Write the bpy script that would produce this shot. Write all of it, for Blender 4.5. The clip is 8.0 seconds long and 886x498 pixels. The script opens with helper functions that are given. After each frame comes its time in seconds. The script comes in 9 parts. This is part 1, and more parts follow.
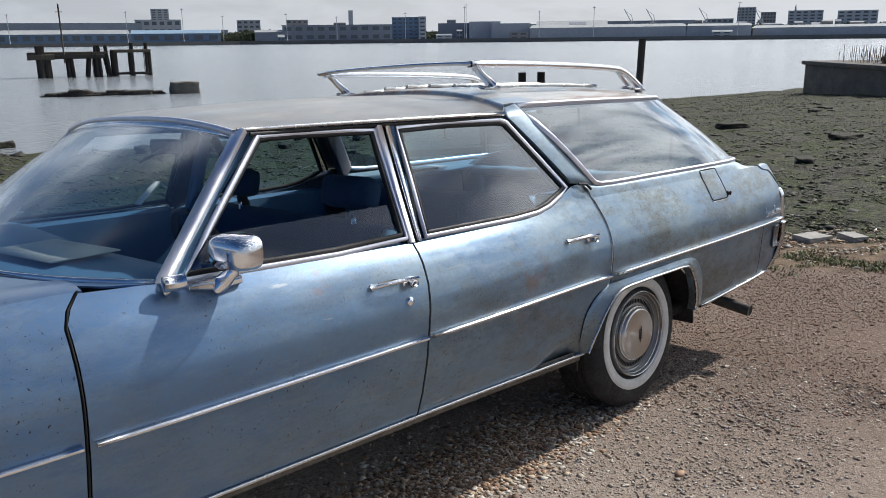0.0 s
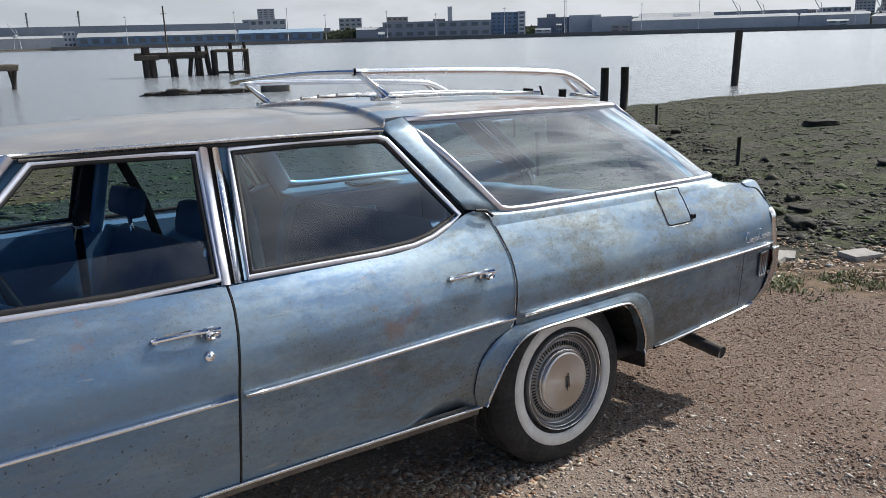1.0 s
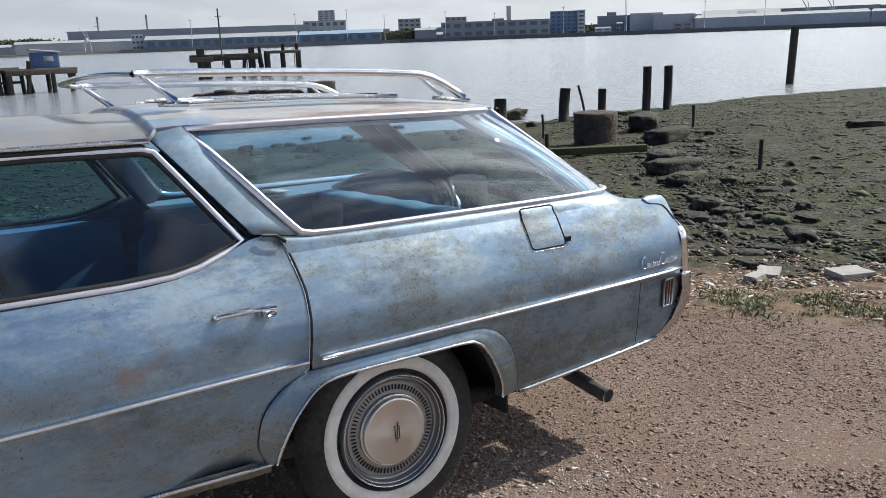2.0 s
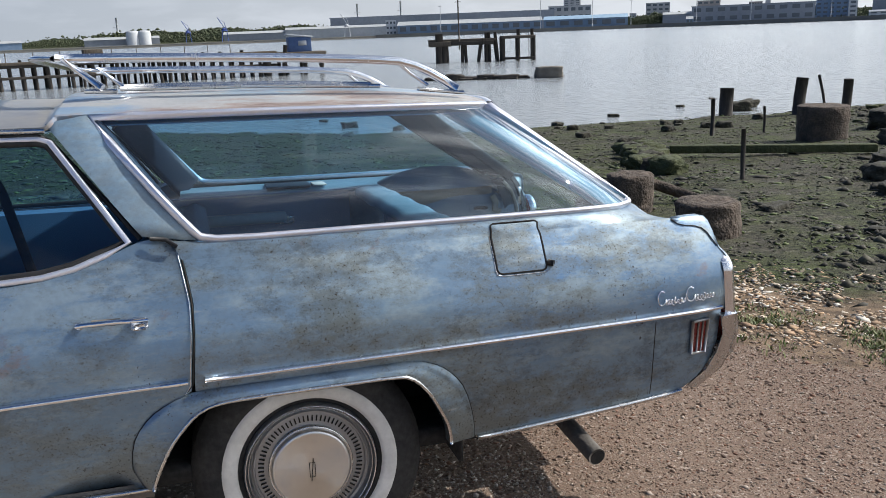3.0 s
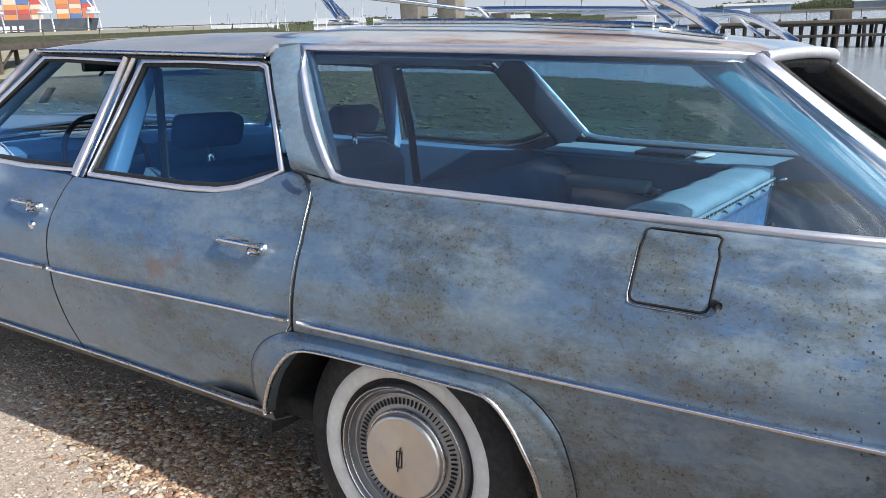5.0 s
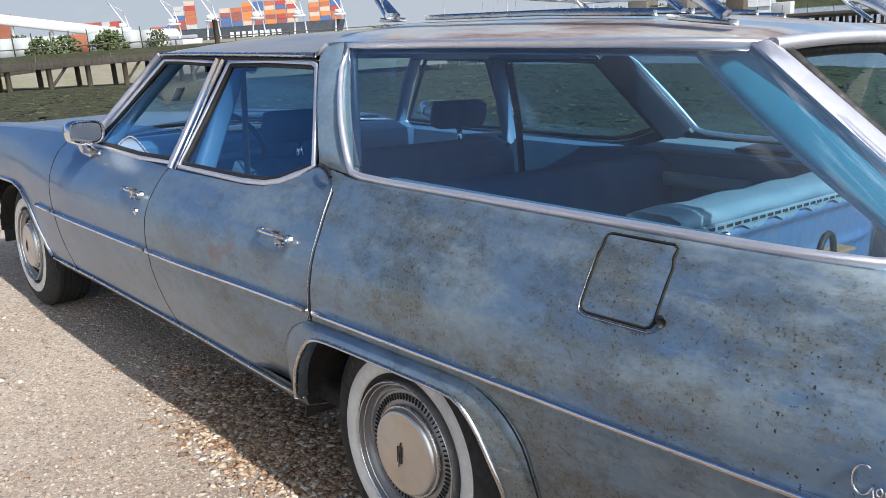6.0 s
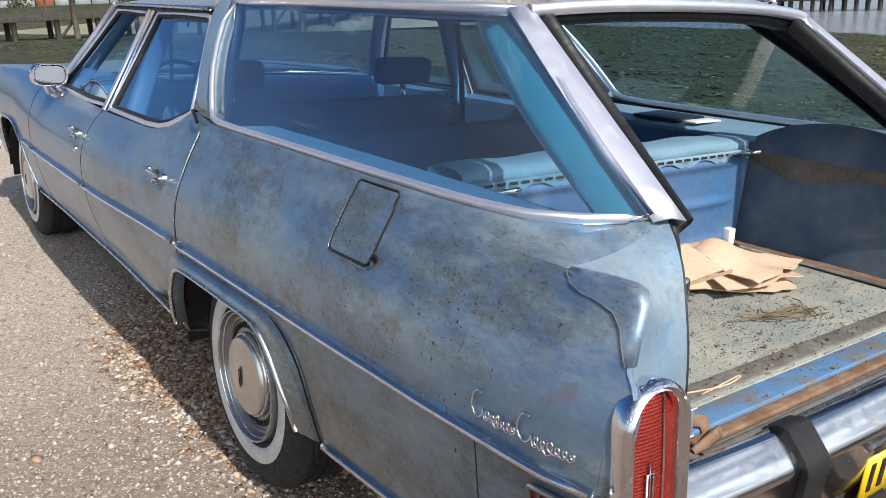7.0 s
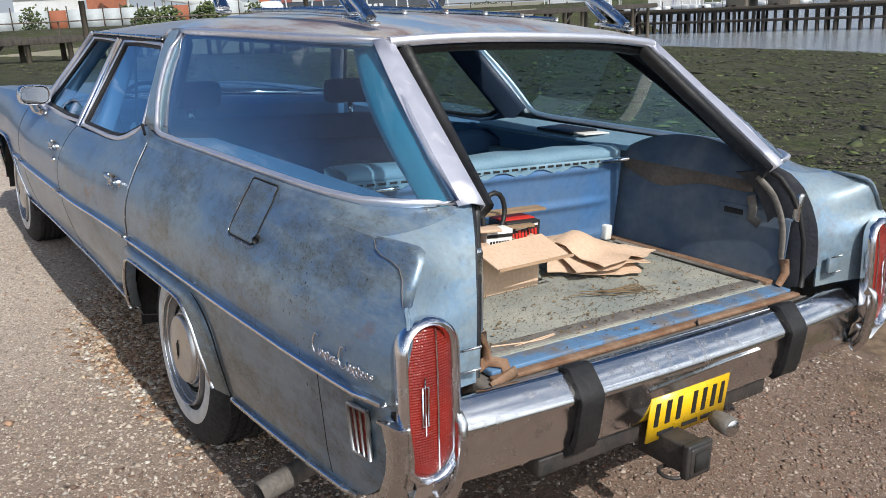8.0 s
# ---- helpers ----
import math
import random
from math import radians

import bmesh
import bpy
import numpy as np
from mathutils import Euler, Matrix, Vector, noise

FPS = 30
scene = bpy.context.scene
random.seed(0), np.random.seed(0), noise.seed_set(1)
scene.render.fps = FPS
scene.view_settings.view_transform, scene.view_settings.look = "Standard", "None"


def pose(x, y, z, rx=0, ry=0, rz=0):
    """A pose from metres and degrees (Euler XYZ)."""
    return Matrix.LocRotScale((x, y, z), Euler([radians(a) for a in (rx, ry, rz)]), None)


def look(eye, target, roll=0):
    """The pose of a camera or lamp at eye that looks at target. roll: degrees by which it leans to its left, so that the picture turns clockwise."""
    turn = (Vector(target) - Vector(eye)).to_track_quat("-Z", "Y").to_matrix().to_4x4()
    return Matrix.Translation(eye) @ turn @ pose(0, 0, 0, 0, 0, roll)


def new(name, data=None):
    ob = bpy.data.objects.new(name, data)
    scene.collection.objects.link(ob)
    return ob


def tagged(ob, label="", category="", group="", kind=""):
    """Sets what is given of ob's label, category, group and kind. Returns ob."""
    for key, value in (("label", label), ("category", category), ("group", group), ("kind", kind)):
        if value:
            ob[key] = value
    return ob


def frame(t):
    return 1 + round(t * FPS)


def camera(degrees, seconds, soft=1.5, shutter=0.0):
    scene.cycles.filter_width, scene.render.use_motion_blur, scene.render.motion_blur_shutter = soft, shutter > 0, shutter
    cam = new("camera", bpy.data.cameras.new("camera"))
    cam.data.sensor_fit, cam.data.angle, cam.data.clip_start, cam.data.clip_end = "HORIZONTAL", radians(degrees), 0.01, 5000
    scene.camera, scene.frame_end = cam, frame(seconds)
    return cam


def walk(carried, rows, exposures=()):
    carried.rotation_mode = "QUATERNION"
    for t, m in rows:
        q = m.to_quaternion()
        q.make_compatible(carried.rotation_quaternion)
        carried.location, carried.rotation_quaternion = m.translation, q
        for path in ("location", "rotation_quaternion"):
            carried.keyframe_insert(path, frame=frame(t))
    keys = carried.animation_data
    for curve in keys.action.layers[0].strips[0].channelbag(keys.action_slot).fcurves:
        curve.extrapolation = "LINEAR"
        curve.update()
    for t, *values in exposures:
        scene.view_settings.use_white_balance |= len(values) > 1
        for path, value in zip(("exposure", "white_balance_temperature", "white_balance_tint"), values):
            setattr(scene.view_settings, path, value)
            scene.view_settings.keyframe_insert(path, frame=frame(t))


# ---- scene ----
cam = camera(56.8, 8.0, soft=0.7)
PATH = [
    (0, (-3.005, -2.788, 1.694), (-1.675, -1.380, 1.196), -0.64),
    (0.5, (-2.571, -2.838, 1.708), (-1.324, -1.358, 1.205), -0.60),
    (1, (-2.106, -2.963, 1.709), (-0.958, -1.405, 1.205), -1.59),
    (1.5, (-1.624, -2.996, 1.675), (-0.516, -1.409, 1.172), -1.70),
    (2, (-1.171, -3.078, 1.668), (-0.138, -1.440, 1.168), -2.11),
    (3.5, (0.174, -3.037, 1.611), (0.431, -1.127, 1.077), -1.68),
    (3.8, (0.338, -2.972, 1.600), (0.425, -1.060, 1.048), -1.25),
    (4, (0.515, -2.888, 1.557), (0.357, -0.969, 1.018), -1.13),
    (5.5, (1.336, -2.170, 1.473), (0.065, -0.721, 0.940), -3.12),
    (6, (1.553, -2.016, 1.459), (0.092, -0.754, 0.939), -4.20),
    (6.2, (1.697, -1.968, 1.460), (0.147, -0.819, 0.935), -4.55),
    (6.5, (1.862, -1.834, 1.437), (0.285, -0.735, 0.885), -3.97),
    (7, (2.097, -1.614, 1.430), (0.534, -0.521, 0.828), -2.70),
    (7.5, (2.406, -1.551, 1.409), (0.833, -0.454, 0.842), -2.62),
    (8, (2.645, -1.572, 1.452), (1.056, -0.493, 0.895), -2.96),
]
EXPOSURE = [(0, -0.25), (2, 0.02), (3.5, 0.16), (4, 0.36), (5.5, 0.40), (6.5, 0.08), (7.2, 0.14), (8, -0.06)]
walk(cam, [(t, look(eye, target, roll)) for t, eye, target, roll in PATH], EXPOSURE)

# The hard slopes down towards the water; what stands on it leans with it.
_n = Vector((-0.023, -0.067, 1.0)).normalized()
SLOPE = _n.rotation_difference(Vector((0, 0, 1))).to_matrix().to_4x4()
WATER = -1.4

# ---- light ----
SUN_DIR = (SLOPE.to_3x3() @ Vector((1.03, -0.13, 1.0))).normalized()
SUN_EL = math.asin(SUN_DIR.z)
SUN_AZ = math.atan2(SUN_DIR.x, SUN_DIR.y)
sun = new("sun", bpy.data.lights.new("sun", "SUN"))
sun.data.energy, sun.data.angle, sun.data.color = 4.9, radians(0.6), (1.0, 0.955, 0.90)
sun.matrix_world = look(SUN_DIR * 50, (0, 0, 0))

world = bpy.data.worlds.new("sky")
scene.world = world
world.use_nodes = True
wn, wl = world.node_tree.nodes, world.node_tree.links
wn.clear()
w_out = wn.new("ShaderNodeOutputWorld")
w_bg = wn.new("ShaderNodeBackground")
w_sky = wn.new("ShaderNodeTexSky")
w_sky.sky_type, w_sky.sun_disc = "NISHITA", False
w_sky.sun_elevation, w_sky.sun_rotation = SUN_EL, SUN_AZ
w_sky.air_density, w_sky.dust_density, w_sky.ozone_density = 1.0, 0.25, 1.6
w_co = wn.new("ShaderNodeTexCoord")
w_sep = wn.new("ShaderNodeSeparateXYZ")
wl.new(w_co.outputs["Generated"], w_sep.inputs[0])
# thin cloud, projected on a flat layer overhead
w_h = wn.new("ShaderNodeMath"); w_h.operation = "MAXIMUM"; w_h.inputs[1].default_value = 0.0
wl.new(w_sep.outputs[2], w_h.inputs[0])
w_a = wn.new("ShaderNodeMath"); w_a.operation = "ADD"; w_a.inputs[1].default_value = 0.30
wl.new(w_h.outputs[0], w_a.inputs[0])
w_c = wn.new("ShaderNodeCombineXYZ")
for i in range(2):
    d = wn.new("ShaderNodeMath"); d.operation = "DIVIDE"
    wl.new(w_sep.outputs[i], d.inputs[0]); wl.new(w_a.outputs[0], d.inputs[1])
    wl.new(d.outputs[0], w_c.inputs[i])
w_map = wn.new("ShaderNodeMapping")
w_map.inputs["Scale"].default_value = (1.0, 1.25, 1.0)
w_map.inputs["Rotation"].default_value = (0, 0, 0.5)
wl.new(w_c.outputs[0], w_map.inputs[0])
w_no = wn.new("ShaderNodeTexNoise")
w_no.inputs["Scale"].default_value, w_no.inputs["Detail"].default_value, w_no.inputs["Roughness"].default_value = 3.6, 7.0, 0.54
w_no.inputs["Distortion"].default_value = 0.35
wl.new(w_map.outputs[0], w_no.inputs["Vector"])
w_ra = wn.new("ShaderNodeValToRGB")
w_ra.color_ramp.elements[0].position, w_ra.color_ramp.elements[1].position = 0.47, 0.68
# cover thickens towards the sun's side
w_cov = wn.new("ShaderNodeMath"); w_cov.operation = "MULTIPLY_ADD"; w_cov.inputs[1].default_value = 0.15
wl.new(w_sep.outputs[0], w_cov.inputs[0]); wl.new(w_no.outputs["Fac"], w_cov.inputs[2])
# and thins overhead
w_top = wn.new("ShaderNodeMath"); w_top.operation = "MULTIPLY_ADD"; w_top.inputs[1].default_value = -0.10
wl.new(w_h.outputs[0], w_top.inputs[0]); wl.new(w_cov.outputs[0], w_top.inputs[2])
wl.new(w_top.outputs[0], w_ra.inputs[0])
# haze whitens the sky towards the horizon
w_hz = wn.new("ShaderNodeMapRange")
w_hz.inputs["From Min"].default_value, w_hz.inputs["From Max"].default_value = 0.06, 0.17
w_hz.inputs["To Min"].default_value, w_hz.inputs["To Max"].default_value = 0.95, 0.0
wl.new(w_sep.outputs[2], w_hz.inputs["Value"])
w_cs = wn.new("ShaderNodeMath"); w_cs.operation = "MULTIPLY"; w_cs.inputs[1].default_value = 0.85
wl.new(w_ra.outputs["Color"], w_cs.inputs[0])
w_deep = wn.new("ShaderNodeMixRGB"); w_deep.blend_type = "MULTIPLY"
w_deep.inputs[0].default_value = 1.0
# paler towards the sun, deeper blue away from it
w_side = wn.new("ShaderNodeMapRange")
w_side.inputs["From Min"].default_value, w_side.inputs["From Max"].default_value = -0.9, 0.4
wl.new(w_sep.outputs[0], w_side.inputs["Value"])
w_tint = wn.new("ShaderNodeMixRGB")
w_tint.inputs[1].default_value, w_tint.inputs[2].default_value = (0.40, 0.64, 0.98, 1), (0.97, 1.0, 1.03, 1)
wl.new(w_side.outputs[0], w_tint.inputs[0]); wl.new(w_tint.outputs[0], w_deep.inputs[2])
wl.new(w_sky.outputs[0], w_deep.inputs[1])
w_mixc = wn.new("ShaderNodeMixRGB")
w_cc = wn.new("ShaderNodeMixRGB")
w_cc.inputs[1].default_value, w_cc.inputs[2].default_value = (15.0, 16.2, 18.0, 1), (28.0, 29.0, 30.0, 1)
wl.new(w_side.outputs[0], w_cc.inputs[0]); wl.new(w_cc.outputs[0], w_mixc.inputs[2])
wl.new(w_cs.outputs[0], w_mixc.inputs[0]); wl.new(w_deep.outputs[0], w_mixc.inputs[1])
w_mix = wn.new("ShaderNodeMixRGB")
# the haze is brightest below the sun
w_glow = wn.new("ShaderNodeMapRange")
w_glow.inputs["From Min"].default_value, w_glow.inputs["From Max"].default_value = -0.2, 0.75
wl.new(w_sep.outputs[0], w_glow.inputs["Value"])
w_hc = wn.new("ShaderNodeMixRGB")
w_hc.inputs[1].default_value, w_hc.inputs[2].default_value = (5.3, 5.9, 6.8, 1), (8.6, 9.0, 9.6, 1)
wl.new(w_glow.outputs[0], w_hc.inputs[0]); wl.new(w_hc.outputs[0], w_mix.inputs[2])
wl.new(w_hz.outputs[0], w_mix.inputs[0]); wl.new(w_mixc.outputs[0], w_mix.inputs[1])
# glow of thin cloud round the sun
w_dot = wn.new("ShaderNodeVectorMath"); w_dot.operation = "DOT_PRODUCT"
w_dot.inputs[1].default_value = tuple(SUN_DIR)
wl.new(w_co.outputs["Generated"], w_dot.inputs[0])
w_pos = wn.new("ShaderNodeMath"); w_pos.operation = "MAXIMUM"; w_pos.inputs[1].default_value = 0.0
wl.new(w_dot.outputs["Value"], w_pos.inputs[0])
w_pow = wn.new("ShaderNodeMath"); w_pow.operation = "POWER"; w_pow.inputs[1].default_value = 7.0
wl.new(w_pos.outputs[0], w_pow.inputs[0])
w_aur = wn.new("ShaderNodeMixRGB"); w_aur.blend_type = "ADD"
w_aur.inputs[2].default_value = (9.0, 8.9, 8.6, 1)
wl.new(w_pow.outputs[0], w_aur.inputs[0]); wl.new(w_mix.outputs[0], w_aur.inputs[1])
wl.new(w_aur.outputs[0], w_bg.inputs[0])
w_bg.inputs[1].default_value = 0.082
wl.new(w_bg.outputs[0], w_out.inputs[0])

# ---- materials ----
def base_mat(name, colour, rough=0.5, metal=0.0):
    m = bpy.data.materials.new(name)
    m.use_nodes = True
    b = m.node_tree.nodes["Principled BSDF"]
    b.inputs["Base Color"].default_value = (*colour, 1)
    b.inputs["Roughness"].default_value = rough
    b.inputs["Metallic"].default_value = metal
    return m, m.node_tree.nodes, m.node_tree.links, b


def noise_fac(n, l, scale, detail=4.0, lo=0.35, hi=0.65, rough=0.55, stretch=(1, 1, 1), shift=(0, 0, 0), coord="Object"):
    """A noise mask between 0 and 1, in object space."""
    c = n.new("ShaderNodeTexCoord")
    mp = n.new("ShaderNodeMapping")
    mp.inputs["Scale"].default_value, mp.inputs["Location"].default_value = stretch, shift
    l.new(c.outputs[coord], mp.inputs[0])
    t = n.new("ShaderNodeTexNoise")
    t.inputs["Scale"].default_value, t.inputs["Detail"].default_value, t.inputs["Roughness"].default_value = scale, detail, rough
    l.new(mp.outputs[0], t.inputs["Vector"])
    r = n.new("ShaderNodeMapRange")
    r.inputs["From Min"].default_value, r.inputs["From Max"].default_value = lo, hi
    l.new(t.outputs["Fac"], r.inputs["Value"])
    return r.outputs[0]


def mix_in(n, l, fac, a, b, amount=1.0):
    """Colour a with b laid over it where fac is 1."""
    x = n.new("ShaderNodeMixRGB")
    if amount != 1.0:
        k = n.new("ShaderNodeMath"); k.operation = "MULTIPLY"; k.inputs[1].default_value = amount
        l.new(fac, k.inputs[0]); fac = k.outputs[0]
    l.new(fac, x.inputs[0])
    for slot, v in ((1, a), (2, b)):
        if isinstance(v, tuple):
            x.inputs[slot].default_value = (*v, 1)
        else:
            l.new(v, x.inputs[slot])
    return x.outputs[0]


def add_bump(n, l, bsdf, height, strength=0.3, dist=0.01):
    b = n.new("ShaderNodeBump")
    b.inputs["Strength"].default_value, b.inputs["Distance"].default_value = strength, dist
    l.new(height, b.inputs["Height"])
    l.new(b.outputs[0], bsdf.inputs["Normal"])


def two_tone(name, a, b, scale=6.0, rough=0.6, metal=0.0, bump=0.0, fine=60.0, lo=0.35, hi=0.65, stretch=(1, 1, 1), dist=0.004):
    """A surface in two shades at one scale, speckled at a finer one."""
    m, n, l, bs = base_mat(name, a, rough, metal)
    f = noise_fac(n, l, scale, 5, lo, hi, stretch=stretch)
    g = noise_fac(n, l, fine, 3, 0.3, 0.7, stretch=stretch)
    dark = tuple(c * 0.62 for c in a)
    col = mix_in(n, l, g, mix_in(n, l, f, a, b), dark, 0.35)
    l.new(col, bs.inputs["Base Color"])
    rr = n.new("ShaderNodeMapRange")
    rr.inputs["To Min"].default_value, rr.inputs["To Max"].default_value = max(0.02, rough - 0.12), min(1, rough + 0.12)
    l.new(g, rr.inputs["Value"]); l.new(rr.outputs[0], bs.inputs["Roughness"])
    if bump:
        add_bump(n, l, bs, g, bump, dist)
    return m


def paint_mat(name, chalk_lit=0.0):
    """Faded blue metallic paint, worn thin in patches, specked and scratched."""
    m, n, l, b = base_mat(name, (0.16, 0.25, 0.34), 0.4, 0.58 * (1 - 0.8 * chalk_lit))
    big = noise_fac(n, l, 1.5, 3, 0.38, 0.62, 0.5, stretch=(0.7, 1, 1.3))
    worn = noise_fac(n, l, 3.6, 14, 0.48, 0.56, 0.80, stretch=(0.55, 1, 1.7), shift=(3, 1, 0))
    olive = noise_fac(n, l, 3.0, 14, 0.47, 0.57, 0.80, stretch=(0.7, 1, 1.2), shift=(4, 8, 1))
    dark = noise_fac(n, l, 2.6, 14, 0.53, 0.62, 0.80, stretch=(0.8, 1, 1.1), shift=(7, 2, 5))
    primer = noise_fac(n, l, 2.4, 12, 0.60, 0.65, 0.68, stretch=(0.8, 1, 1.0), shift=(11, 5, 2))
    cloudy = noise_fac(n, l, 13, 10, 0.38, 0.64, 0.74, stretch=(0.6, 1, 1.4), shift=(2, 2, 9))
    fine = noise_fac(n, l, 70, 6, 0.35, 0.7)
    grit = noise_fac(n, l, 140, 4, 0.56, 0.70, shift=(4, 4, 1))
    spots = noise_fac(n, l, 105, 3, 0.665, 0.69, stretch=(1, 1, 0.7), shift=(1, 2, 3))
    scr = noise_fac(n, l, 9, 6, 0.70, 0.72, 0.6, stretch=(0.35, 1, 3.2), shift=(2, 6, 9))
    where = noise_fac(n, l, 2.6, 4, 0.48, 0.60, shift=(8, 2, 3))
    c = n.new("ShaderNodeTexCoord")
    sp = n.new("ShaderNodeSeparateXYZ")
    l.new(c.outputs["Object"], sp.inputs[0])
    rear = n.new("ShaderNodeMapRange")
    rear.inputs["From Min"].default_value, rear.inputs["From Max"].default_value = -2.0, 0.1
    l.new(sp.outputs[0], rear.inputs["Value"])
    aft = n.new("ShaderNodeMapRange")
    aft.inputs["To Min"].default_value, aft.inputs["To Max"].default_value = 0.34, 1.35
    l.new(rear.outputs[0], aft.inputs["Value"])

    def aged(fac):
        """The tail has weathered more than the nose."""
        k = n.new("ShaderNodeMath"); k.operation = "MULTIPLY"
        l.new(fac, k.inputs[0]); l.new(aft.outputs[0], k.inputs[1])
        return k.outputs[0]
    worn, olive, dark, cloudy = aged(worn), aged(olive), aged(dark), aged(cloudy)
    col = mix_in(n, l, rear.outputs[0], mix_in(n, l, big, (0.076, 0.165, 0.325), (0.125, 0.222, 0.360)), mix_in(n, l, big, (0.124, 0.224, 0.370), (0.190, 0.282, 0.368)))
    # The paler mix paints in sunlight on top of chalky fading.
    if chalk_lit:
        lit_mix = n.new("ShaderNodeMixRGB"); lit_mix.inputs[0].default_value = chalk_lit
        l.new(col, lit_mix.inputs[1]); l.new(mix_in(n, l, cloudy, (0.23, 0.37, 0.50), (0.33, 0.46, 0.56)), lit_mix.inputs[2])
        col = lit_mix.outputs[0]
    col = mix_in(n, l, cloudy, col, (0.240, 0.315, 0.370), 0.42)
    col = mix_in(n, l, worn, col, (0.300, 0.372, 0.402), 0.55)
    col = mix_in(n, l, olive, col, (0.145, 0.150, 0.125), 0.55 - 0.35 * chalk_lit)
    col = mix_in(n, l, dark, col, (0.055, 0.068, 0.085), 0.45 - 0.3 * chalk_lit)
    col = mix_in(n, l, fine, col, (0.14, 0.165, 0.18), 0.28)
    col = mix_in(n, l, primer, col, (0.215, 0.150, 0.135), 0.6)
    for mask, over, tone, amount in ((spots, where, (0.035, 0.026, 0.020), 0.92 - 1.1 * chalk_lit), (grit, olive, (0.055, 0.047, 0.034), 0.75 - chalk_lit)):
        k = n.new("ShaderNodeMath"); k.operation = "MULTIPLY"
        l.new(mask, k.inputs[0]); l.new(over, k.inputs[1])
        col = mix_in(n, l, k.outputs[0], col, tone, amount)
    col = mix_in(n, l, scr, col, (0.38, 0.39, 0.38), 0.5)
    l.new(col, b.inputs["Base Color"])
    r = n.new("ShaderNodeMapRange")
    r.inputs["To Min"].default_value, r.inputs["To Max"].default_value = 0.34 + 0.08 * chalk_lit, 0.50
    l.new(worn, r.inputs["Value"]); l.new(r.outputs[0], b.inputs["Roughness"])
    b.inputs["Coat Weight"].default_value, b.inputs["Coat Roughness"].default_value = 0.42 - 0.27 * chalk_lit, 0.12
    add_bump(n, l, b, fine, 0.03, 0.0015)
    return m


def roof_mat(name):
    """Roof paint: weathered to bare grey over the front seats, blue with pale and rusty patches behind the step."""
    m, n, l, b = base_mat(name, (0.3, 0.3, 0.3), 0.4, 0.12)
    c = n.new("ShaderNodeTexCoord")
    sp = n.new("ShaderNodeSeparateXYZ")
    l.new(c.outputs["Object"], sp.inputs[0])
    rear = n.new("ShaderNodeMapRange")
    rear.inputs["From Min"].default_value, rear.inputs["From Max"].default_value = -0.632, -0.624
    l.new(sp.outputs[0], rear.inputs["Value"])
    cloud = noise_fac(n, l, 3.2, 11, 0.38, 0.64, 0.66, stretch=(0.6, 1.3, 1), shift=(1, 4, 0))
    soot = noise_fac(n, l, 2.3, 10, 0.48, 0.64, 0.66, stretch=(0.6, 1.2, 1), shift=(6, 1, 0))
    fine = noise_fac(n, l, 60, 6, 0.35, 0.7)
    front = mix_in(n, l, cloud, (0.265, 0.262, 0.25), (0.385, 0.355, 0.305))
    front = mix_in(n, l, soot, front, (0.165, 0.178, 0.19), 0.7)
    pale = noise_fac(n, l, 2.1, 12, 0.44, 0.50, 0.68, stretch=(0.5, 1.6, 1), shift=(2.1, 9.1, 4))
    rust = noise_fac(n, l, 2.6, 12, 0.50, 0.56, 0.72, stretch=(0.45, 1.7, 1), shift=(2, 9, 4))
    deep = noise_fac(n, l, 2.6, 12, 0.56, 0.61, 0.72, stretch=(0.45, 1.7, 1), shift=(2, 9, 4))
    back = mix_in(n, l, cloud, (0.17, 0.28, 0.42), (0.34, 0.42, 0.47))
    back = mix_in(n, l, pale, back, mix_in(n, l, soot, (0.47, 0.45, 0.41), (0.36, 0.37, 0.36)), 0.85)
    back = mix_in(n, l, rust, back, (0.33, 0.235, 0.175), 0.75)
    back = mix_in(n, l, deep, back, (0.17, 0.10, 0.07), 0.8)
    col = mix_in(n, l, rear.outputs[0], front, back)
    col = mix_in(n, l, fine, col, (0.20, 0.20, 0.20), 0.22)
    l.new(col, b.inputs["Base Color"])
    r = n.new("ShaderNodeMapRange")
    r.inputs["To Min"].default_value, r.inputs["To Max"].default_value = 0.30, 0.52
    l.new(cloud, r.inputs["Value"]); l.new(r.outputs[0], b.inputs["Roughness"])
    b.inputs["Coat Weight"].default_value, b.inputs["Coat Roughness"].default_value = 0.3, 0.16
    add_bump(n, l, b, fine, 0.05, 0.002)
    return m


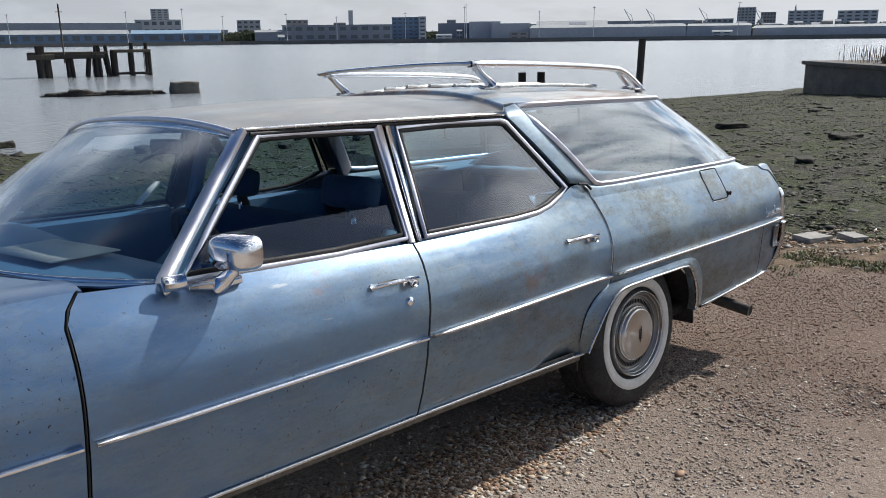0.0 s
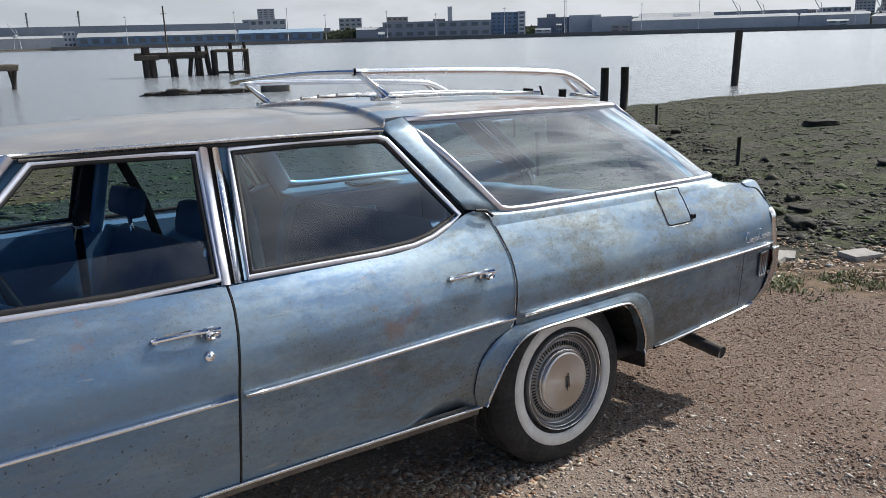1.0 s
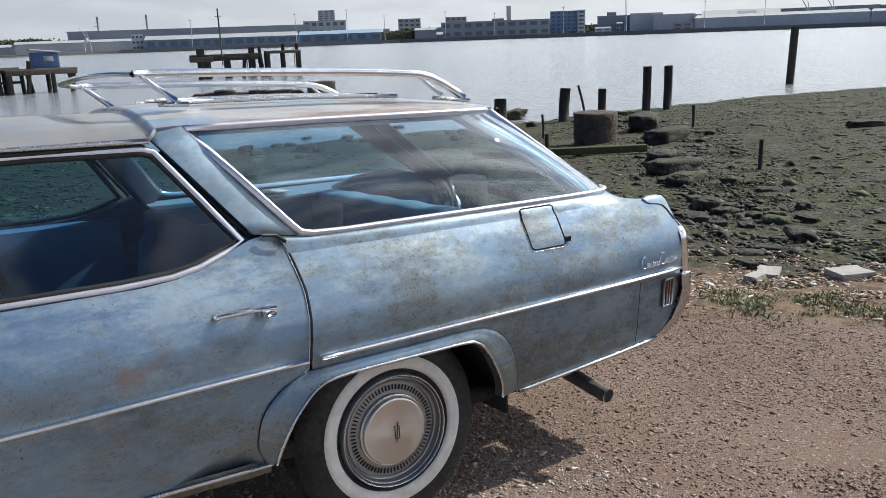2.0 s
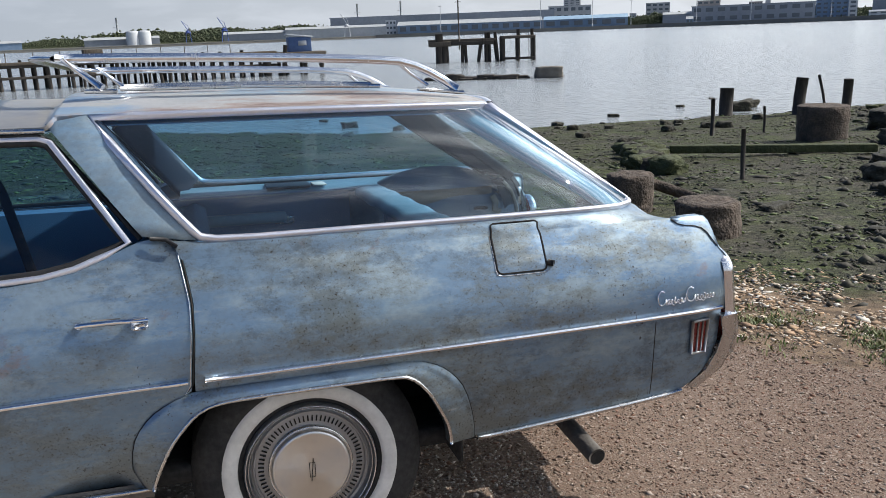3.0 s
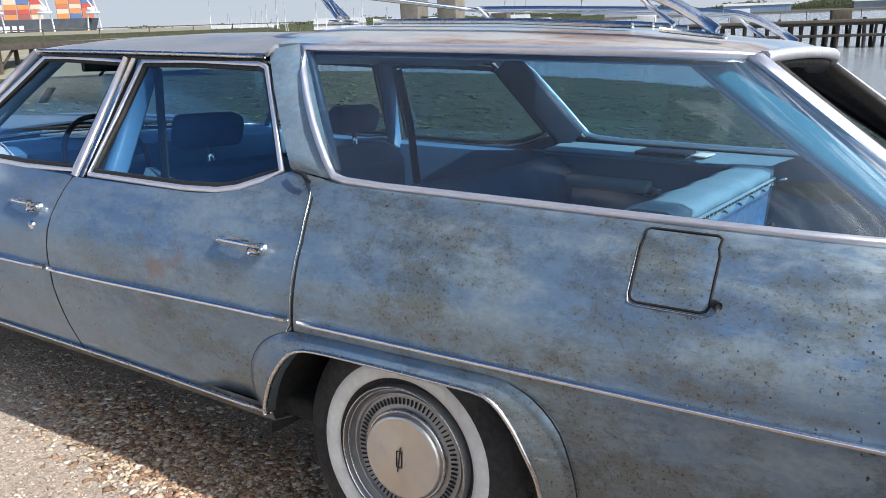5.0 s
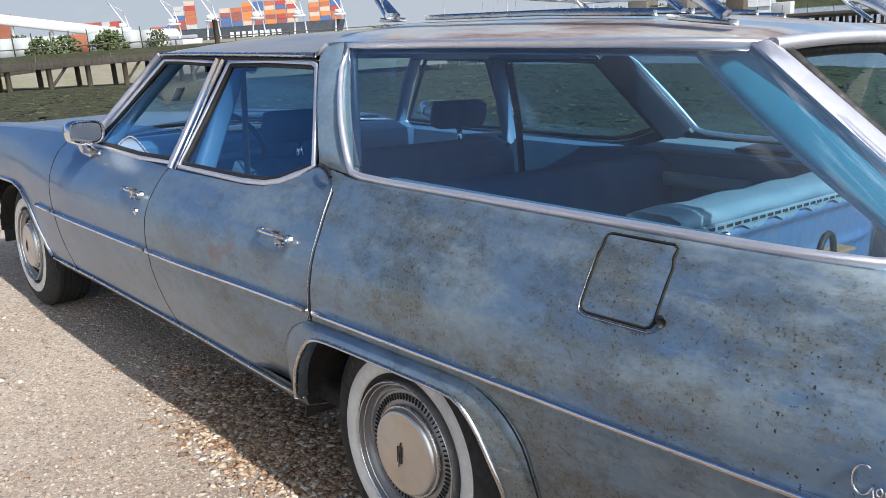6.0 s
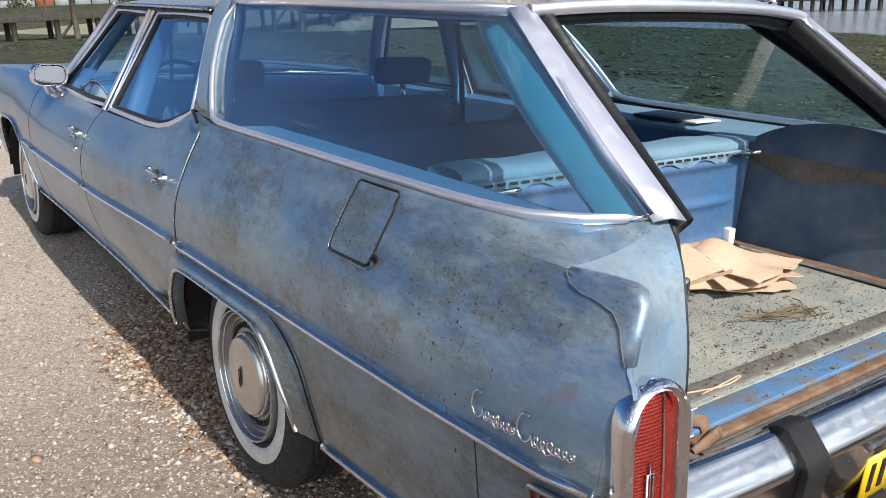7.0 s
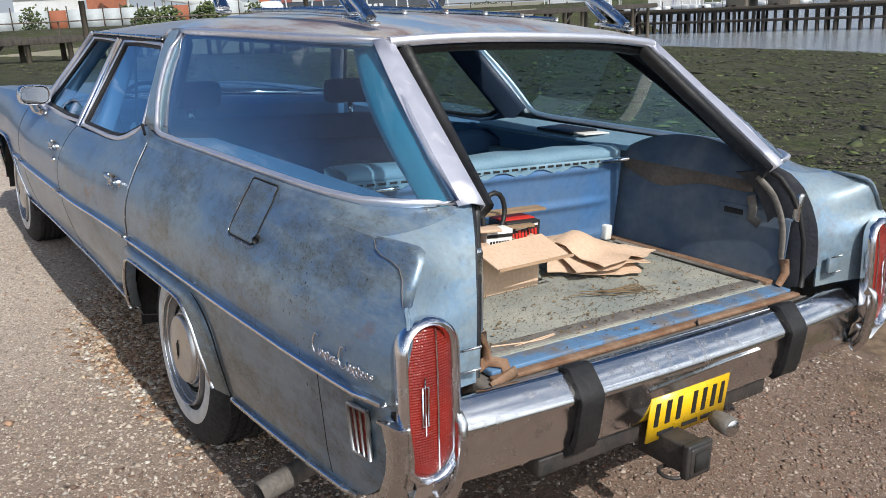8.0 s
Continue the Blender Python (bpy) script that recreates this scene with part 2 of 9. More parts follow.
def glass_mat(name, tint, gloss_rough=0.0, dust_veil=0.0):
    """A thin pane: it lets light straight through, tinted, and mirrors more at a slant; a dusty veil lies on it in
    drifts.
    """
    m = bpy.data.materials.new(name)
    m.use_nodes = True
    n, l = m.node_tree.nodes, m.node_tree.links
    n.clear()
    o = n.new("ShaderNodeOutputMaterial")
    t = n.new("ShaderNodeBsdfTransparent"); t.inputs[0].default_value = (*tint, 1)
    g = n.new("ShaderNodeBsdfGlossy"); g.inputs["Roughness"].default_value = gloss_rough
    g.inputs[0].default_value = (0.95, 0.97, 1, 1)
    w = n.new("ShaderNodeLayerWeight"); w.inputs[0].default_value = 0.5
    p = n.new("ShaderNodeMath"); p.operation = "POWER"; p.inputs[1].default_value = 2.3
    l.new(w.outputs["Facing"], p.inputs[0])
    f = n.new("ShaderNodeMath"); f.operation = "MULTIPLY_ADD"; f.inputs[1].default_value, f.inputs[2].default_value = 0.88, 0.055
    l.new(p.outputs[0], f.inputs[0])
    x = n.new("ShaderNodeMixShader")
    l.new(f.outputs[0], x.inputs[0]); l.new(t.outputs[0], x.inputs[1]); l.new(g.outputs[0], x.inputs[2])
    # A dusty film that also paints in the pale veil of reflected sky.
    if dust_veil:
        film = n.new("ShaderNodeBsdfDiffuse"); film.inputs[0].default_value = (0.42, 0.47, 0.50, 1)
        k = n.new("ShaderNodeMapRange")
        k.inputs["To Min"].default_value, k.inputs["To Max"].default_value = 0.35 * dust_veil, dust_veil
        l.new(noise_fac(n, l, 2.2, 6, 0.36, 0.62, 0.6, stretch=(0.8, 1, 1.3)), k.inputs["Value"])
        d = n.new("ShaderNodeMixShader")
        l.new(k.outputs[0], d.inputs[0]); l.new(x.outputs[0], d.inputs[1]); l.new(film.outputs[0], d.inputs[2])
        x = d
    l.new(x.outputs[0], o.inputs[0])
    return m


def chrome_mat(name, colour=(0.78, 0.79, 0.82), rough=0.12, pits=0.3):
    m, n, l, b = base_mat(name, colour, rough, 1.0)
    f = noise_fac(n, l, 30, 6, 0.5, 0.75)
    col = mix_in(n, l, f, colour, (0.42, 0.40, 0.38), pits)
    l.new(col, b.inputs["Base Color"])
    r = n.new("ShaderNodeMapRange")
    r.inputs["To Min"].default_value, r.inputs["To Max"].default_value = rough, min(0.6, rough + 0.22)
    l.new(f, r.inputs["Value"]); l.new(r.outputs[0], b.inputs["Roughness"])
    return m


PAINT = paint_mat("faded_blue_paint")
# Lighter copies of the paint: sunlight on tail and pillar put into their colour.
PAINT_CHALK_LIT = paint_mat("chalky_lit_blue_paint", 0.6)
PAINT_LIT = paint_mat("lit_blue_paint", 0.62)
PAINT_ROOF = roof_mat("worn_roof_paint")
CHROME = chrome_mat("chrome")
TRIM = chrome_mat("bright_aluminium_trim", (0.74, 0.75, 0.82), 0.33, 0.2)
TRIM.node_tree.nodes["Principled BSDF"].inputs["Metallic"].default_value = 0.8
BRUSHED = chrome_mat("brushed_aluminium", (0.66, 0.67, 0.75), 0.44, 0.2)
BRUSHED.node_tree.nodes["Principled BSDF"].inputs["Metallic"].default_value = 0.75
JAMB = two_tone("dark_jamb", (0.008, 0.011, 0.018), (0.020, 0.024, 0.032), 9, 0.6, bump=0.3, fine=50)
CHROME_OLD = chrome_mat("dull_chrome", (0.62, 0.62, 0.62), 0.2, 0.6)
STEEL = chrome_mat("brushed_hubcap", (0.64, 0.625, 0.60), 0.30, 0.12)


def brush_round(m, axis="Y"):
    """Turned metal: fine brushing in rings about an axis."""
    n, l = m.node_tree.nodes, m.node_tree.links
    b = n["Principled BSDF"]
    t = n.new("ShaderNodeTangent"); t.direction_type, t.axis = "RADIAL", axis
    l.new(t.outputs[0], b.inputs["Tangent"])
    b.inputs["Anisotropic"].default_value = 0.75


brush_round(STEEL)
STEEL_DARK = chrome_mat("dull_wheel_dish", (0.33, 0.335, 0.34), 0.30, 0.35)
STEEL_DARK.node_tree.nodes["Principled BSDF"].inputs["Metallic"].default_value = 0.7
BUMPER = chrome_mat("pitted_bumper_chrome", (0.68, 0.68, 0.69), 0.15, 0.55)
BLACK = two_tone("black_rubber", (0.007, 0.007, 0.008), (0.015, 0.015, 0.015), 12, 0.6, bump=0.15)
TYRE = two_tone("tyre_rubber", (0.018, 0.018, 0.018), (0.04, 0.038, 0.035), 9, 0.85, bump=0.25)
WHITE_RUBBER = two_tone("whitewall_rubber", (0.76, 0.74, 0.69), (0.64, 0.62, 0.57), 14, 0.7)
GAP = two_tone("dark_underbody", (0.01, 0.01, 0.01), (0.02, 0.018, 0.016), 8, 0.9)
GLASS = glass_mat("side_glass", (0.50, 0.73, 0.87))
GLASS_VEILED = glass_mat("dusty_veiled_side_glass", (0.52, 0.75, 0.88), dust_veil=0.05)
SCREEN = glass_mat("windscreen_glass", (0.66, 0.80, 0.84), 0.16)
VINYL = two_tone("blue_vinyl", (0.07, 0.18, 0.33), (0.10, 0.22, 0.37), 5, 0.5, bump=0.12, fine=160)
VINYL_LIGHT = two_tone("light_blue_vinyl", (0.15, 0.265, 0.35), (0.20, 0.32, 0.40), 6, 0.5, bump=0.12, fine=140)
TEAL = two_tone("teal_pillar_trim", (0.03, 0.20, 0.29), (0.05, 0.26, 0.35), 4, 0.4, fine=90)
CLOTH = two_tone("dark_blue_seat_cloth", (0.024, 0.062, 0.130), (0.038, 0.085, 0.165), 8, 0.85, bump=0.3, fine=220)
PILLAR_NAVY = two_tone("navy_pillar_vinyl", (0.016, 0.032, 0.062), (0.028, 0.048, 0.085), 5, 0.55, bump=0.15, fine=120)
PANEL_BLUE = two_tone("dusty_blue_panel", (0.045, 0.078, 0.13), (0.125, 0.155, 0.185), 5, 0.75, bump=0.2, fine=40)
STEEL_BLUE = two_tone("blue_painted_steel", (0.075, 0.19, 0.40), (0.12, 0.20, 0.33), 6, 0.45, metal=0.2, fine=40)
LOAD_FLOOR = two_tone("worn_load_floor", (0.225, 0.245, 0.225), (0.36, 0.35, 0.29), 7, 0.9, bump=0.6, fine=130)
SILL = two_tone("scuffed_sill_paint", (0.10, 0.20, 0.34), (0.17, 0.14, 0.11), 9, 0.5, bump=0.3, fine=45, lo=0.45, hi=0.6)
RUST = two_tone("rusty_steel", (0.17, 0.085, 0.045), (0.26, 0.17, 0.11), 18, 0.85, bump=0.4, fine=70)
GRIME = two_tone("grimy_steel", (0.11, 0.10, 0.09), (0.19, 0.175, 0.155), 16, 0.75, bump=0.4, fine=60)
IRON = two_tone("black_iron", (0.02, 0.02, 0.02), (0.05, 0.04, 0.035), 12, 0.6, bump=0.3, fine=60)
LENS = two_tone("red_lamp_lens", (0.22, 0.013, 0.005), (0.14, 0.008, 0.005), 9, 0.2, fine=200, bump=0.3, dist=0.002)
LENS_DARK = two_tone("dark_red_lens", (0.26, 0.045, 0.03), (0.17, 0.03, 0.025), 9, 0.3, fine=120)
CARD = two_tone("cardboard", (0.56, 0.395, 0.27), (0.62, 0.45, 0.32), 5, 0.85, bump=0.1, fine=90)
CARD_IN = two_tone("cardboard_edge", (0.38, 0.25, 0.15), (0.44, 0.29, 0.18), 9, 0.9, fine=120)
TORN = two_tone("torn_backing", (0.10, 0.083, 0.066), (0.16, 0.135, 0.11), 9, 0.9, bump=0.3, fine=70)
WOOD = two_tone("raw_wood", (0.36, 0.24, 0.13), (0.22, 0.15, 0.09), 9, 0.8, bump=0.3, fine=60, stretch=(0.3, 3, 3))
RED_INK = base_mat("red_print", (0.55, 0.03, 0.02), 0.5)[0]
WHITE_INK = base_mat("white_print", (0.75, 0.74, 0.7), 0.6)[0]
BLACK_INK = base_mat("black_print", (0.015, 0.015, 0.015), 0.5)[0]
YELLOW = two_tone("yellow_plate", (0.80, 0.50, 0.012), (0.74, 0.45, 0.01), 8, 0.35)
SMOKE = base_mat("tray_black", (0.012, 0.013, 0.015), 0.45)[0]
# ---- mesh tools ----
def lerp(a, b, t):
    return a + (b - a) * t


def curve(keys):
    """A smooth function through (input, value) pairs."""
    xs = [k[0] for k in keys]
    ys = [k[1] for k in keys]

    def f(x):
        if x <= xs[0]:
            return ys[0]
        if x >= xs[-1]:
            return ys[-1]
        i = 1
        while xs[i] < x:
            i += 1
        return ys[i - 1] + (ys[i] - ys[i - 1]) * (x - xs[i - 1]) / (xs[i] - xs[i - 1])
    return f


def smooth_path(pts, n):
    """n points evenly along a Catmull-Rom line through pts."""
    p = [Vector(q) for q in pts]
    p = [2 * p[0] - p[1]] + p + [2 * p[-1] - p[-2]]
    out = []
    for i in range(1, len(p) - 2):
        for k in range(16):
            t = k / 16
            a, b, c, d = p[i - 1], p[i], p[i + 1], p[i + 2]
            out.append(0.5 * (2 * b + (c - a) * t + (2 * a - 5 * b + 4 * c - d) * t * t + (3 * b - a - 3 * c + d) * t ** 3))
    out.append(p[-2])
    acc = [0.0]
    for a, b in zip(out, out[1:]):
        acc.append(acc[-1] + (b - a).length)
    res = []
    for s in np.linspace(0, acc[-1], n):
        i = min(max(int(np.searchsorted(acc, s)) - 1, 0), len(out) - 2)
        w = (s - acc[i]) / max(acc[i + 1] - acc[i], 1e-9)
        res.append(out[i].lerp(out[i + 1], w))
    return res


def mesh_of(name, verts, faces, mat, smooth=True):
    me = bpy.data.meshes.new(name)
    me.from_pydata([tuple(v) for v in verts], [], faces)
    me.materials.append(mat)
    if smooth:
        me.polygons.foreach_set("use_smooth", [True] * len(me.polygons))
    me.update()
    return me


def part(name, geo, mat, parent=None, label="", smooth=True, thick=0.0, offset=-1.0, bevel=0.0, auto=None):
    """Links a bmesh or (verts, faces) as one mesh object under parent."""
    if isinstance(geo, tuple):
        me = mesh_of(name, geo[0], geo[1], mat, smooth)
    else:
        me = bpy.data.meshes.new(name)
        bmesh.ops.recalc_face_normals(geo, faces=geo.faces[:])
        geo.to_mesh(me)
        geo.free()
        me.materials.append(mat)
        if smooth:
            me.polygons.foreach_set("use_smooth", [True] * len(me.polygons))
    ob = new(name, me)
    if thick:
        s = ob.modifiers.new("thickness", "SOLIDIFY")
        s.thickness, s.offset = thick, offset
        if smooth and not auto:
            e = ob.modifiers.new("crisp_edges", "EDGE_SPLIT")
            e.split_angle, e.use_edge_sharp = radians(62), False
    if bevel:
        b = ob.modifiers.new("edges", "BEVEL")
        b.width, b.segments, b.limit_method, b.angle_limit = bevel, 2, "ANGLE", radians(40)
    if auto:
        me.set_sharp_from_angle(angle=radians(auto))
    if parent:
        ob.parent = parent
    if label:
        ob["label"] = label
    return ob


def grid(rows, flip=False, wrap=False):
    """Faces over rows of points, all rows of one length."""
    nu, nv = len(rows), len(rows[0])
    verts = [p for r in rows for p in r]
    faces = []
    for i in range(nu - 1):
        for j in range(nv if wrap else nv - 1):
            a, b, c, d = i * nv + j, i * nv + (j + 1) % nv, (i + 1) * nv + (j + 1) % nv, (i + 1) * nv + j
            faces.append((a, d, c, b) if flip else (a, b, c, d))
    return verts, faces


def joined(*geos):
    """Several (verts, faces) as one."""
    V, F = [], []
    for v, f in geos:
        k = len(V)
        V += list(v)
        F += [tuple(i + k for i in q) for q in f]
    return V, F


def sweep(path, w, h, up=(0, 0, 1), closed=False, n=8, power=2.0, scale=None):
    """A rounded bar of width w (sideways) and height h (along up) along path."""
    path = [Vector(p) for p in path]
    up = Vector(up)
    rows = []
    m = len(path)
    for i, p in enumerate(path):
        a = path[(i - 1) % m] if (closed or i > 0) else p
        b = path[(i + 1) % m] if (closed or i < m - 1) else p
        d = (b - a).normalized()
        side = d.cross(up)
        if side.length < 1e-4:
            side = d.cross(Vector((1, 0.2, 0)))
        side.normalize()
        u2 = side.cross(d).normalized()
        k = scale[i] if scale else 1.0
        ring = []
        for j in range(n):
            t = 2 * math.pi * (j + 0.5) / n
            c, s = math.cos(t), math.sin(t)
            c = math.copysign(abs(c) ** (2 / power), c)
            s = math.copysign(abs(s) ** (2 / power), s)
            ring.append(p + side * (c * w / 2 * k) + u2 * (s * h / 2 * k))
        rows.append(ring)
    if closed:
        rows.append(rows[0])
    v, f = grid(rows, wrap=True)
    if not closed:
        f = list(f)
        f.append(tuple(range(n)))
        f.append(tuple(range((m - 1) * n, m * n))[::-1])
    return v, f


def box(cx, cy, cz, sx, sy, sz, m=None, bevel=0.0):
    """A block as a bmesh, its edges rounded."""
    bm = bmesh.new()
    bmesh.ops.create_cube(bm, size=1.0)
    for v in bm.verts:
        v.co = Vector((v.co.x * sx, v.co.y * sy, v.co.z * sz))
    if bevel:
        bmesh.ops.bevel(bm, geom=bm.edges[:], offset=bevel, segments=2, affect="EDGES", profile=0.6)
    bm.transform((m if m else Matrix()))
    bm.transform(Matrix.Translation((cx, cy, cz)))
    return bm


def lathe(profile, n=48, axis="y"):
    """Turns (radius, along) pairs about the axis y."""
    rows = []
    for r, a in profile:
        rows.append([Vector((r * math.cos(2 * math.pi * k / n), a, r * math.sin(2 * math.pi * k / n))) for k in range(n)])
    return grid(rows, wrap=True)


def moved(geo, m):
    v, f = geo
    return [m @ Vector(p) for p in v], f


def mirrored(geo):
    """The same on the other side of the centre line."""
    v, f = geo
    return [Vector((p[0], -p[1], p[2])) for p in v], [tuple(reversed(q)) for q in f]


def empty_thing(name, m, label, category, group=""):
    e = new(name)
    e.empty_display_size = 0.2
    e.matrix_world = m
    return tagged(e, label, category, group)


# ---- the estate car; x to its tail, y to its right, z up, from under the rear axle ----
car = empty_thing("estate_car", SLOPE, "long faded blue vintage estate car, tailgate open, parked on gravel", "car")

door_prof = curve([(0.34, 0.884), (0.40, 0.912), (0.46, 0.938), (0.54, 0.964), (0.60, 0.979), (0.67, 0.987), (0.68, 0.990), (0.74, 0.994), (0.79, 0.990), (0.84, 0.976), (0.89, 0.950), (0.93, 0.922), (0.965, 0.888), (1.0, 0.868), (1.06, 0.84)])
rear_prof = curve([(0.34, 0.90), (0.40, 0.918), (0.48, 0.934), (0.60, 0.948), (0.68, 0.957), (0.74, 0.960), (0.80, 0.955), (0.85, 0.941), (0.90, 0.919), (0.94, 0.897), (0.97, 0.879), (0.99, 0.866), (1.03, 0.846), (1.06, 0.835)])
front_prof = curve([(0.34, 0.90), (0.40, 0.92), (0.48, 0.94), (0.60, 0.955), (0.68, 0.965), (0.76, 0.972), (0.84, 0.965), (0.90, 0.95), (0.95, 0.93), (0.98, 0.90), (1.0, 0.87), (1.06, 0.84)])
width_at = curve([(-4.3, 0.845), (-4.265, 0.893), (-4.21, 0.930), (-4.1, 0.957), (-3.6, 0.985), (-2.6, 1.0), (-1.3, 1.0), (-0.3, 1.008), (0.65, 0.992), (1.0, 0.982), (1.27, 0.966), (1.42, 0.93)])


def half_width(x, z):
    t = min(max((x + 1.25) / 0.9, 0), 1)
    t = t * t * (3 - 2 * t)
    f = min(max((-2.2 - x) / 0.8, 0), 1)
    w = lerp(door_prof(z), rear_prof(z), t)
    w = lerp(w, front_prof(z), f)
    return w * width_at(x)


def side_grid(xl, xr, zb, zt, nu, nv, us=None, out=0.0, dent=None):
    """A stretch of the body side between two cut lines, a lower and an upper edge."""
    us = us or [i / nu for i in range(nu + 1)]
    rows = []
    for u in us:
        row = []
        for j in range(nv + 1):
            v = j / nv
            x, z = lerp(xl(0.7), xr(0.7), u), 0.7
            for _ in range(6):
                z = lerp(zb(x), zt(x), v)
                x = lerp(xl(z), xr(z), u)
            row.append(Vector((x, -(half_width(x, z) + out - (dent(x, z) if dent else 0)), z)))
        rows.append(row)
    return grid(rows, flip=True)


def on_side(x, z, out=0.0):
    return Vector((x, -(half_width(x, z) + out), z))


trim_z = curve([(-4.2, 0.632), (-1.33, 0.665), (-0.3, 0.677), (1.36, 0.694)])

# cut lines and edges
fender_cut = curve([(0.30, -2.425), (0.53, -2.428), (0.94, -2.424), (0.985, -2.39), (1.02, -2.345)])
mid_cut = curve([(0.30, -1.322), (0.40, -1.333), (0.50, -1.341), (0.60, -1.344), (0.70, -1.341), (0.80, -1.331), (0.90, -1.316), (0.98, -1.31), (1.1, -1.31)])
rear_cut = curve([(0.30, -0.44), (0.37, -0.455), (0.437, -0.483), (0.519, -0.471), (0.57, -0.44), (0.602, -0.404), (0.63, -0.345), (0.646, -0.308), (0.67, -0.306), (0.80, -0.293), (0.885, -0.291), (0.96, -0.303), (1.03, -0.316), (1.07, -0.345)])
rear_cut_high = curve([(0.30, -0.308), (0.67, -0.306), (0.80, -0.293), (0.885, -0.291), (0.96, -0.303), (1.03, -0.316), (1.07, -0.345)])
sill_edge = curve([(-4.3, 0.36), (-0.4, 0.358), (0.5, 0.368), (1.22, 0.42)])
belt_front = curve([(-2.45, 1.0), (-2.2, 0.985), (-2.1, 0.972), (-1.3, 0.958)])
belt_rear = curve([(-1.4, 0.955), (-1.24, 0.957), (-0.75, 0.96), (-0.65, 0.968), (-0.56, 0.99), (-0.47, 1.024), (-0.42, 1.044), (-0.37, 1.052), (-0.30, 1.04)])
quarter_low = curve([(-0.31, 0.646), (0.288, 0.652), (0.350, 0.642), (0.402, 0.616), (0.450, 0.565), (0.476, 0.50), (0.492, 0.43), (0.497, 0.372), (0.53, 0.371), (1.20, 0.418), (1.235, 0.425), (1.29, 0.462), (1.335, 0.51), (1.36, 0.58), (1.363, 0.68), (1.40, 0.69)])
quarter_top = curve([(-0.4, 0.99), (0.5, 0.987), (1.10, 0.987), (1.32, 0.987), (1.345, 0.977), (1.357, 0.95), (1.370, 0.889), (1.380, 0.875), (1.394, 0.864), (1.403, 0.848), (1.408, 0.80)])
fender_arch = curve([(-3.71, 0.345), (-3.70, 0.40), (-3.685, 0.50), (-3.63, 0.60), (-3.53, 0.675), (-3.40, 0.705), (-3.10, 0.712), (-2.98, 0.69), (-2.88, 0.62), (-2.81, 0.52), (-2.77, 0.42), (-2.75, 0.355)])


def fender_low(x):
    return fender_arch(x) if -3.71 < x < -2.75 else sill_edge(x)


fender_top = curve([(-4.3, 0.76), (-4.27, 0.835), (-4.22, 0.892), (-4.13, 0.930), (-3.9, 0.955), (-3.2, 0.985), (-2.6, 1.0), (-2.34, 1.0)])


def scoop(x, z):
    """The foot of the rear door turns sharply under where it meets the flared arch."""
    crest = float(np.interp(x, [-0.76, -0.70, -0.62, -0.5], [0.36, 0.405, 0.445, 0.455]))
    return 0.40 * max(0.0, crest - z) * float(np.interp(x, [-0.53, -0.475], [1, 0]))


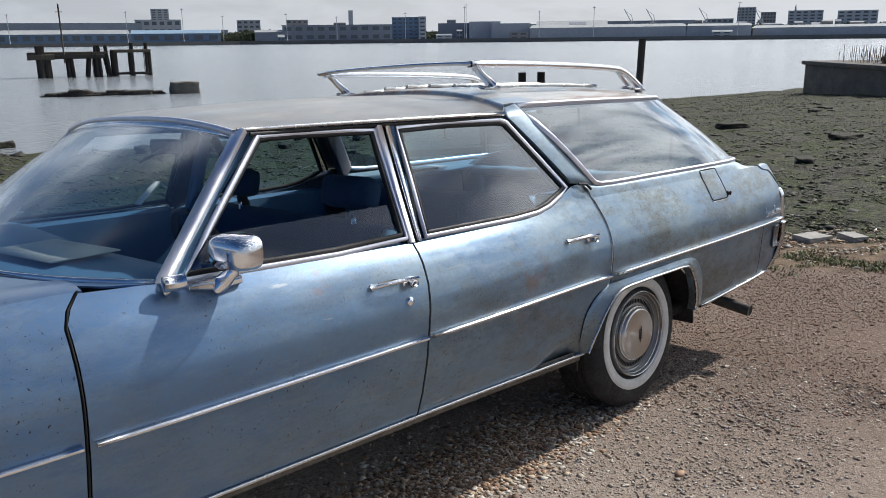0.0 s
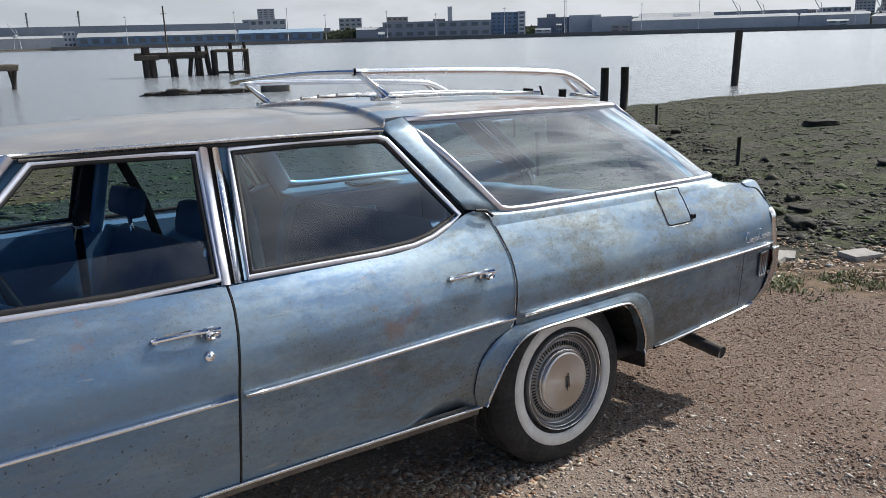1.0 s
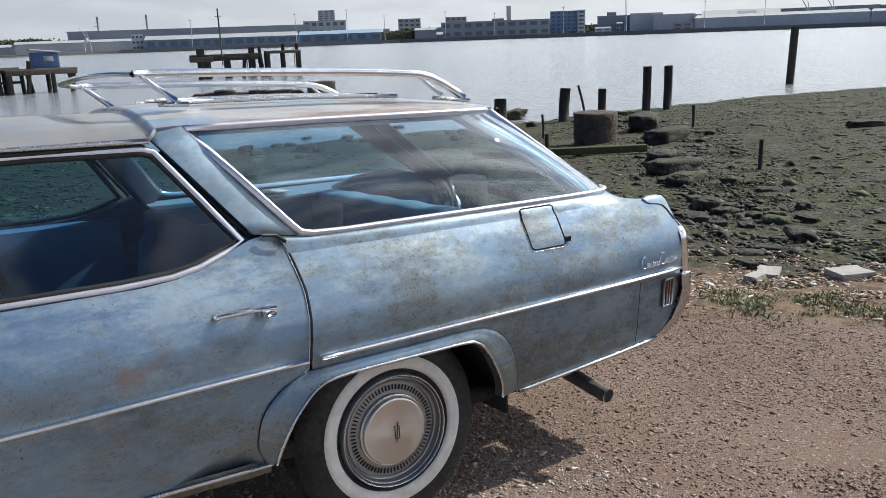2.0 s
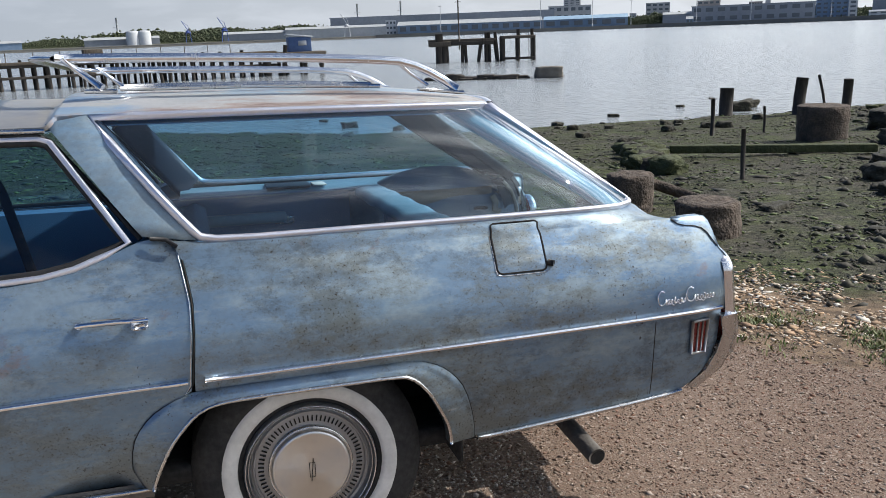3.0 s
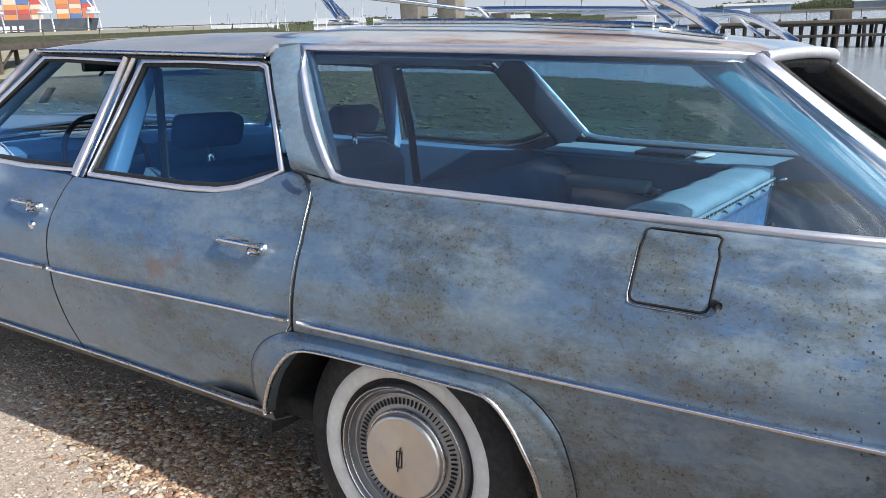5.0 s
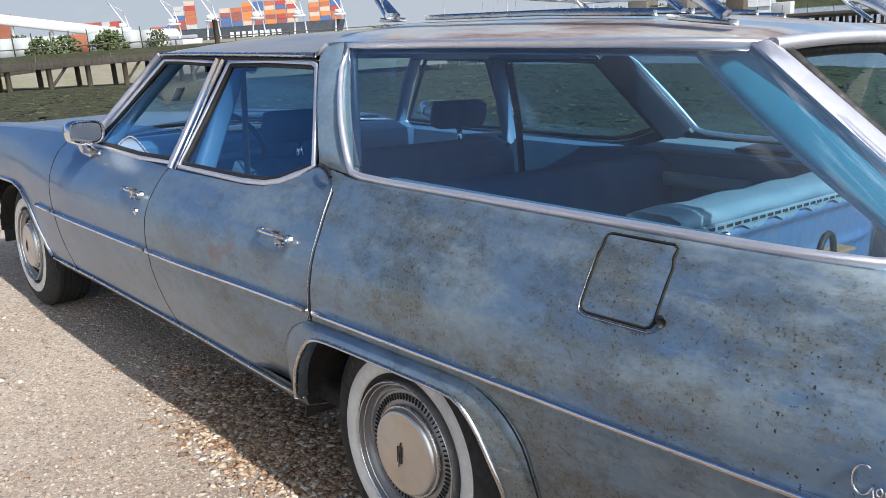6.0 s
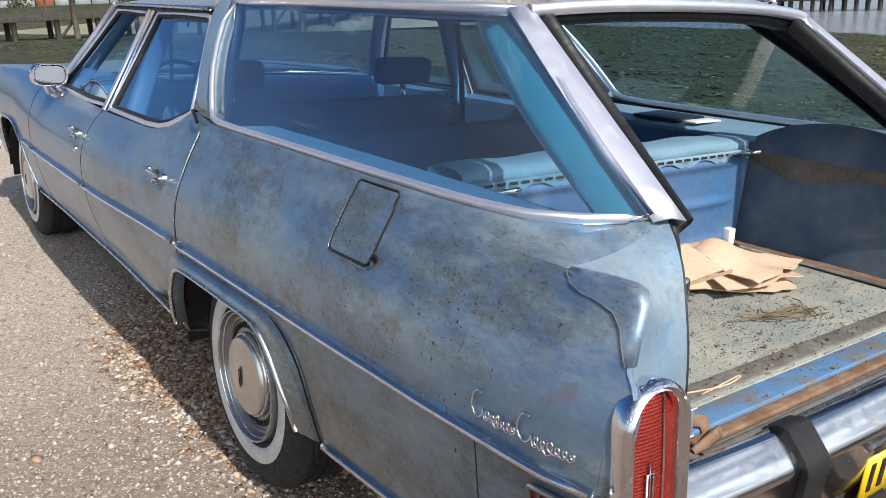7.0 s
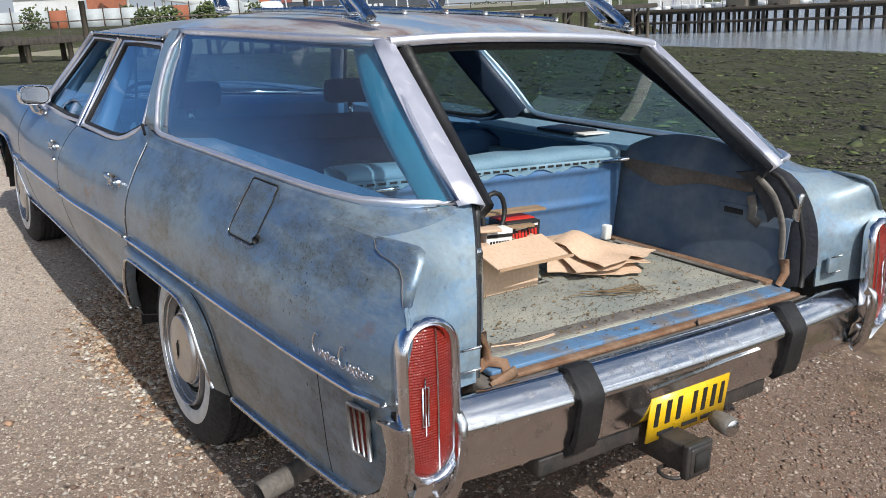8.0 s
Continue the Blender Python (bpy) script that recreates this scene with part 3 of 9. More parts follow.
for s, side_name in ((1, "near"), (-1, "far")):
    M = (lambda g: g) if s == 1 else mirrored

    # front wing with its arch
    us = sorted(set([i / 60 for i in range(61)] + [(x + 4.28) / (4.28 - 2.435) for x in (-3.71, -3.705, -3.69, -3.66, -2.83, -2.79, -2.76, -2.75)]))
    fender = part("front_wing", M(side_grid(lambda z: -4.28, lambda z: fender_cut(z) - 0.006, fender_low, fender_top, 60, 18, us)), PAINT, car, thick=0.008)
    part("wheel_arch_lip", M(sweep([on_side(x, fender_arch(x) + 0.004, 0.004) for x in (-3.705, -3.695, -3.68, -3.63, -3.58, -3.53, -3.46, -3.40, -3.25, -3.10, -3.03, -2.98, -2.93, -2.88, -2.84, -2.81, -2.77, -2.755)], 0.02, 0.02, (0, 1, 0))), CHROME_OLD, fender)
    part("side_trim", M(sweep([on_side(x, trim_z(x), 0.008) for x in np.linspace(-2.70, -2.44, 6)], 0.014, 0.02, (0, 1, 0), power=3)), CHROME, fender, "thin chrome side strip")

    # front door
    fdoor = part("front_door", M(side_grid(lambda z: fender_cut(z) + 0.006, lambda z: mid_cut(z) - 0.004, lambda x: 0.372, belt_front, 26, 20)), PAINT, car, "faded blue front door, window half lowered", thick=0.03)
    part("side_trim", M(sweep([on_side(x, trim_z(x), 0.008) for x in np.linspace(-2.41, -1.354, 14)], 0.014, 0.022, (0, 1, 0), power=3)), CHROME, fdoor, "thin chrome side strip")
    # rear door
    rdoor = part("rear_door", M(side_grid(lambda z: mid_cut(z) + 0.004, lambda z: rear_cut(z) - 0.004, lambda x: 0.372, belt_rear, 44, 44, dent=scoop)), PAINT, car, "faded blue rear door with closed window", thick=0.03)
    part("side_trim", M(sweep([on_side(x, trim_z(x), 0.008) for x in np.linspace(-1.330, -0.318, 14)], 0.014, 0.022, (0, 1, 0), power=3)), CHROME, rdoor, "thin chrome side strip")

    # rear quarter
    us = sorted(set([i / 70 for i in range(71)] + [(x + 0.3) / 1.705 for x in (0.42, 0.45, 0.468, 0.478, 0.485, 0.490, 0.494, 0.497, 0.499, 1.22, 1.25, 1.30, 1.32, 1.34, 1.352, 1.36, 1.362, 1.366, 1.37, 1.38, 1.388, 1.394, 1.40)]))
    quarter = part("rear_quarter_panel", M(side_grid(lambda z: rear_cut_high(z) + 0.004, lambda z: 1.405, quarter_low, quarter_top, 70, 22, us)), PAINT, car, "stained blue rear quarter panel", thick=0.006)
    part("side_trim", M(sweep([on_side(x, trim_z(x), 0.008) for x in np.linspace(-0.275, 1.355, 22)], 0.014, 0.022, (0, 1, 0), power=3)), CHROME, quarter, "thin chrome side strip")

    # flared arch moulding
    lip_out = [(-0.455, 0.372), (-0.481, 0.437), (-0.471, 0.519), (-0.44, 0.57), (-0.404, 0.602), (-0.345, 0.630), (-0.27, 0.643), (-0.1, 0.646), (0.1, 0.648), (0.288, 0.650), (0.350, 0.640), (0.402, 0.614), (0.450, 0.563), (0.476, 0.50), (0.492, 0.43), (0.497, 0.372)]
    lip_in = [(-0.435, 0.372), (-0.418, 0.42), (-0.38, 0.498), (-0.345, 0.545), (-0.31, 0.582), (-0.27, 0.604), (-0.21, 0.613), (-0.08, 0.616), (0.1, 0.617), (0.25, 0.616), (0.30, 0.602), (0.345, 0.555), (0.375, 0.503), (0.402, 0.447), (0.412, 0.41), (0.417, 0.372)]
    arcs = [smooth_path([(x, 0, z) for x, z in lip], 44) for lip in (lip_out, lip_in)]
    lip_in = [(p.x, p.z) for p in arcs[1]]
    rows = []
    for (xo, _, zo), (xi, _, zi) in zip(*arcs):
        rows.append([on_side(lerp(xo, xi, v), lerp(zo, zi, v), o) for v, o in ((0, -0.004), (0.04, 0.004), (0.25, 0.010), (0.6, 0.016), (0.86, 0.022), (1.0, 0.022), (1.02, 0.004), (1.02, -0.012))])
    arch = part("wheel_arch_moulding", M(grid(rows, flip=True)), PAINT, quarter, thick=0.004)
    part("arch_trim", M(sweep([on_side(x, z, 0.026) for x, z in lip_in], 0.012, 0.016, (0, 1, 0))), CHROME_OLD, quarter)
    part("arch_gap", M(sweep([on_side(p.x, p.z, 0.0035) for p in arcs[0]], 0.0045, 0.006, (0, 1, 0), n=6)), GAP, quarter)
    # sill strips
    part("sill", M(grid([[Vector((x, -(half_width(x, 0.372) - 0.010), 0.380)), Vector((x, -(half_width(x, 0.36) - 0.004), 0.368)), Vector((x, -(half_width(x, 0.35) - 0.012), 0.335)), Vector((x, -(half_width(x, 0.34) - 0.08), 0.322))] for x in np.linspace(-2.74, -0.44, 24)], flip=True)), GRIME, car, "grimy painted sill", thick=0.004)
    part("sill_strip", M(sweep([on_side(x, 0.366, 0.006) for x in np.linspace(-2.74, -0.44, 24)], 0.012, 0.014, (0, 1, 0), power=3)), CHROME_OLD, car, "dull chrome sill strip")
    part("lower_strip", M(sweep([on_side(x, quarter_low(x) - 0.006, 0.004) for x in np.linspace(0.508, 1.225, 14)], 0.016, 0.02, (0, 1, 0), power=3)), CHROME_OLD, quarter)

    # shoulder between the crease and the rear side window, wrapping round to the tail
    base_line = [(-0.345, 0.852, 1.045), (-0.23, 0.848, 1.030), (-0.1, 0.840, 1.026), (0.15, 0.832, 1.026), (0.4, 0.828, 1.026), (0.65, 0.826, 1.026), (0.85, 0.820, 1.026), (0.95, 0.812, 1.026), (1.05, 0.786, 1.025), (1.12, 0.722, 1.024), (1.158, 0.655, 1.023), (1.175, 0.575, 1.022)]
    out_x = [-0.310, -0.23, -0.1, 0.15, 0.4, 0.65, 0.85, 0.95, 1.07, 1.13, 1.175, 1.20]
    rows = []
    for (bx, by, bz), ox in zip(base_line, out_x):
        cz = quarter_top(ox)
        cy = half_width(ox, cz)
        row = []
        for v in (0, 0.08, 0.2, 0.3, 0.45, 0.6, 0.75, 0.9, 1.0):
            bulge = (0.012 - 0.026 * min(1, max(0, (ox - 0.98) / 0.22))) * math.sin(math.pi * v)
            row.append(Vector((lerp(ox, bx, v), -lerp(cy, by, v), lerp(cz, bz, v) + bulge)))
        rows.append(row)
    part("shoulder", M(grid(rows, flip=True)), PAINT, quarter, thick=0.006)
    # tail face: from the shoulder down to the bumper
    inner = [(1.175, 0.575, 1.022), (1.215, 0.600, 1.0), (1.25, 0.620, 0.962), (1.275, 0.635, 0.91), (1.295, 0.645, 0.85), (1.303, 0.649, 0.80), (1.308, 0.651, 0.73), (1.31, 0.652, 0.66)]
    outer = [(1.20, 0.986), (1.285, 0.986), (1.336, 0.982), (1.353, 0.962), (1.368, 0.895), (1.394, 0.862), (1.402, 0.83), (1.404, 0.76), (1.404, 0.68)]
    edge = [Vector((ox, -half_width(min(ox, 1.38), oz), oz)) for ox, oz in outer]
    rows = []
    for k, (i_, o_) in enumerate(zip(smooth_path([(x, -y, z) for x, y, z in inner], 25), smooth_path(edge, 25))):
        row = []
        for v in (0, 0.04, 0.1, 0.2, 0.3, 0.45, 0.6, 0.75, 0.9, 1.0):
            sag = (0.014 + 0.018 * min(1, k / 6)) * max(0, min(1, (18 - k) / 8)) * math.sin(math.pi * v)
            hollow = 0.014 * math.sin(math.pi * v) * min(1, k / 8)
            row.append(o_.lerp(i_, v) - Vector((hollow, 0, sag)))
        rows.append(row)
    part("tail_panel", M(grid(rows, flip=True)), PAINT_CHALK_LIT, quarter, "chalky tail face of the wing, sunlight painted into it", thick=0.006)
    # thin teardrop cap over the end of the fin
    cap_in = [(1.208, 0.985), (1.226, 0.971), (1.250, 0.964), (1.290, 0.959), (1.316, 0.951), (1.336, 0.933), (1.348, 0.912), (1.364, 0.889)]
    cap_out = [(1.210, 0.987), (1.250, 0.988), (1.285, 0.988), (1.315, 0.987), (1.337, 0.982), (1.350, 0.969), (1.358, 0.940), (1.369, 0.890)]
    rows = []
    for k, ((xi, zi), (xo, zo)) in enumerate(zip(cap_in, cap_out)):
        y = half_width(min(xo, 1.38), zo)
        a = math.radians(90 - 90 * k / 7)
        nx, nz = 0.0035 * math.cos(a), 0.0035 * math.sin(a)
        wrap = 0.022 * math.sin(math.pi * min(0.85, 0.1 + k / 7))
        rows.append([on_side(xi, zi, -0.002), on_side(xi, zi, 0.0035), on_side(lerp(xi, xo, 0.5), lerp(zi, zo, 0.5), 0.0045), on_side(lerp(xi, xo, 0.9), lerp(zi, zo, 0.9), 0.003), Vector((xo + nx, -(y - 0.002), zo + nz)), Vector((xo + nx, -(y - wrap), zo + nz)), Vector((xo - nx, -(y - wrap - 0.003), zo - nz))])
    part("fin_cap", M(grid(rows, flip=True)), PAINT, quarter, "thin raised teardrop cap on the wing's end", thick=0.002, auto=50)
    part("cap_edge", M(sweep([on_side(x, z, 0.0035) for x, z in cap_in], 0.002, 0.003, (0, 1, 0), n=6)), GRIME, quarter)

    # tail-lamp bezel and lens
    def lamp_pt(px, pz, x):
        k = pz / 0.17
        return Vector((x - 0.010 - 0.010 * k - (0.008 if pz > 0 else 0.0) * k * k, -(0.838 + px), 0.70 + pz))

    def lamp_ring(grow, x):
        hw, hh, r = 0.049 + grow, 0.152 + grow, 0.048 + grow
        pts = []
        for cx, cz, a0 in ((hw - r, hh - r, 0), (r - hw, hh - r, 90), (r - hw, r - hh, 180), (hw - r, r - hh, 270)):
            for q in range(10):
                a = math.radians(a0 + 10 * q)
                pts.append((cx + r * math.cos(a), cz + r * math.sin(a)))
        return [lamp_pt(px, pz, x) for px, pz in pts]
    lamp = part("tail_lamp", M(grid([lamp_ring(0.015, 1.392), lamp_ring(0.019, 1.406), lamp_ring(0.020, 1.416), lamp_ring(0.018, 1.427), lamp_ring(0.012, 1.431), lamp_ring(0.009, 1.425), lamp_ring(0.005, 1.427), lamp_ring(0.001, 1.422), lamp_ring(-0.002, 1.406)], wrap=True)), CHROME, car, "tall red tail lamp in a chrome surround", auto=60)
    rows = []
    for k in range(111):
        pz = lerp(-0.1515, 0.1515, k / 110)
        half = math.sqrt(max(1e-6, 0.048 ** 2 - max(0, abs(pz) - 0.104) ** 2))
        rows.append([lamp_pt(half * c, pz, 1.409 + 0.007 * (1 - c * c) + (0.0009 if k % 2 else 0) + (0.0005 if j % 2 else 0)) for j, c in enumerate(np.linspace(-1, 1, 31))])
    part("lens", M(grid(rows)), LENS, lamp, "ribbed red plastic lens", smooth=False)
    part("lens_bar", M(sweep([lamp_pt(-0.018, z, 1.418) for z in (-0.146, -0.05, 0.05, 0.146)], 0.004, 0.004, (1, 0, 0))), CHROME, lamp)
    part("lamp_emblem", M(joined(sweep([lamp_pt(0.020, -0.045, 1.421), lamp_pt(0.020, 0.035, 1.421), lamp_pt(0.007, 0.035, 1.421), lamp_pt(0.007, -0.045, 1.421)], 0.004, 0.004, (1, 0, 0), closed=True), sweep([lamp_pt(0.0135, -0.065, 1.421), lamp_pt(0.0135, 0.055, 1.421)], 0.003, 0.003, (1, 0, 0)))), CHROME, lamp)

    # side marker
    marker = part("side_marker", M(joined(*[sweep([on_side(a, b, 0.008), on_side(c, d, 0.008)], 0.009 if k < 4 else 0.005, 0.010 if k < 4 else 0.006, (0, 1, 0), power=3) for k, (a, b, c, d) in enumerate( ((1.243, 0.658, 1.305, 0.660), (1.305, 0.660, 1.300, 0.546), (1.300, 0.546, 1.245, 0.548), (1.245, 0.548, 1.243, 0.658), (1.265, 0.655, 1.265, 0.55), (1.284, 0.656, 1.282, 0.55)))])), STEEL_DARK, quarter, "chrome-framed red side marker lamp")
    part("lens", M(grid([[on_side(x, z, 0.005) for z in (0.55, 0.60, 0.656)] for x in (1.247, 1.275, 1.300)])), LENS_DARK, quarter)

    # door handles
    for name, x0, z0, door in (("front", -1.379, 0.880, fdoor), ("rear", -0.402, 0.872, rdoor)):
        z = z0 - 0.012
        hx = x0 - 0.02
        g = joined(sweep([on_side(hx - 0.155, z - 0.004, 0.008), on_side(hx - 0.14, z, 0.022), on_side(hx - 0.06, z + 0.002, 0.030), on_side(hx + 0.02, z - 0.002, 0.028)], 0.014, 0.014, (0, 1, 0)),
                   sweep([on_side(hx - 0.005, z - 0.012, 0.0), on_side(hx - 0.002, z - 0.01, 0.03)], 0.045, 0.032, (0, 0, 1), power=3.5),
                   sweep([on_side(hx - 0.148, z - 0.004, 0.0), on_side(hx - 0.148, z - 0.004, 0.012)], 0.022, 0.018, (0, 0, 1)))
        handle = part("door_handle", M(g), CHROME, door, "chrome door handle")
        part("handle_button", M(sweep([on_side(hx - 0.004, z - 0.014, 0.026), on_side(hx - 0.002, z - 0.014, 0.034)], 0.026, 0.014, (0, 0, 1), power=4)), CHROME_OLD, handle)
        part("handle_recess", M(sweep([on_side(hx - 0.12, z - 0.004, 0.002), on_side(hx - 0.05, z - 0.005, 0.0015)], 0.022, 0.003, (0, 1, 0), power=3)), GRIME, handle)
    part("lock", M(moved(lathe([(0.0, -0.010), (0.006, -0.010), (0.007, -0.006), (0.011, -0.008), (0.014, -0.004), (0.015, 0.004)], 20), Matrix.Translation(on_side(-1.415, 0.797)))), CHROME, fdoor)

    # ---- side glass and its frames ----
    def pane_pt(x, z):
        """A point on the leaning plane of the door glass."""
        t = (z - 0.967) / (1.333 - 0.967)
        return Vector((x, -(0.877 - 0.198 * t), z))
    front_win = [(-2.105, 0.978), (-1.99, 1.09), (-1.86, 1.212), (-1.735, 1.330), (-1.6, 1.332), (-1.4, 1.328), (-1.285, 1.322), (-1.30, 1.2), (-1.325, 0.975), (-1.6, 0.967)]
    rear_win = [(-1.243, 0.968), (-1.215, 1.15), (-1.19, 1.325), (-0.95, 1.330), (-0.66, 1.325), (-0.63, 1.315), (-0.535, 1.18), (-0.442, 1.044), (-0.50, 1.018), (-0.58, 0.990), (-0.66, 0.975), (-0.8, 0.968)]
    for win, door in ((front_win, fdoor), (rear_win, rdoor)):
        part("window_trim", M(sweep([pane_pt(x, z) + Vector((0, -0.008, 0)) for x, z in win], 0.017, 0.014, (0, 1, 0), closed=True, power=4)), TRIM, door, "bright chrome window surround")
        cx = sum(p[0] for p in win) / len(win)
        cz = sum(p[1] for p in win) / len(win)
        part("window_seal", M(sweep([pane_pt(lerp(x, cx, 0.035), lerp(z, cz, 0.055)) for x, z in win], 0.02, 0.02, (0, 1, 0), closed=True, power=3)), BLACK, door)
    # panes: the front one is wound down to a third
    v = [pane_pt(x, z) for x, z in rear_win]
    pane = part("pane", M((v, [tuple(range(len(v)))])), GLASS, rdoor, smooth=False)
    pane.visible_shadow = False
    low = [(-2.10, 0.975), (-2.005, 1.075), (-1.7, 1.078), (-1.34, 1.082), (-1.325, 0.972)]
    v = [pane_pt(x, z) + Vector((0, 0.006, 0)) for x, z in low]
    pane = part("pane", M((v, [tuple(range(len(v)))])), GLASS, fdoor, smooth=False)
    pane.visible_shadow = False
    # door inner skins
    for door, x0, x1, top in ((fdoor, -2.40, -1.34, 0.955), (rdoor, -1.30, -0.47, 0.955)):
        part("inner_trim", M(grid([[Vector((x, -0.80, 0.40)), Vector((x, -0.79, 0.70)), Vector((x, -0.805, top - 0.01)), Vector((x, -0.855, top + 0.002)), Vector((x, -0.872, top + 0.002))] for x in np.linspace(x0, x1, 6)])), VINYL, door, thick=0.01)

    # pillars
    cp = part("centre_pillar", M(sweep([(-1.288, -0.862, 0.955), (-1.238, -0.662, 1.345)], 0.082, 0.03, (0, 1, 0.5), power=5)), BLACK, car, "centre pillar with fluted chrome bars")
    part("chrome_bar", M(sweep([(-1.312, -0.890, 0.957), (-1.291, -0.79, 1.15), (-1.268, -0.692, 1.340)], 0.026, 0.018, (0, 1, 0.5), power=4)), TRIM, cp)
    part("chrome_bar", M(sweep([(-1.277, -0.888, 0.957), (-1.253, -0.788, 1.15), (-1.230, -0.690, 1.340)], 0.022, 0.016, (0, 1, 0.5), power=3)), CHROME, cp)
    part("pillar_trim", M(sweep([(-1.245, -0.80, 0.93), (-1.20, -0.655, 1.33)], 0.07, 0.05, (1, 0, 0), power=4)), VINYL, car)
    # windscreen pillar
    part("screen_pillar", M(sweep([(-2.165, -0.872, 0.972), (-2.04, -0.806, 1.095), (-1.91, -0.738, 1.222), (-1.785, -0.676, 1.345)], 0.03, 0.055, (0.3, 1, 0.3), power=3)), TRIM, car, "bright chrome windscreen pillar")
    part("pillar_trim", M(sweep([(-2.12, -0.82, 0.96), (-1.90, -0.70, 1.19), (-1.74, -0.63, 1.33)], 0.04, 0.06, (0, 1, 0), power=3)), VINYL, car)
    # drip rail
    part("drip_rail", M(sweep(smooth_path([(-1.80, -0.685, 1.352), (-1.5, -0.698, 1.353), (-1.2, -0.704, 1.352), (-0.9, -0.702, 1.350), (-0.64, -0.697, 1.347)], 16), 0.014, 0.012, (0, 1, 0.3))), CHROME_OLD, car, "narrow chrome drip rail")
    part("drip_shadow_gap", M(sweep(smooth_path([(-1.76, -0.69, 1.338), (-1.2, -0.697, 1.339), (-0.66, -0.690, 1.335)], 10) + smooth_path([(-0.632, -0.678, 1.318), (-0.525, -0.750, 1.19), (-0.412, -0.832, 1.05)], 8), 0.014, 0.012, (0, 1, 0.3))), BLACK, car)

    # rear side window that wraps towards the tail
    bot = [(-0.255, 0.838, 1.038), (-0.1, 0.832, 1.032), (0.15, 0.826, 1.032), (0.4, 0.823, 1.032), (0.65, 0.820, 1.032), (0.85, 0.814, 1.032), (0.95, 0.806, 1.032), (1.05, 0.780, 1.031), (1.12, 0.716, 1.030), (1.152, 0.655, 1.029), (1.166, 0.602, 1.028)]
    top = [(-0.526, 0.650, 1.376), (-0.42, 0.652, 1.377), (-0.15, 0.650, 1.377), (0.1, 0.645, 1.376), (0.3, 0.636, 1.374), (0.44, 0.624, 1.373), (0.52, 0.612, 1.372), (0.595, 0.590, 1.371), (0.645, 0.563, 1.370), (0.674, 0.537, 1.369), (0.690, 0.510, 1.368)]
    rows = []
    for (bx, by, bz), (tx, ty, tz) in zip(bot, top):
        rows.append([Vector((lerp(bx, tx, t) + 0.0, -(lerp(by, ty, t) + 0.022 * math.sin(math.pi * t)), lerp(bz, tz, t))) for t in np.linspace(0, 1, 9)])
    pane = part("rear_side_window", M(grid(rows)), GLASS_VEILED if s == 1 else GLASS, car, "large curved rear side window, near one with a dusty veil")
    pane.visible_shadow = False
    loop = [Vector((-0.276, -0.842, 1.066)), Vector((-0.256, -0.848, 1.046)), Vector((-0.215, -0.846, 1.037))] + [Vector((x, -(y + 0.006), z)) for x, y, z in bot[1:]] + [Vector((lerp(bot[-1][0], top[-1][0], t), -(lerp(bot[-1][1], top[-1][1], t) + 0.022 * math.sin(math.pi * t) + 0.004), lerp(1.028, 1.368, t))) for t in (0.25, 0.5, 0.75)] + [Vector((x, -(y + 0.006), z)) for x, y, z in reversed(top)] + [Vector((lerp(top[0][0], bot[0][0], t) - 0.004 * math.sin(math.pi * t), -(lerp(top[0][1], bot[0][1], t) + 0.026 * math.sin(math.pi * t) + 0.012), lerp(1.376, 1.04, t))) for t in (0.2, 0.4, 0.6, 0.75, 0.85)]
    part("window_trim", M(sweep(loop, 0.022, 0.016, (0, 1, 0.5), closed=True, power=4)), TRIM, car, "broad chrome surround of the rear side window")
    # quarter pillar in body colour
    rows = []
    for t in np.linspace(0, 1, 9):
        z0, z1 = lerp(1.058, 1.366, t), lerp(1.036, 1.382, t)
        a = Vector((lerp(-0.404, -0.637, t), -(lerp(0.846, 0.674, t) + 0.008 * math.sin(math.pi * t)), z0))
        b = Vector((lerp(-0.268, -0.536, t), -(lerp(0.846, 0.660, t) + 0.014 * math.sin(math.pi * t)), z1))
        rows.append([a + Vector((0, 0.03, 0)), a, a.lerp(b, 0.3) + Vector((0, -0.003, 0)), a.lerp(b, 0.7) + Vector((0, -0.003, 0)), b, b + Vector((0, 0.03, 0))])
    part("rear_quarter_pillar", M(grid(rows, flip=True)), PAINT_LIT, car, "blue painted pillar between the side windows", thick=0.004, auto=40)
    # inner lining of the quarter pillar
    part("pillar_trim", M(sweep([(-0.31, -0.80, 1.02), (-0.43, -0.715, 1.18), (-0.555, -0.625, 1.345)], 0.125, 0.03, (0, 1, 0.4), power=4)), PILLAR_NAVY, car)
    # tail pillar: bright outer strip, blue lining within
    rows = []
    for t in np.linspace(0, 1, 9):
        a = Vector((lerp(1.178, 0.690, t), -(lerp(0.612, 0.545, t) + 0.012 * math.sin(math.pi * t)), lerp(1.024, 1.372, t)))
        b = Vector((lerp(1.198, 0.722, t), -(lerp(0.556, 0.502, t)), lerp(1.022, 1.362, t)))
        rows.append([a + Vector((-0.02, 0.02, -0.012)), a, a.lerp(b, 0.45) + Vector((0.006, 0, 0.006)), b, b + Vector((-0.022, 0.004, -0.02))])
    part("tail_pillar", M(grid(rows, flip=True)), BRUSHED, car, "wide bright metal tail pillar", thick=0.003, auto=40)
    lining = []
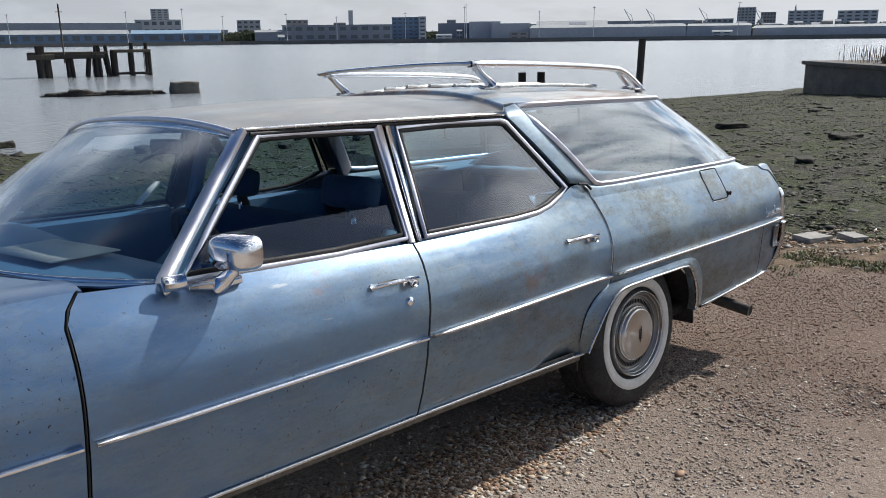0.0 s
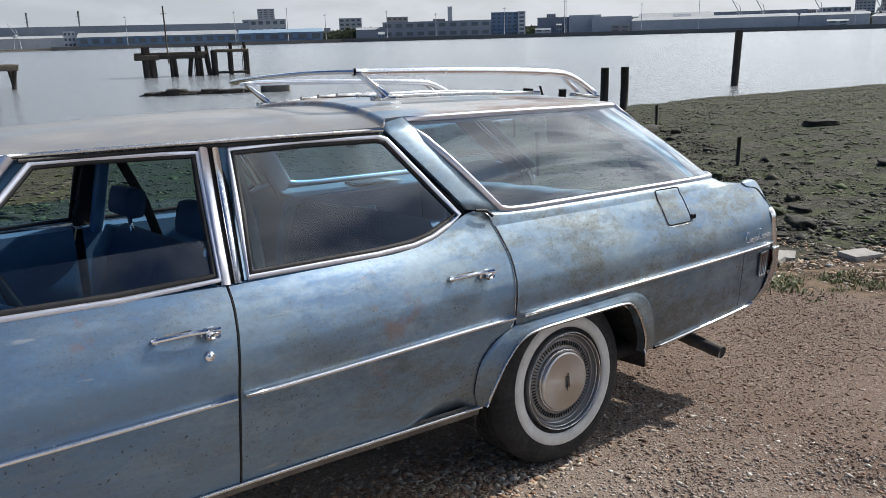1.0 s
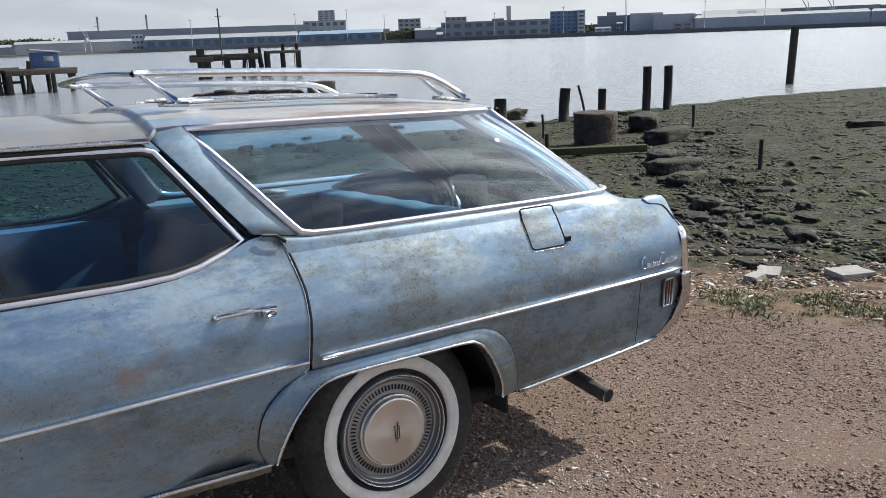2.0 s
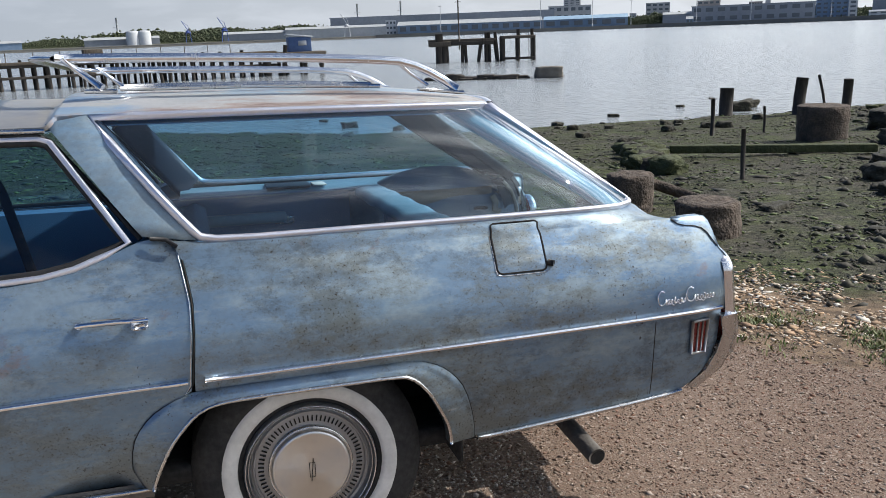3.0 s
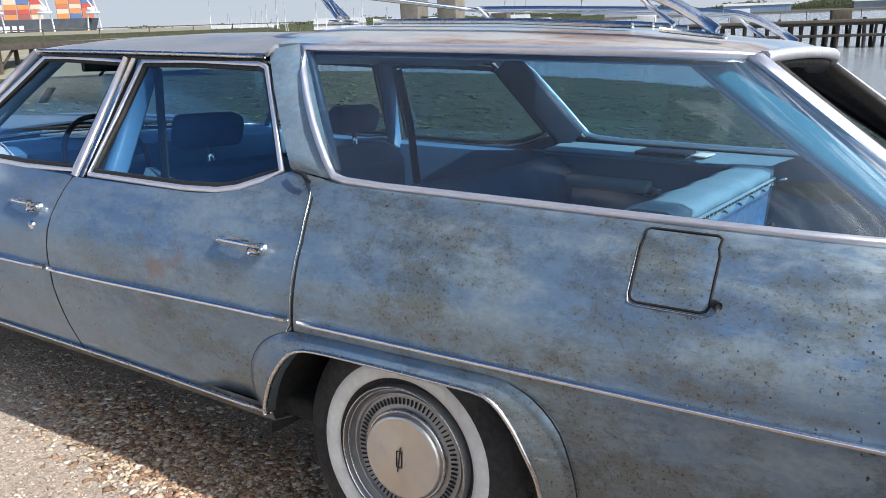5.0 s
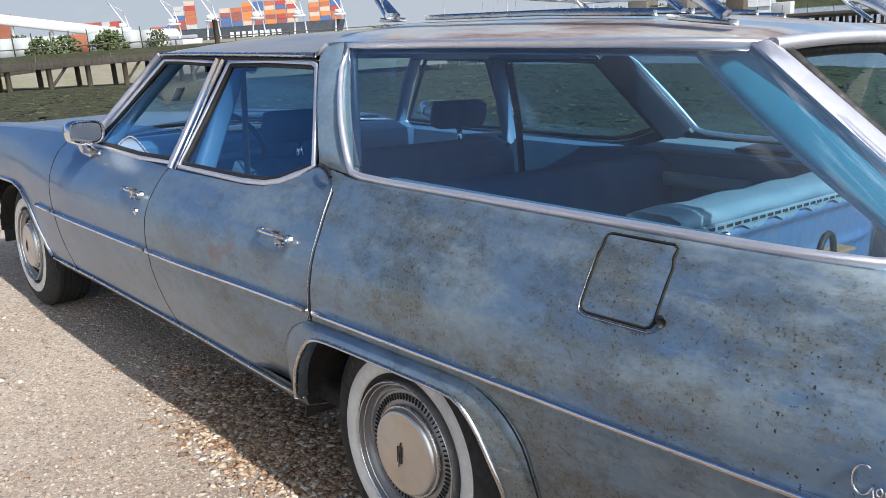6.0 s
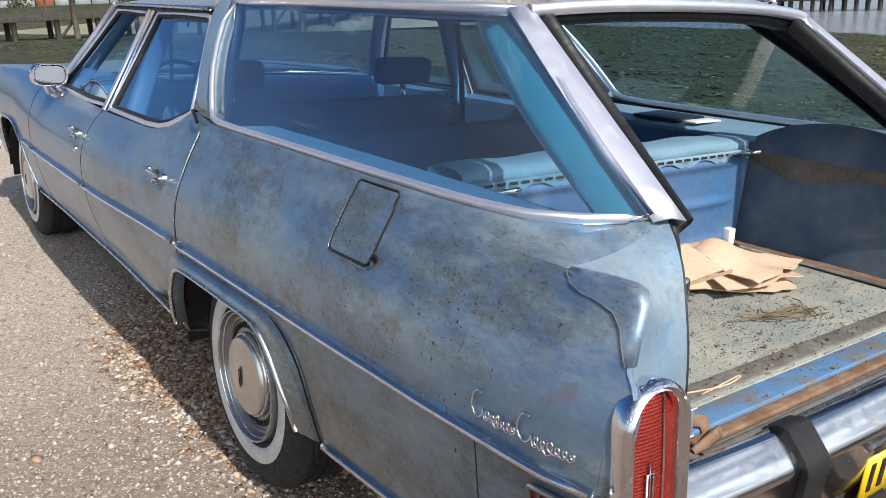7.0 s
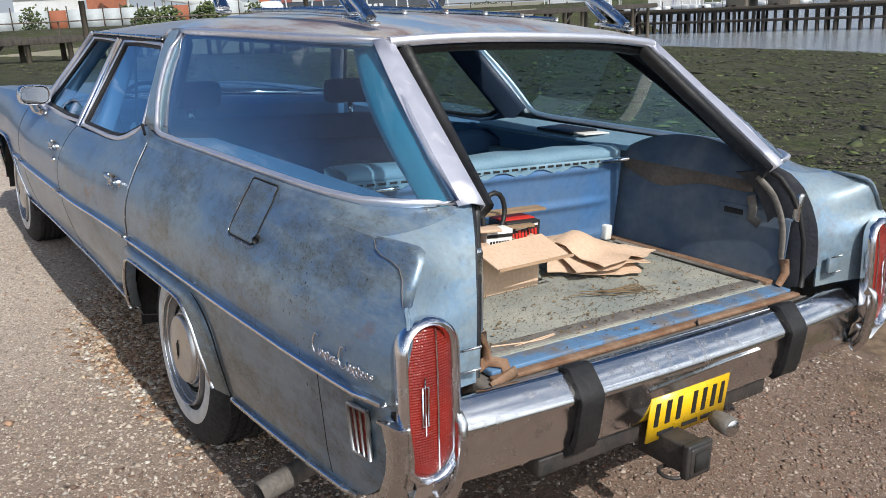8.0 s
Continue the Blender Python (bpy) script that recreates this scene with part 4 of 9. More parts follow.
    for t in np.linspace(-0.04, 1.0, 16):
        row = []
        for w in np.linspace(0, 1.12, 13):
            i = 10 - lerp(1.9, 2.9, t) * min(w, 1)
            i0 = min(int(i), 9)
            (bx, by, bz), (tx, ty, tz) = (tuple(lerp(p, q, i - i0) for p, q in zip(cv[i0], cv[i0 + 1])) for cv in (bot, top))
            bow = 0.022 * math.sin(math.pi * min(max(t, 0), 1))
            over = max(0, w - 1)
            row.append(Vector((lerp(bx, tx, t) - 0.012 - 0.055 * w - 0.10 * over + 0.25 * over ** 2, -(lerp(by, ty, t) + bow - 0.008 - 0.06 * w ** 1.6 - 0.28 * over), lerp(bz, tz, t) - 0.004)))
        lining.append(row)
    # Teal on the near side, near-black on the far side.
    part("pillar_lining", M(grid(lining)), TEAL if s == 1 else JAMB, car, "teal blue lining of the tail pillar" if s == 1 else "near-black lining of the far tail pillar", thick=0.004)
    if s == 1:
        part("lining_piping", M(sweep([r[-2] + Vector((0, -0.004, 0)) for r in lining], 0.012, 0.010, (0, 1, 0))), VINYL_LIGHT, car)
    part("pillar_seal", M(sweep([(1.178, -0.538, 1.005), (0.95, -0.504, 1.172), (0.715, -0.468, 1.345)], 0.030, 0.05, (0.5, 0.3, 0.8), power=3)), BLACK, car, "black rubber seal round the tail opening")

    # tail opening jamb
    jamb = [(1.165, 0.550, 1.012), (1.195, 0.575, 0.985), (1.225, 0.595, 0.94), (1.25, 0.610, 0.88), (1.268, 0.62, 0.80), (1.275, 0.624, 0.70), (1.275, 0.624, 0.655)]
    part("jamb_seal", M(sweep([(x + 0.004, -(y + 0.004), z) for x, y, z in jamb], 0.016, 0.018, (0, 1, 0), power=3)), BLACK, car)
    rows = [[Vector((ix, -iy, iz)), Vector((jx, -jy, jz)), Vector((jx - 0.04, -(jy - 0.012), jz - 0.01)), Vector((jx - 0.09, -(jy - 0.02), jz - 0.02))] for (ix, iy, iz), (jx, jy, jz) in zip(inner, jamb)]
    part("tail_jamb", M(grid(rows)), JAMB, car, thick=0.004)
    # inner side of the load bay: flat panel, arched pad above it
    rows = []
    for x in np.linspace(0.40, 1.24, 16):
        zt = 0.975 - 0.10 * max(0, (x - 0.95) / 0.29) ** 2
        rows.append([Vector((x, -0.575, 0.655)), Vector((x, -0.582, 0.74)), Vector((x, -0.590, 0.86)), Vector((x, -0.598, zt - 0.02)), Vector((x, -0.612, zt))])
    part("load_bay_side", M(grid(rows)), PANEL_BLUE, car, "dusty dark blue load bay side panel", thick=0.006)
    rows = []
    for x in np.linspace(0.50, 1.16, 20):
        t = (x - 0.50) / 0.66
        h = 0.115 * math.sin(math.pi * min(1, t * 1.02)) ** 0.6
        rows.append([Vector((x, -0.592, 0.955)), Vector((x, -0.600, 0.955 + h * 0.6)), Vector((x, -0.625, 0.955 + h)), Vector((x, -0.70, 0.955 + h * 0.92)), Vector((x, -0.76, 0.95 + h * 0.45))])
    if s == -1:
        part("wheel_house_pad", M(grid(rows)), PANEL_BLUE, car, "padded dark blue wheel house cover", thick=0.006)
    # The near shelf takes a darker vinyl, its shade put into the colour.
    rows = [[Vector((x, -0.60, 0.985 - 0.02 * max(0, x - 0.6))), Vector((x, -0.62, 0.998)), Vector((x, -0.72, 1.004)), Vector((x, -0.815, 1.016))] for x in np.linspace(-0.35, 1.02, 16)]
    part("side_shelf", M(grid(rows)), VINYL if s == 1 else VINYL_LIGHT, car, "blue padded shelf under the window", thick=0.006)
    rows = [[Vector((x, -0.66, 0.70)), Vector((x, -0.655, 0.8)), Vector((x, -0.65, 0.94)), Vector((x, -0.60, 0.99))] for x in np.linspace(-0.40, 0.46, 8)]
    part("side_lining", M(grid(rows)), VINYL, car, thick=0.006)

# roof in two heights, split by a shallow step
edge_y = curve([(-1.86, 0.64), (-1.80, 0.675), (-1.2, 0.696), (-0.65, 0.690), (-0.63, 0.686), (-0.61, 0.668), (-0.5, 0.660), (0.1, 0.652), (0.3, 0.643), (0.44, 0.631), (0.52, 0.618), (0.595, 0.597), (0.645, 0.57), (0.674, 0.543), (0.70, 0.51)])
edge_z = curve([(-1.86, 1.352), (-1.2, 1.358), (-0.64, 1.357), (-0.615, 1.384), (-0.55, 1.387), (0.1, 1.384), (0.7, 1.378)])
crown_z = curve([(-1.86, 1.385), (-1.80, 1.40), (-1.7, 1.418), (-1.3, 1.436), (-0.9, 1.440), (-0.63, 1.437), (-0.615, 1.455), (-0.585, 1.459), (-0.5, 1.463), (0.0, 1.460), (0.4, 1.445), (0.62, 1.42), (0.70, 1.398)])


def roof_pt(x, k, drop=0.0, grow=0.0):
    e = edge_y(x) + grow
    y = -e * math.cos(math.pi * k)
    y = e * math.copysign(abs(y / e) ** 0.8, y)
    r = abs(y / e)
    ze, zc = edge_z(x), crown_z(x)
    return Vector((x + 0.055 * (1 - r ** 2) * (1 if x > 0.6 else (-0.6 if x < -1.7 else 0)), y, ze + (zc - ze) * (1 - r ** 2.8) - drop))


xs = list(np.linspace(-1.80, -0.66, 30)) + [-0.645, -0.637, -0.630, -0.622, -0.615, -0.608, -0.60, -0.58, -0.55] + list(np.linspace(-0.5, 0.7, 36))
roof = part("roof", grid([[roof_pt(x, k / 28) for k in range(29)] for x in xs], flip=True), PAINT_ROOF, car, "blue roof worn to primer and rust", thick=0.012, offset=-1)
part("headliner", grid([[roof_pt(x, k / 20, 0.035, -0.03) for k in range(21)] for x in np.linspace(-1.76, 0.66, 20)]), VINYL, car, "blue headlining", thick=0.004)
part("roof_gutter", sweep([roof_pt(-1.80, k / 24) + Vector((-0.006, 0, -0.010)) for k in range(0, 25)], 0.02, 0.024, (0, 0, 1), power=3), TRIM, car, "chrome windscreen header")
part("tail_header", sweep([roof_pt(0.70, k / 24) + Vector((0.012, 0, -0.012)) for k in range(0, 25)], 0.03, 0.03, (0, 0, 1), power=3), TRIM, car, "chrome header above the tail opening")
part("header_seal", sweep([roof_pt(0.70, k / 24, 0.0, -0.03) + Vector((-0.03, 0, -0.035)) for k in range(0, 25)], 0.07, 0.03, (0, 0, 1), power=3), BLACK, car)

# windscreen
rows = []
for k in range(25):
    t = k / 24
    y = lerp(-0.86, 0.86, t)
    r = abs(2 * t - 1)
    b = Vector((-2.46 + 0.30 * r ** 2.4, y, 0.992 - 0.014 * r ** 2))
    yt = lerp(-0.665, 0.665, t)
    a = Vector((-1.842 + 0.045 * r ** 2.4, yt, 1.378 - 0.035 * r ** 2.5))
    rows.append([b.lerp(a, v) + Vector((-0.02, 0, 0.015)) * math.sin(math.pi * v) for v in np.linspace(0, 1, 9)])
pane = part("windscreen", grid(rows), SCREEN, car, "large dusty raked windscreen")
pane.visible_shadow = False
part("windscreen_trim", sweep([r[0] + Vector((-0.008, 0, 0.002)) for r in rows], 0.02, 0.022, (0, 0, 1), power=3), CHROME, car, "chrome strip at the foot of the windscreen")
part("windscreen_trim", sweep([r[-1] + Vector((-0.004, 0, -0.006)) for r in rows], 0.022, 0.03, (0.5, 0, 1), power=3), CHROME, car)

# bonnet, scuttle and nose
rows = []
for x in np.linspace(-4.24, -2.55, 24):
    row = []
    for k in range(21):
        t = k / 20
        r = abs(2 * t - 1)
        y = lerp(-0.69, 0.69, t)
        z = fender_top(x) + 0.022 * (1 - r ** 2) + 0.01 * math.exp(-(y / 0.25) ** 2) - 0.004
        xx = x + (0.19 * r ** 2.4 if x > -2.7 else 0) - 0.05 * (1 - r ** 2) * (1 if x < -4.1 else 0)
        row.append(Vector((xx, y, z)))
    rows.append(row)
part("bonnet", grid(rows, flip=True), PAINT, car, "long faded blue bonnet", thick=0.01, offset=-1)
for s in (1, -1):
    rows = []
    for x in np.linspace(-4.26, -2.36, 24):
        cy, cz = half_width(x, fender_top(x)), fender_top(x)
        rows.append([Vector((x, -s * cy, cz)), Vector((x, -s * (cy - 0.03), cz + 0.007)), Vector((x, -s * 0.78, cz + 0.010)), Vector((x, -s * 0.698, cz + 0.004))])
    part("wing_top", grid(rows, flip=(s == 1)), PAINT, car, thick=0.006)
rows = []
for k in range(25):
    t = k / 24
    r = abs(2 * t - 1)
    rows.append([Vector((-2.47 + 0.30 * r ** 2.4, lerp(-0.865, 0.865, t), 0.986 - 0.01 * r)), Vector((-2.54 + 0.25 * r ** 2.4, lerp(-0.83, 0.83, t), 0.992 - 0.006 * r))])
part("scuttle", grid(rows), PAINT, car, thick=0.005)
part("wiper", sweep([(-2.50, -0.55, 1.0), (-2.44, -0.2, 1.01), (-2.46, 0.15, 1.005)], 0.012, 0.016), BLACK, car)
part("wiper", sweep([(-2.48, 0.0, 1.0), (-2.42, 0.32, 1.01), (-2.38, 0.6, 1.0)], 0.012, 0.016), BLACK, car)
nose = []
for z in (0.42, 0.55, 0.70, 0.80, 0.86, 0.885):
    nose.append([Vector((-4.265 - 0.06 * (1 - (y / 0.82) ** 2), y, z)) for y in np.linspace(-0.82, 0.82, 15)])
part("nose_panel", grid(nose), GRIME, car, thick=0.01)
part("front_bumper", sweep([(-3.98, -0.93, 0.50), (-4.20, -0.925, 0.505), (-4.36, -0.84, 0.51), (-4.42, -0.5, 0.515), (-4.44, 0, 0.515), (-4.42, 0.5, 0.515), (-4.36, 0.84, 0.51), (-4.20, 0.925, 0.505), (-3.98, 0.93, 0.50)], 0.06, 0.17, (0, 0, 1), power=3), CHROME, car, "chrome front bumper")

# dark pan, arches and boot walls, so that no light leaks through the body
part("underbody", box(-1.68, 0, 0.36, 4.74, 1.70, 0.06, bevel=0.02), GAP, car)
for s in (1, -1):
    for x in (0.0, -3.226):
        rows = []
        for k in range(15):
            a = math.pi * k / 14
            px, pz = x + 0.455 * math.cos(a), 0.36 + 0.315 * math.sin(a)
            rows.append([Vector((px, -s * 0.915, pz)), Vector((px, -s * 0.55, pz)), Vector((lerp(px, x, 0.9), -s * 0.54, lerp(pz, 0.3, 0.9)))])
        part("wheel_well", grid(rows), GAP, car, thick=0.004)
        for e in (-0.457, 0.457):
            part("well_wall", box(x + e, -s * 0.72, 0.36, 0.012, 0.36, 0.14), GAP, car)

# ---- wheels ----
def build_wheel(cx, side):
    y0 = -0.885
    w = new("wheel")
    w.parent = car
    w.matrix_local = Matrix.Translation((cx, 0, 0.343)) if side == 1 else Matrix.Translation((cx, 0, 0.343)) @ Matrix.Rotation(math.pi, 4, "Z")
    tyre = [(0.19, y0 + 0.02), (0.205, y0 + 0.004), (0.225, y0), (0.255, y0 - 0.004), (0.285, y0 - 0.002), (0.312, y0 + 0.008), (0.330, y0 + 0.022), (0.339, y0 + 0.038)]
    y = y0 + 0.04
    for k in range(5):
        tyre += [(0.341, y), (0.341, y + 0.022), (0.333, y + 0.024), (0.333, y + 0.030)]
        y += 0.031
    tyre += [(0.339, y0 + 0.198), (0.32, y0 + 0.215), (0.27, y0 + 0.222), (0.19, y0 + 0.20)]
    t = part("tyre", lathe(tyre, 72), TYRE, w, "black whitewall tyre, worn tread", auto=50)
    # tread sipes
    g = []
    for k in range(72):
        a = 2 * math.pi * k / 72
        for j, yy in enumerate((y0 + 0.051, y0 + 0.113, y0 + 0.175)):
            b = a + 0.04 * j
            g.append(sweep([(0.3415 * math.cos(b), yy - 0.009, 0.3415 * math.sin(b)), (0.3415 * math.cos(b + 0.03), yy + 0.009, 0.3415 * math.sin(b + 0.03))], 0.004, 0.002, (math.cos(b), 0, math.sin(b)), n=4))
    tagged(part("tread_sipes", joined(*g), GAP, w), kind="stuff")
    part("whitewall", lathe([(0.2115, y0 + 0.002), (0.2125, y0 - 0.003), (0.225, y0 - 0.0065), (0.240, y0 - 0.0078), (0.252, y0 - 0.0078), (0.2575, y0 - 0.0035)], 72), WHITE_RUBBER, w, "off-white whitewall band")
    part("wheel_dish", lathe([(0.196, y0 + 0.02), (0.1945, y0 - 0.005), (0.1924, y0 - 0.011), (0.1899, y0 - 0.010), (0.1884, y0 - 0.002), (0.1873, y0 + 0.005), (0.1843, y0 + 0.007), (0.1827, y0 + 0.002), (0.1807, y0 + 0.001), (0.1792, y0 + 0.010), (0.1746, y0 + 0.018), (0.17, y0 + 0.020), (0.1673, y0 + 0.012), (0.164, y0 + 0.012), (0.161, y0 + 0.020), (0.1246, y0 + 0.017), (0.1171, y0 + 0.010)], 96), STEEL_DARK, w, "dull metal wheel dish with a slotted ring", auto=32)
    part("rim_ring", lathe([(0.1912, y0 - 0.0105), (0.1917, y0 - 0.0135), (0.1906, y0 - 0.0145), (0.1891, y0 - 0.0125), (0.1891, y0 - 0.009)], 96), CHROME, w)
    part("rim_ring", lathe([(0.183, y0 + 0.002), (0.1827, y0 - 0.0015), (0.1817, y0 - 0.0025), (0.1807, y0 - 0.001), (0.1805, y0 + 0.003)], 96), CHROME, w)
    part("rim_ring", lathe([(0.1253, y0 + 0.016), (0.1246, y0 + 0.005), (0.1208, y0 + 0.001), (0.1181, y0 + 0.003)], 96), CHROME_OLD, w)
    part("hubcap", lathe([(0.12, y0 + 0.016), (0.1181, y0 + 0.002), (0.1142, y0 - 0.008), (0.1085, y0 - 0.012), (0.1037, y0 - 0.011), (0.0528, y0 - 0.018), (0.0014, y0 - 0.020)], 96), STEEL, w, "smooth brushed steel hubcap")
    g = []
    for k in range(72):
        a = 2 * math.pi * k / 72
        c, sn = math.cos(a), math.sin(a)
        g.append(sweep([(0.137 * c, y0 + 0.0150, 0.137 * sn), (0.154 * c, y0 + 0.0165, 0.154 * sn)], 0.0055, 0.004, (0, 1, 0), n=4))
    tagged(part("slot_ring", joined(*g), GAP, w), kind="stuff")
    part("emblem", joined(sweep([(-0.008, y0 - 0.0215, -0.022), (-0.008, y0 - 0.0215, 0.022), (0.008, y0 - 0.0215, 0.022), (0.008, y0 - 0.0215, -0.022)], 0.003, 0.003, (0, 1, 0), closed=True, n=4), sweep([(-0.004, y0 - 0.0215, -0.035), (0.004, y0 - 0.0215, 0.035)], 0.003, 0.003, (0, 1, 0), n=4)), BLACK_INK, w)
    return w


for cx in (0.0, -3.226):
    for side in (1, -1):
        build_wheel(cx, side)

# ---- fittings of the car ----
def shoulder_pt(x, v, out=0.0):
    """On the shoulder between crease (v = 0) and window (v = 1), near side."""
    cy = half_width(x, 0.986)
    by = float(np.interp(x, [0.4, 0.65, 0.85], [0.828, 0.826, 0.820]))
    return Vector((x, -lerp(cy, by, v) - out * 0.6, lerp(0.986, 1.026, v) + 0.012 * math.sin(math.pi * v) + out))


# fuel flap over the crease, with rounded corners and a bright strip drawn as its edge highlight
def flap_pt(u, v, out):
    x = lerp(0.582, 0.742, u)
    z = lerp(0.876, 1.006, v)
    return on_side(x, z, out) if z < 0.984 else shoulder_pt(x, (z - 0.984) / 0.05, out)


rows = [[flap_pt(u, v, 0.0035 - 0.003 * max(abs(2 * u - 1), abs(2 * v - 1)) ** 8) for v in np.linspace(0.02, 0.98, 14)] for u in np.linspace(0.02, 0.98, 12)]
flap = part("fuel_flap", grid(rows, flip=True), PAINT, car, "square painted fuel flap", thick=0.004)
ring = [(0.10, 0), (0.5, 0), (0.90, 0), (0.97, 0.03), (1, 0.10), (1, 0.5), (1, 0.80), (0.97, 0.86), (0.985, 0.96), (0.93, 1), (0.5, 1), (0.09, 1), (0.03, 0.97), (0.02, 0.86), (0, 0.80), (0, 0.5), (0, 0.10), (0.03, 0.03)]
loop = []
for (u0, v0), (u1, v1) in zip(ring, ring[1:] + ring[:1]):
    loop += [flap_pt(lerp(u0, u1, k / 3), lerp(v0, v1, k / 3), 0.0015) for k in range(3)]
part("flap_gap", sweep(loop, 0.0065, 0.0035, (0, 1, 0.3), closed=True, n=6), GAP, flap)
rim = [flap_pt(u, v, 0.001) for u, v in ((-0.035, 0.82), (-0.035, 0.5), (-0.035, 0.10), (-0.01, -0.01), (0.09, -0.045), (0.5, -0.045), (0.92, -0.045), (1.01, -0.02))]
part("flap_highlight", sweep(rim, 0.003, 0.003, (0, 1, 0.3), n=6), CHROME_OLD, flap, "bright highlight line round the flap opening")
part("flap_stop", sweep([on_side(0.748, 0.897, 0.0), on_side(0.762, 0.894, 0.012)], 0.016, 0.02, (0, 0, 1)), BLACK, flap)

# black shut lines between the panels
for pts in ([on_side(fender_cut(z), z, -0.003) for z in np.linspace(0.36, 1.0, 18)], [on_side(mid_cut(z), z, -0.003) for z in np.linspace(0.37, 0.957, 18)], [on_side(rear_cut(z), z, -0.003) for z in np.linspace(0.37, 1.05, 24)]):
    part("shut_line", sweep(pts, 0.0055, 0.008, (0, 1, 0), n=6), GAP, car)
# Bright strip drawn as the highlight along the rear door's edge.
part("door_edge_highlight", sweep([on_side(rear_cut(z) - 0.007, z, 0.0015) for z in np.linspace(0.64, 1.03, 18)], 0.003, 0.004, (0, 1, 0), n=6), CHROME_OLD, car, "bright highlight line along the rear door")
part("panel_seam", sweep([on_side(1.107, z, -0.001) for z in np.linspace(0.422, 0.675, 8)], 0.004, 0.004, (0, 1, 0), n=6), GAP, car)
part("pillar_corner", sweep([(-0.385, -0.862, 1.054), (-0.345, -0.872, 1.050), (-0.318, -0.874, 1.028)], 0.012, 0.010, (0, 1, 0)), BLACK, car)

# script badge of looped wire: plain strokes
def script_word(x0, x1, z0, seed):
    """A word in looped wire, illegible: one tall opening loop and a run of small uneven ones."""
    rng = np.random.default_rng(seed)
    pts = []
    w = (x1 - x0) * 0.28
    for k in range(26):
        a = 0.9 + 5.2 * k / 25
        pts.append((x0 + w * 0.5 + w * 0.5 * math.cos(a), z0 + 0.008 + 0.023 * math.sin(a)))
    n = 6
    for k in range(n):
        wide, tall = rng.uniform(0.8, 1.2), rng.uniform(0.006, 0.010) * (1.7 if k == 2 else 1)
        cx = lerp(x0 + w * 1.1, x1, (k + 0.5) / n)
        for q in range(9):
            a = -2.2 + 6.28 * q / 9
            pts.append((cx + (x1 - x0 - w) / n * (0.42 * wide * math.cos(a) + 0.6 * (q / 9 - 0.5)), z0 - 0.006 + tall * math.sin(a)))
    return sweep([on_side(x, z, 0.006 + 0.001 * math.sin(3.0 * i)) for i, (x, z) in enumerate(pts)], 0.0040, 0.0042, (0, 1, 0), n=5)


badge = part("script_badge", joined(script_word(1.108, 1.212, 0.742, 5), script_word(1.214, 1.328, 0.745, 8)), CHROME, car, "looped chrome script badge")

# door mirrors
def mirror_geo():
    m = Matrix.Translation((-1.990, -0.955, 1.045)) @ Matrix.Rotation(radians(9), 4, "Z") @ Matrix.Rotation(radians(1), 4, "Y")
    rows = []
    for x, k in ((-0.045, 0.35), (-0.042, 0.70), (-0.030, 0.90), (0.0, 1.0), (0.025, 1.02), (0.036, 0.98), (0.036, 0.90), (0.027, 0.86)):
        ring = []
        for j in range(28):
            a = 2 * math.pi * j / 28
            c, s = math.cos(a), math.sin(a)
            ring.append(m @ Vector((x, 0.076 * k * math.copysign(abs(c) ** 0.55, c), 0.049 * k * math.copysign(abs(s) ** 0.6, s))))
        rows.append(ring)
    v, f = grid(rows, wrap=True)
    f = list(f) + [tuple(range(28))]
    arm = sweep([(-2.03, -0.915, 0.955), (-2.02, -0.945, 0.972), (-2.0, -0.955, 0.995), (-1.995, -0.955, 1.015)], 0.045, 0.028, (1, 0, 0), power=2.6)
    foot = sweep([(-2.10, -0.905, 0.965), (-2.03, -0.915, 0.962), (-1.955, -0.912, 0.960)], 0.03, 0.04, (0, 0, 1), power=3, scale=[0.5, 1, 0.6])
    glass = [m @ Vector((0.029, 0.064 * math.copysign(abs(math.cos(a)) ** 0.55, math.cos(a)), 0.039 * math.copysign(abs(math.sin(a)) ** 0.6, math.sin(a)))) for a in [2 * math.pi * j / 28 for j in range(28)]]
    return joined((v, f)), joined(arm, foot), (glass, [tuple(range(28))])


MIRROR = base_mat("mirror_silver", (0.72, 0.74, 0.77), 0.05, 1.0)[0]
head, arm, silver = mirror_geo()
for G in (lambda g: g, mirrored):
    mir = part("door_mirror", G(head), CHROME, car, "square chrome door mirror", auto=60)
    part("mirror_arm", G(arm), CHROME, mir)
    part("mirror_glass", G(silver), MIRROR, mir, smooth=False)
part("washer_bracket", joined(sweep([(-2.175, -0.915, 0.985), (-2.12, -0.925, 0.986)], 0.042, 0.042, (0, 0, 1)), sweep([(-2.165, -0.895, 0.96), (-2.14, -0.91, 0.975)], 0.03, 0.02)), CHROME, car, "short chrome barrel at the mirror's foot")
part("mirror_stalk", joined(sweep([(-1.95, -0.32, 1.26), (-1.86, -0.34, 1.30)], 0.012, 0.012), sweep([(-1.855, -0.46, 1.30), (-1.85, -0.34, 1.302), (-1.855, -0.22, 1.30)], 0.022, 0.05, (0, 0, 1), power=3)), SMOKE, car, "black rear-view mirror")

# roof rack
def rail(y):
    return smooth_path([(-0.62, y, 1.548), (-0.30, y, 1.545), (0.10, y, 1.535), (0.36, y, 1.522), (0.44, y, 1.510), (0.52, y, 1.475), (0.60, y * 1.0, 1.425)], 24)


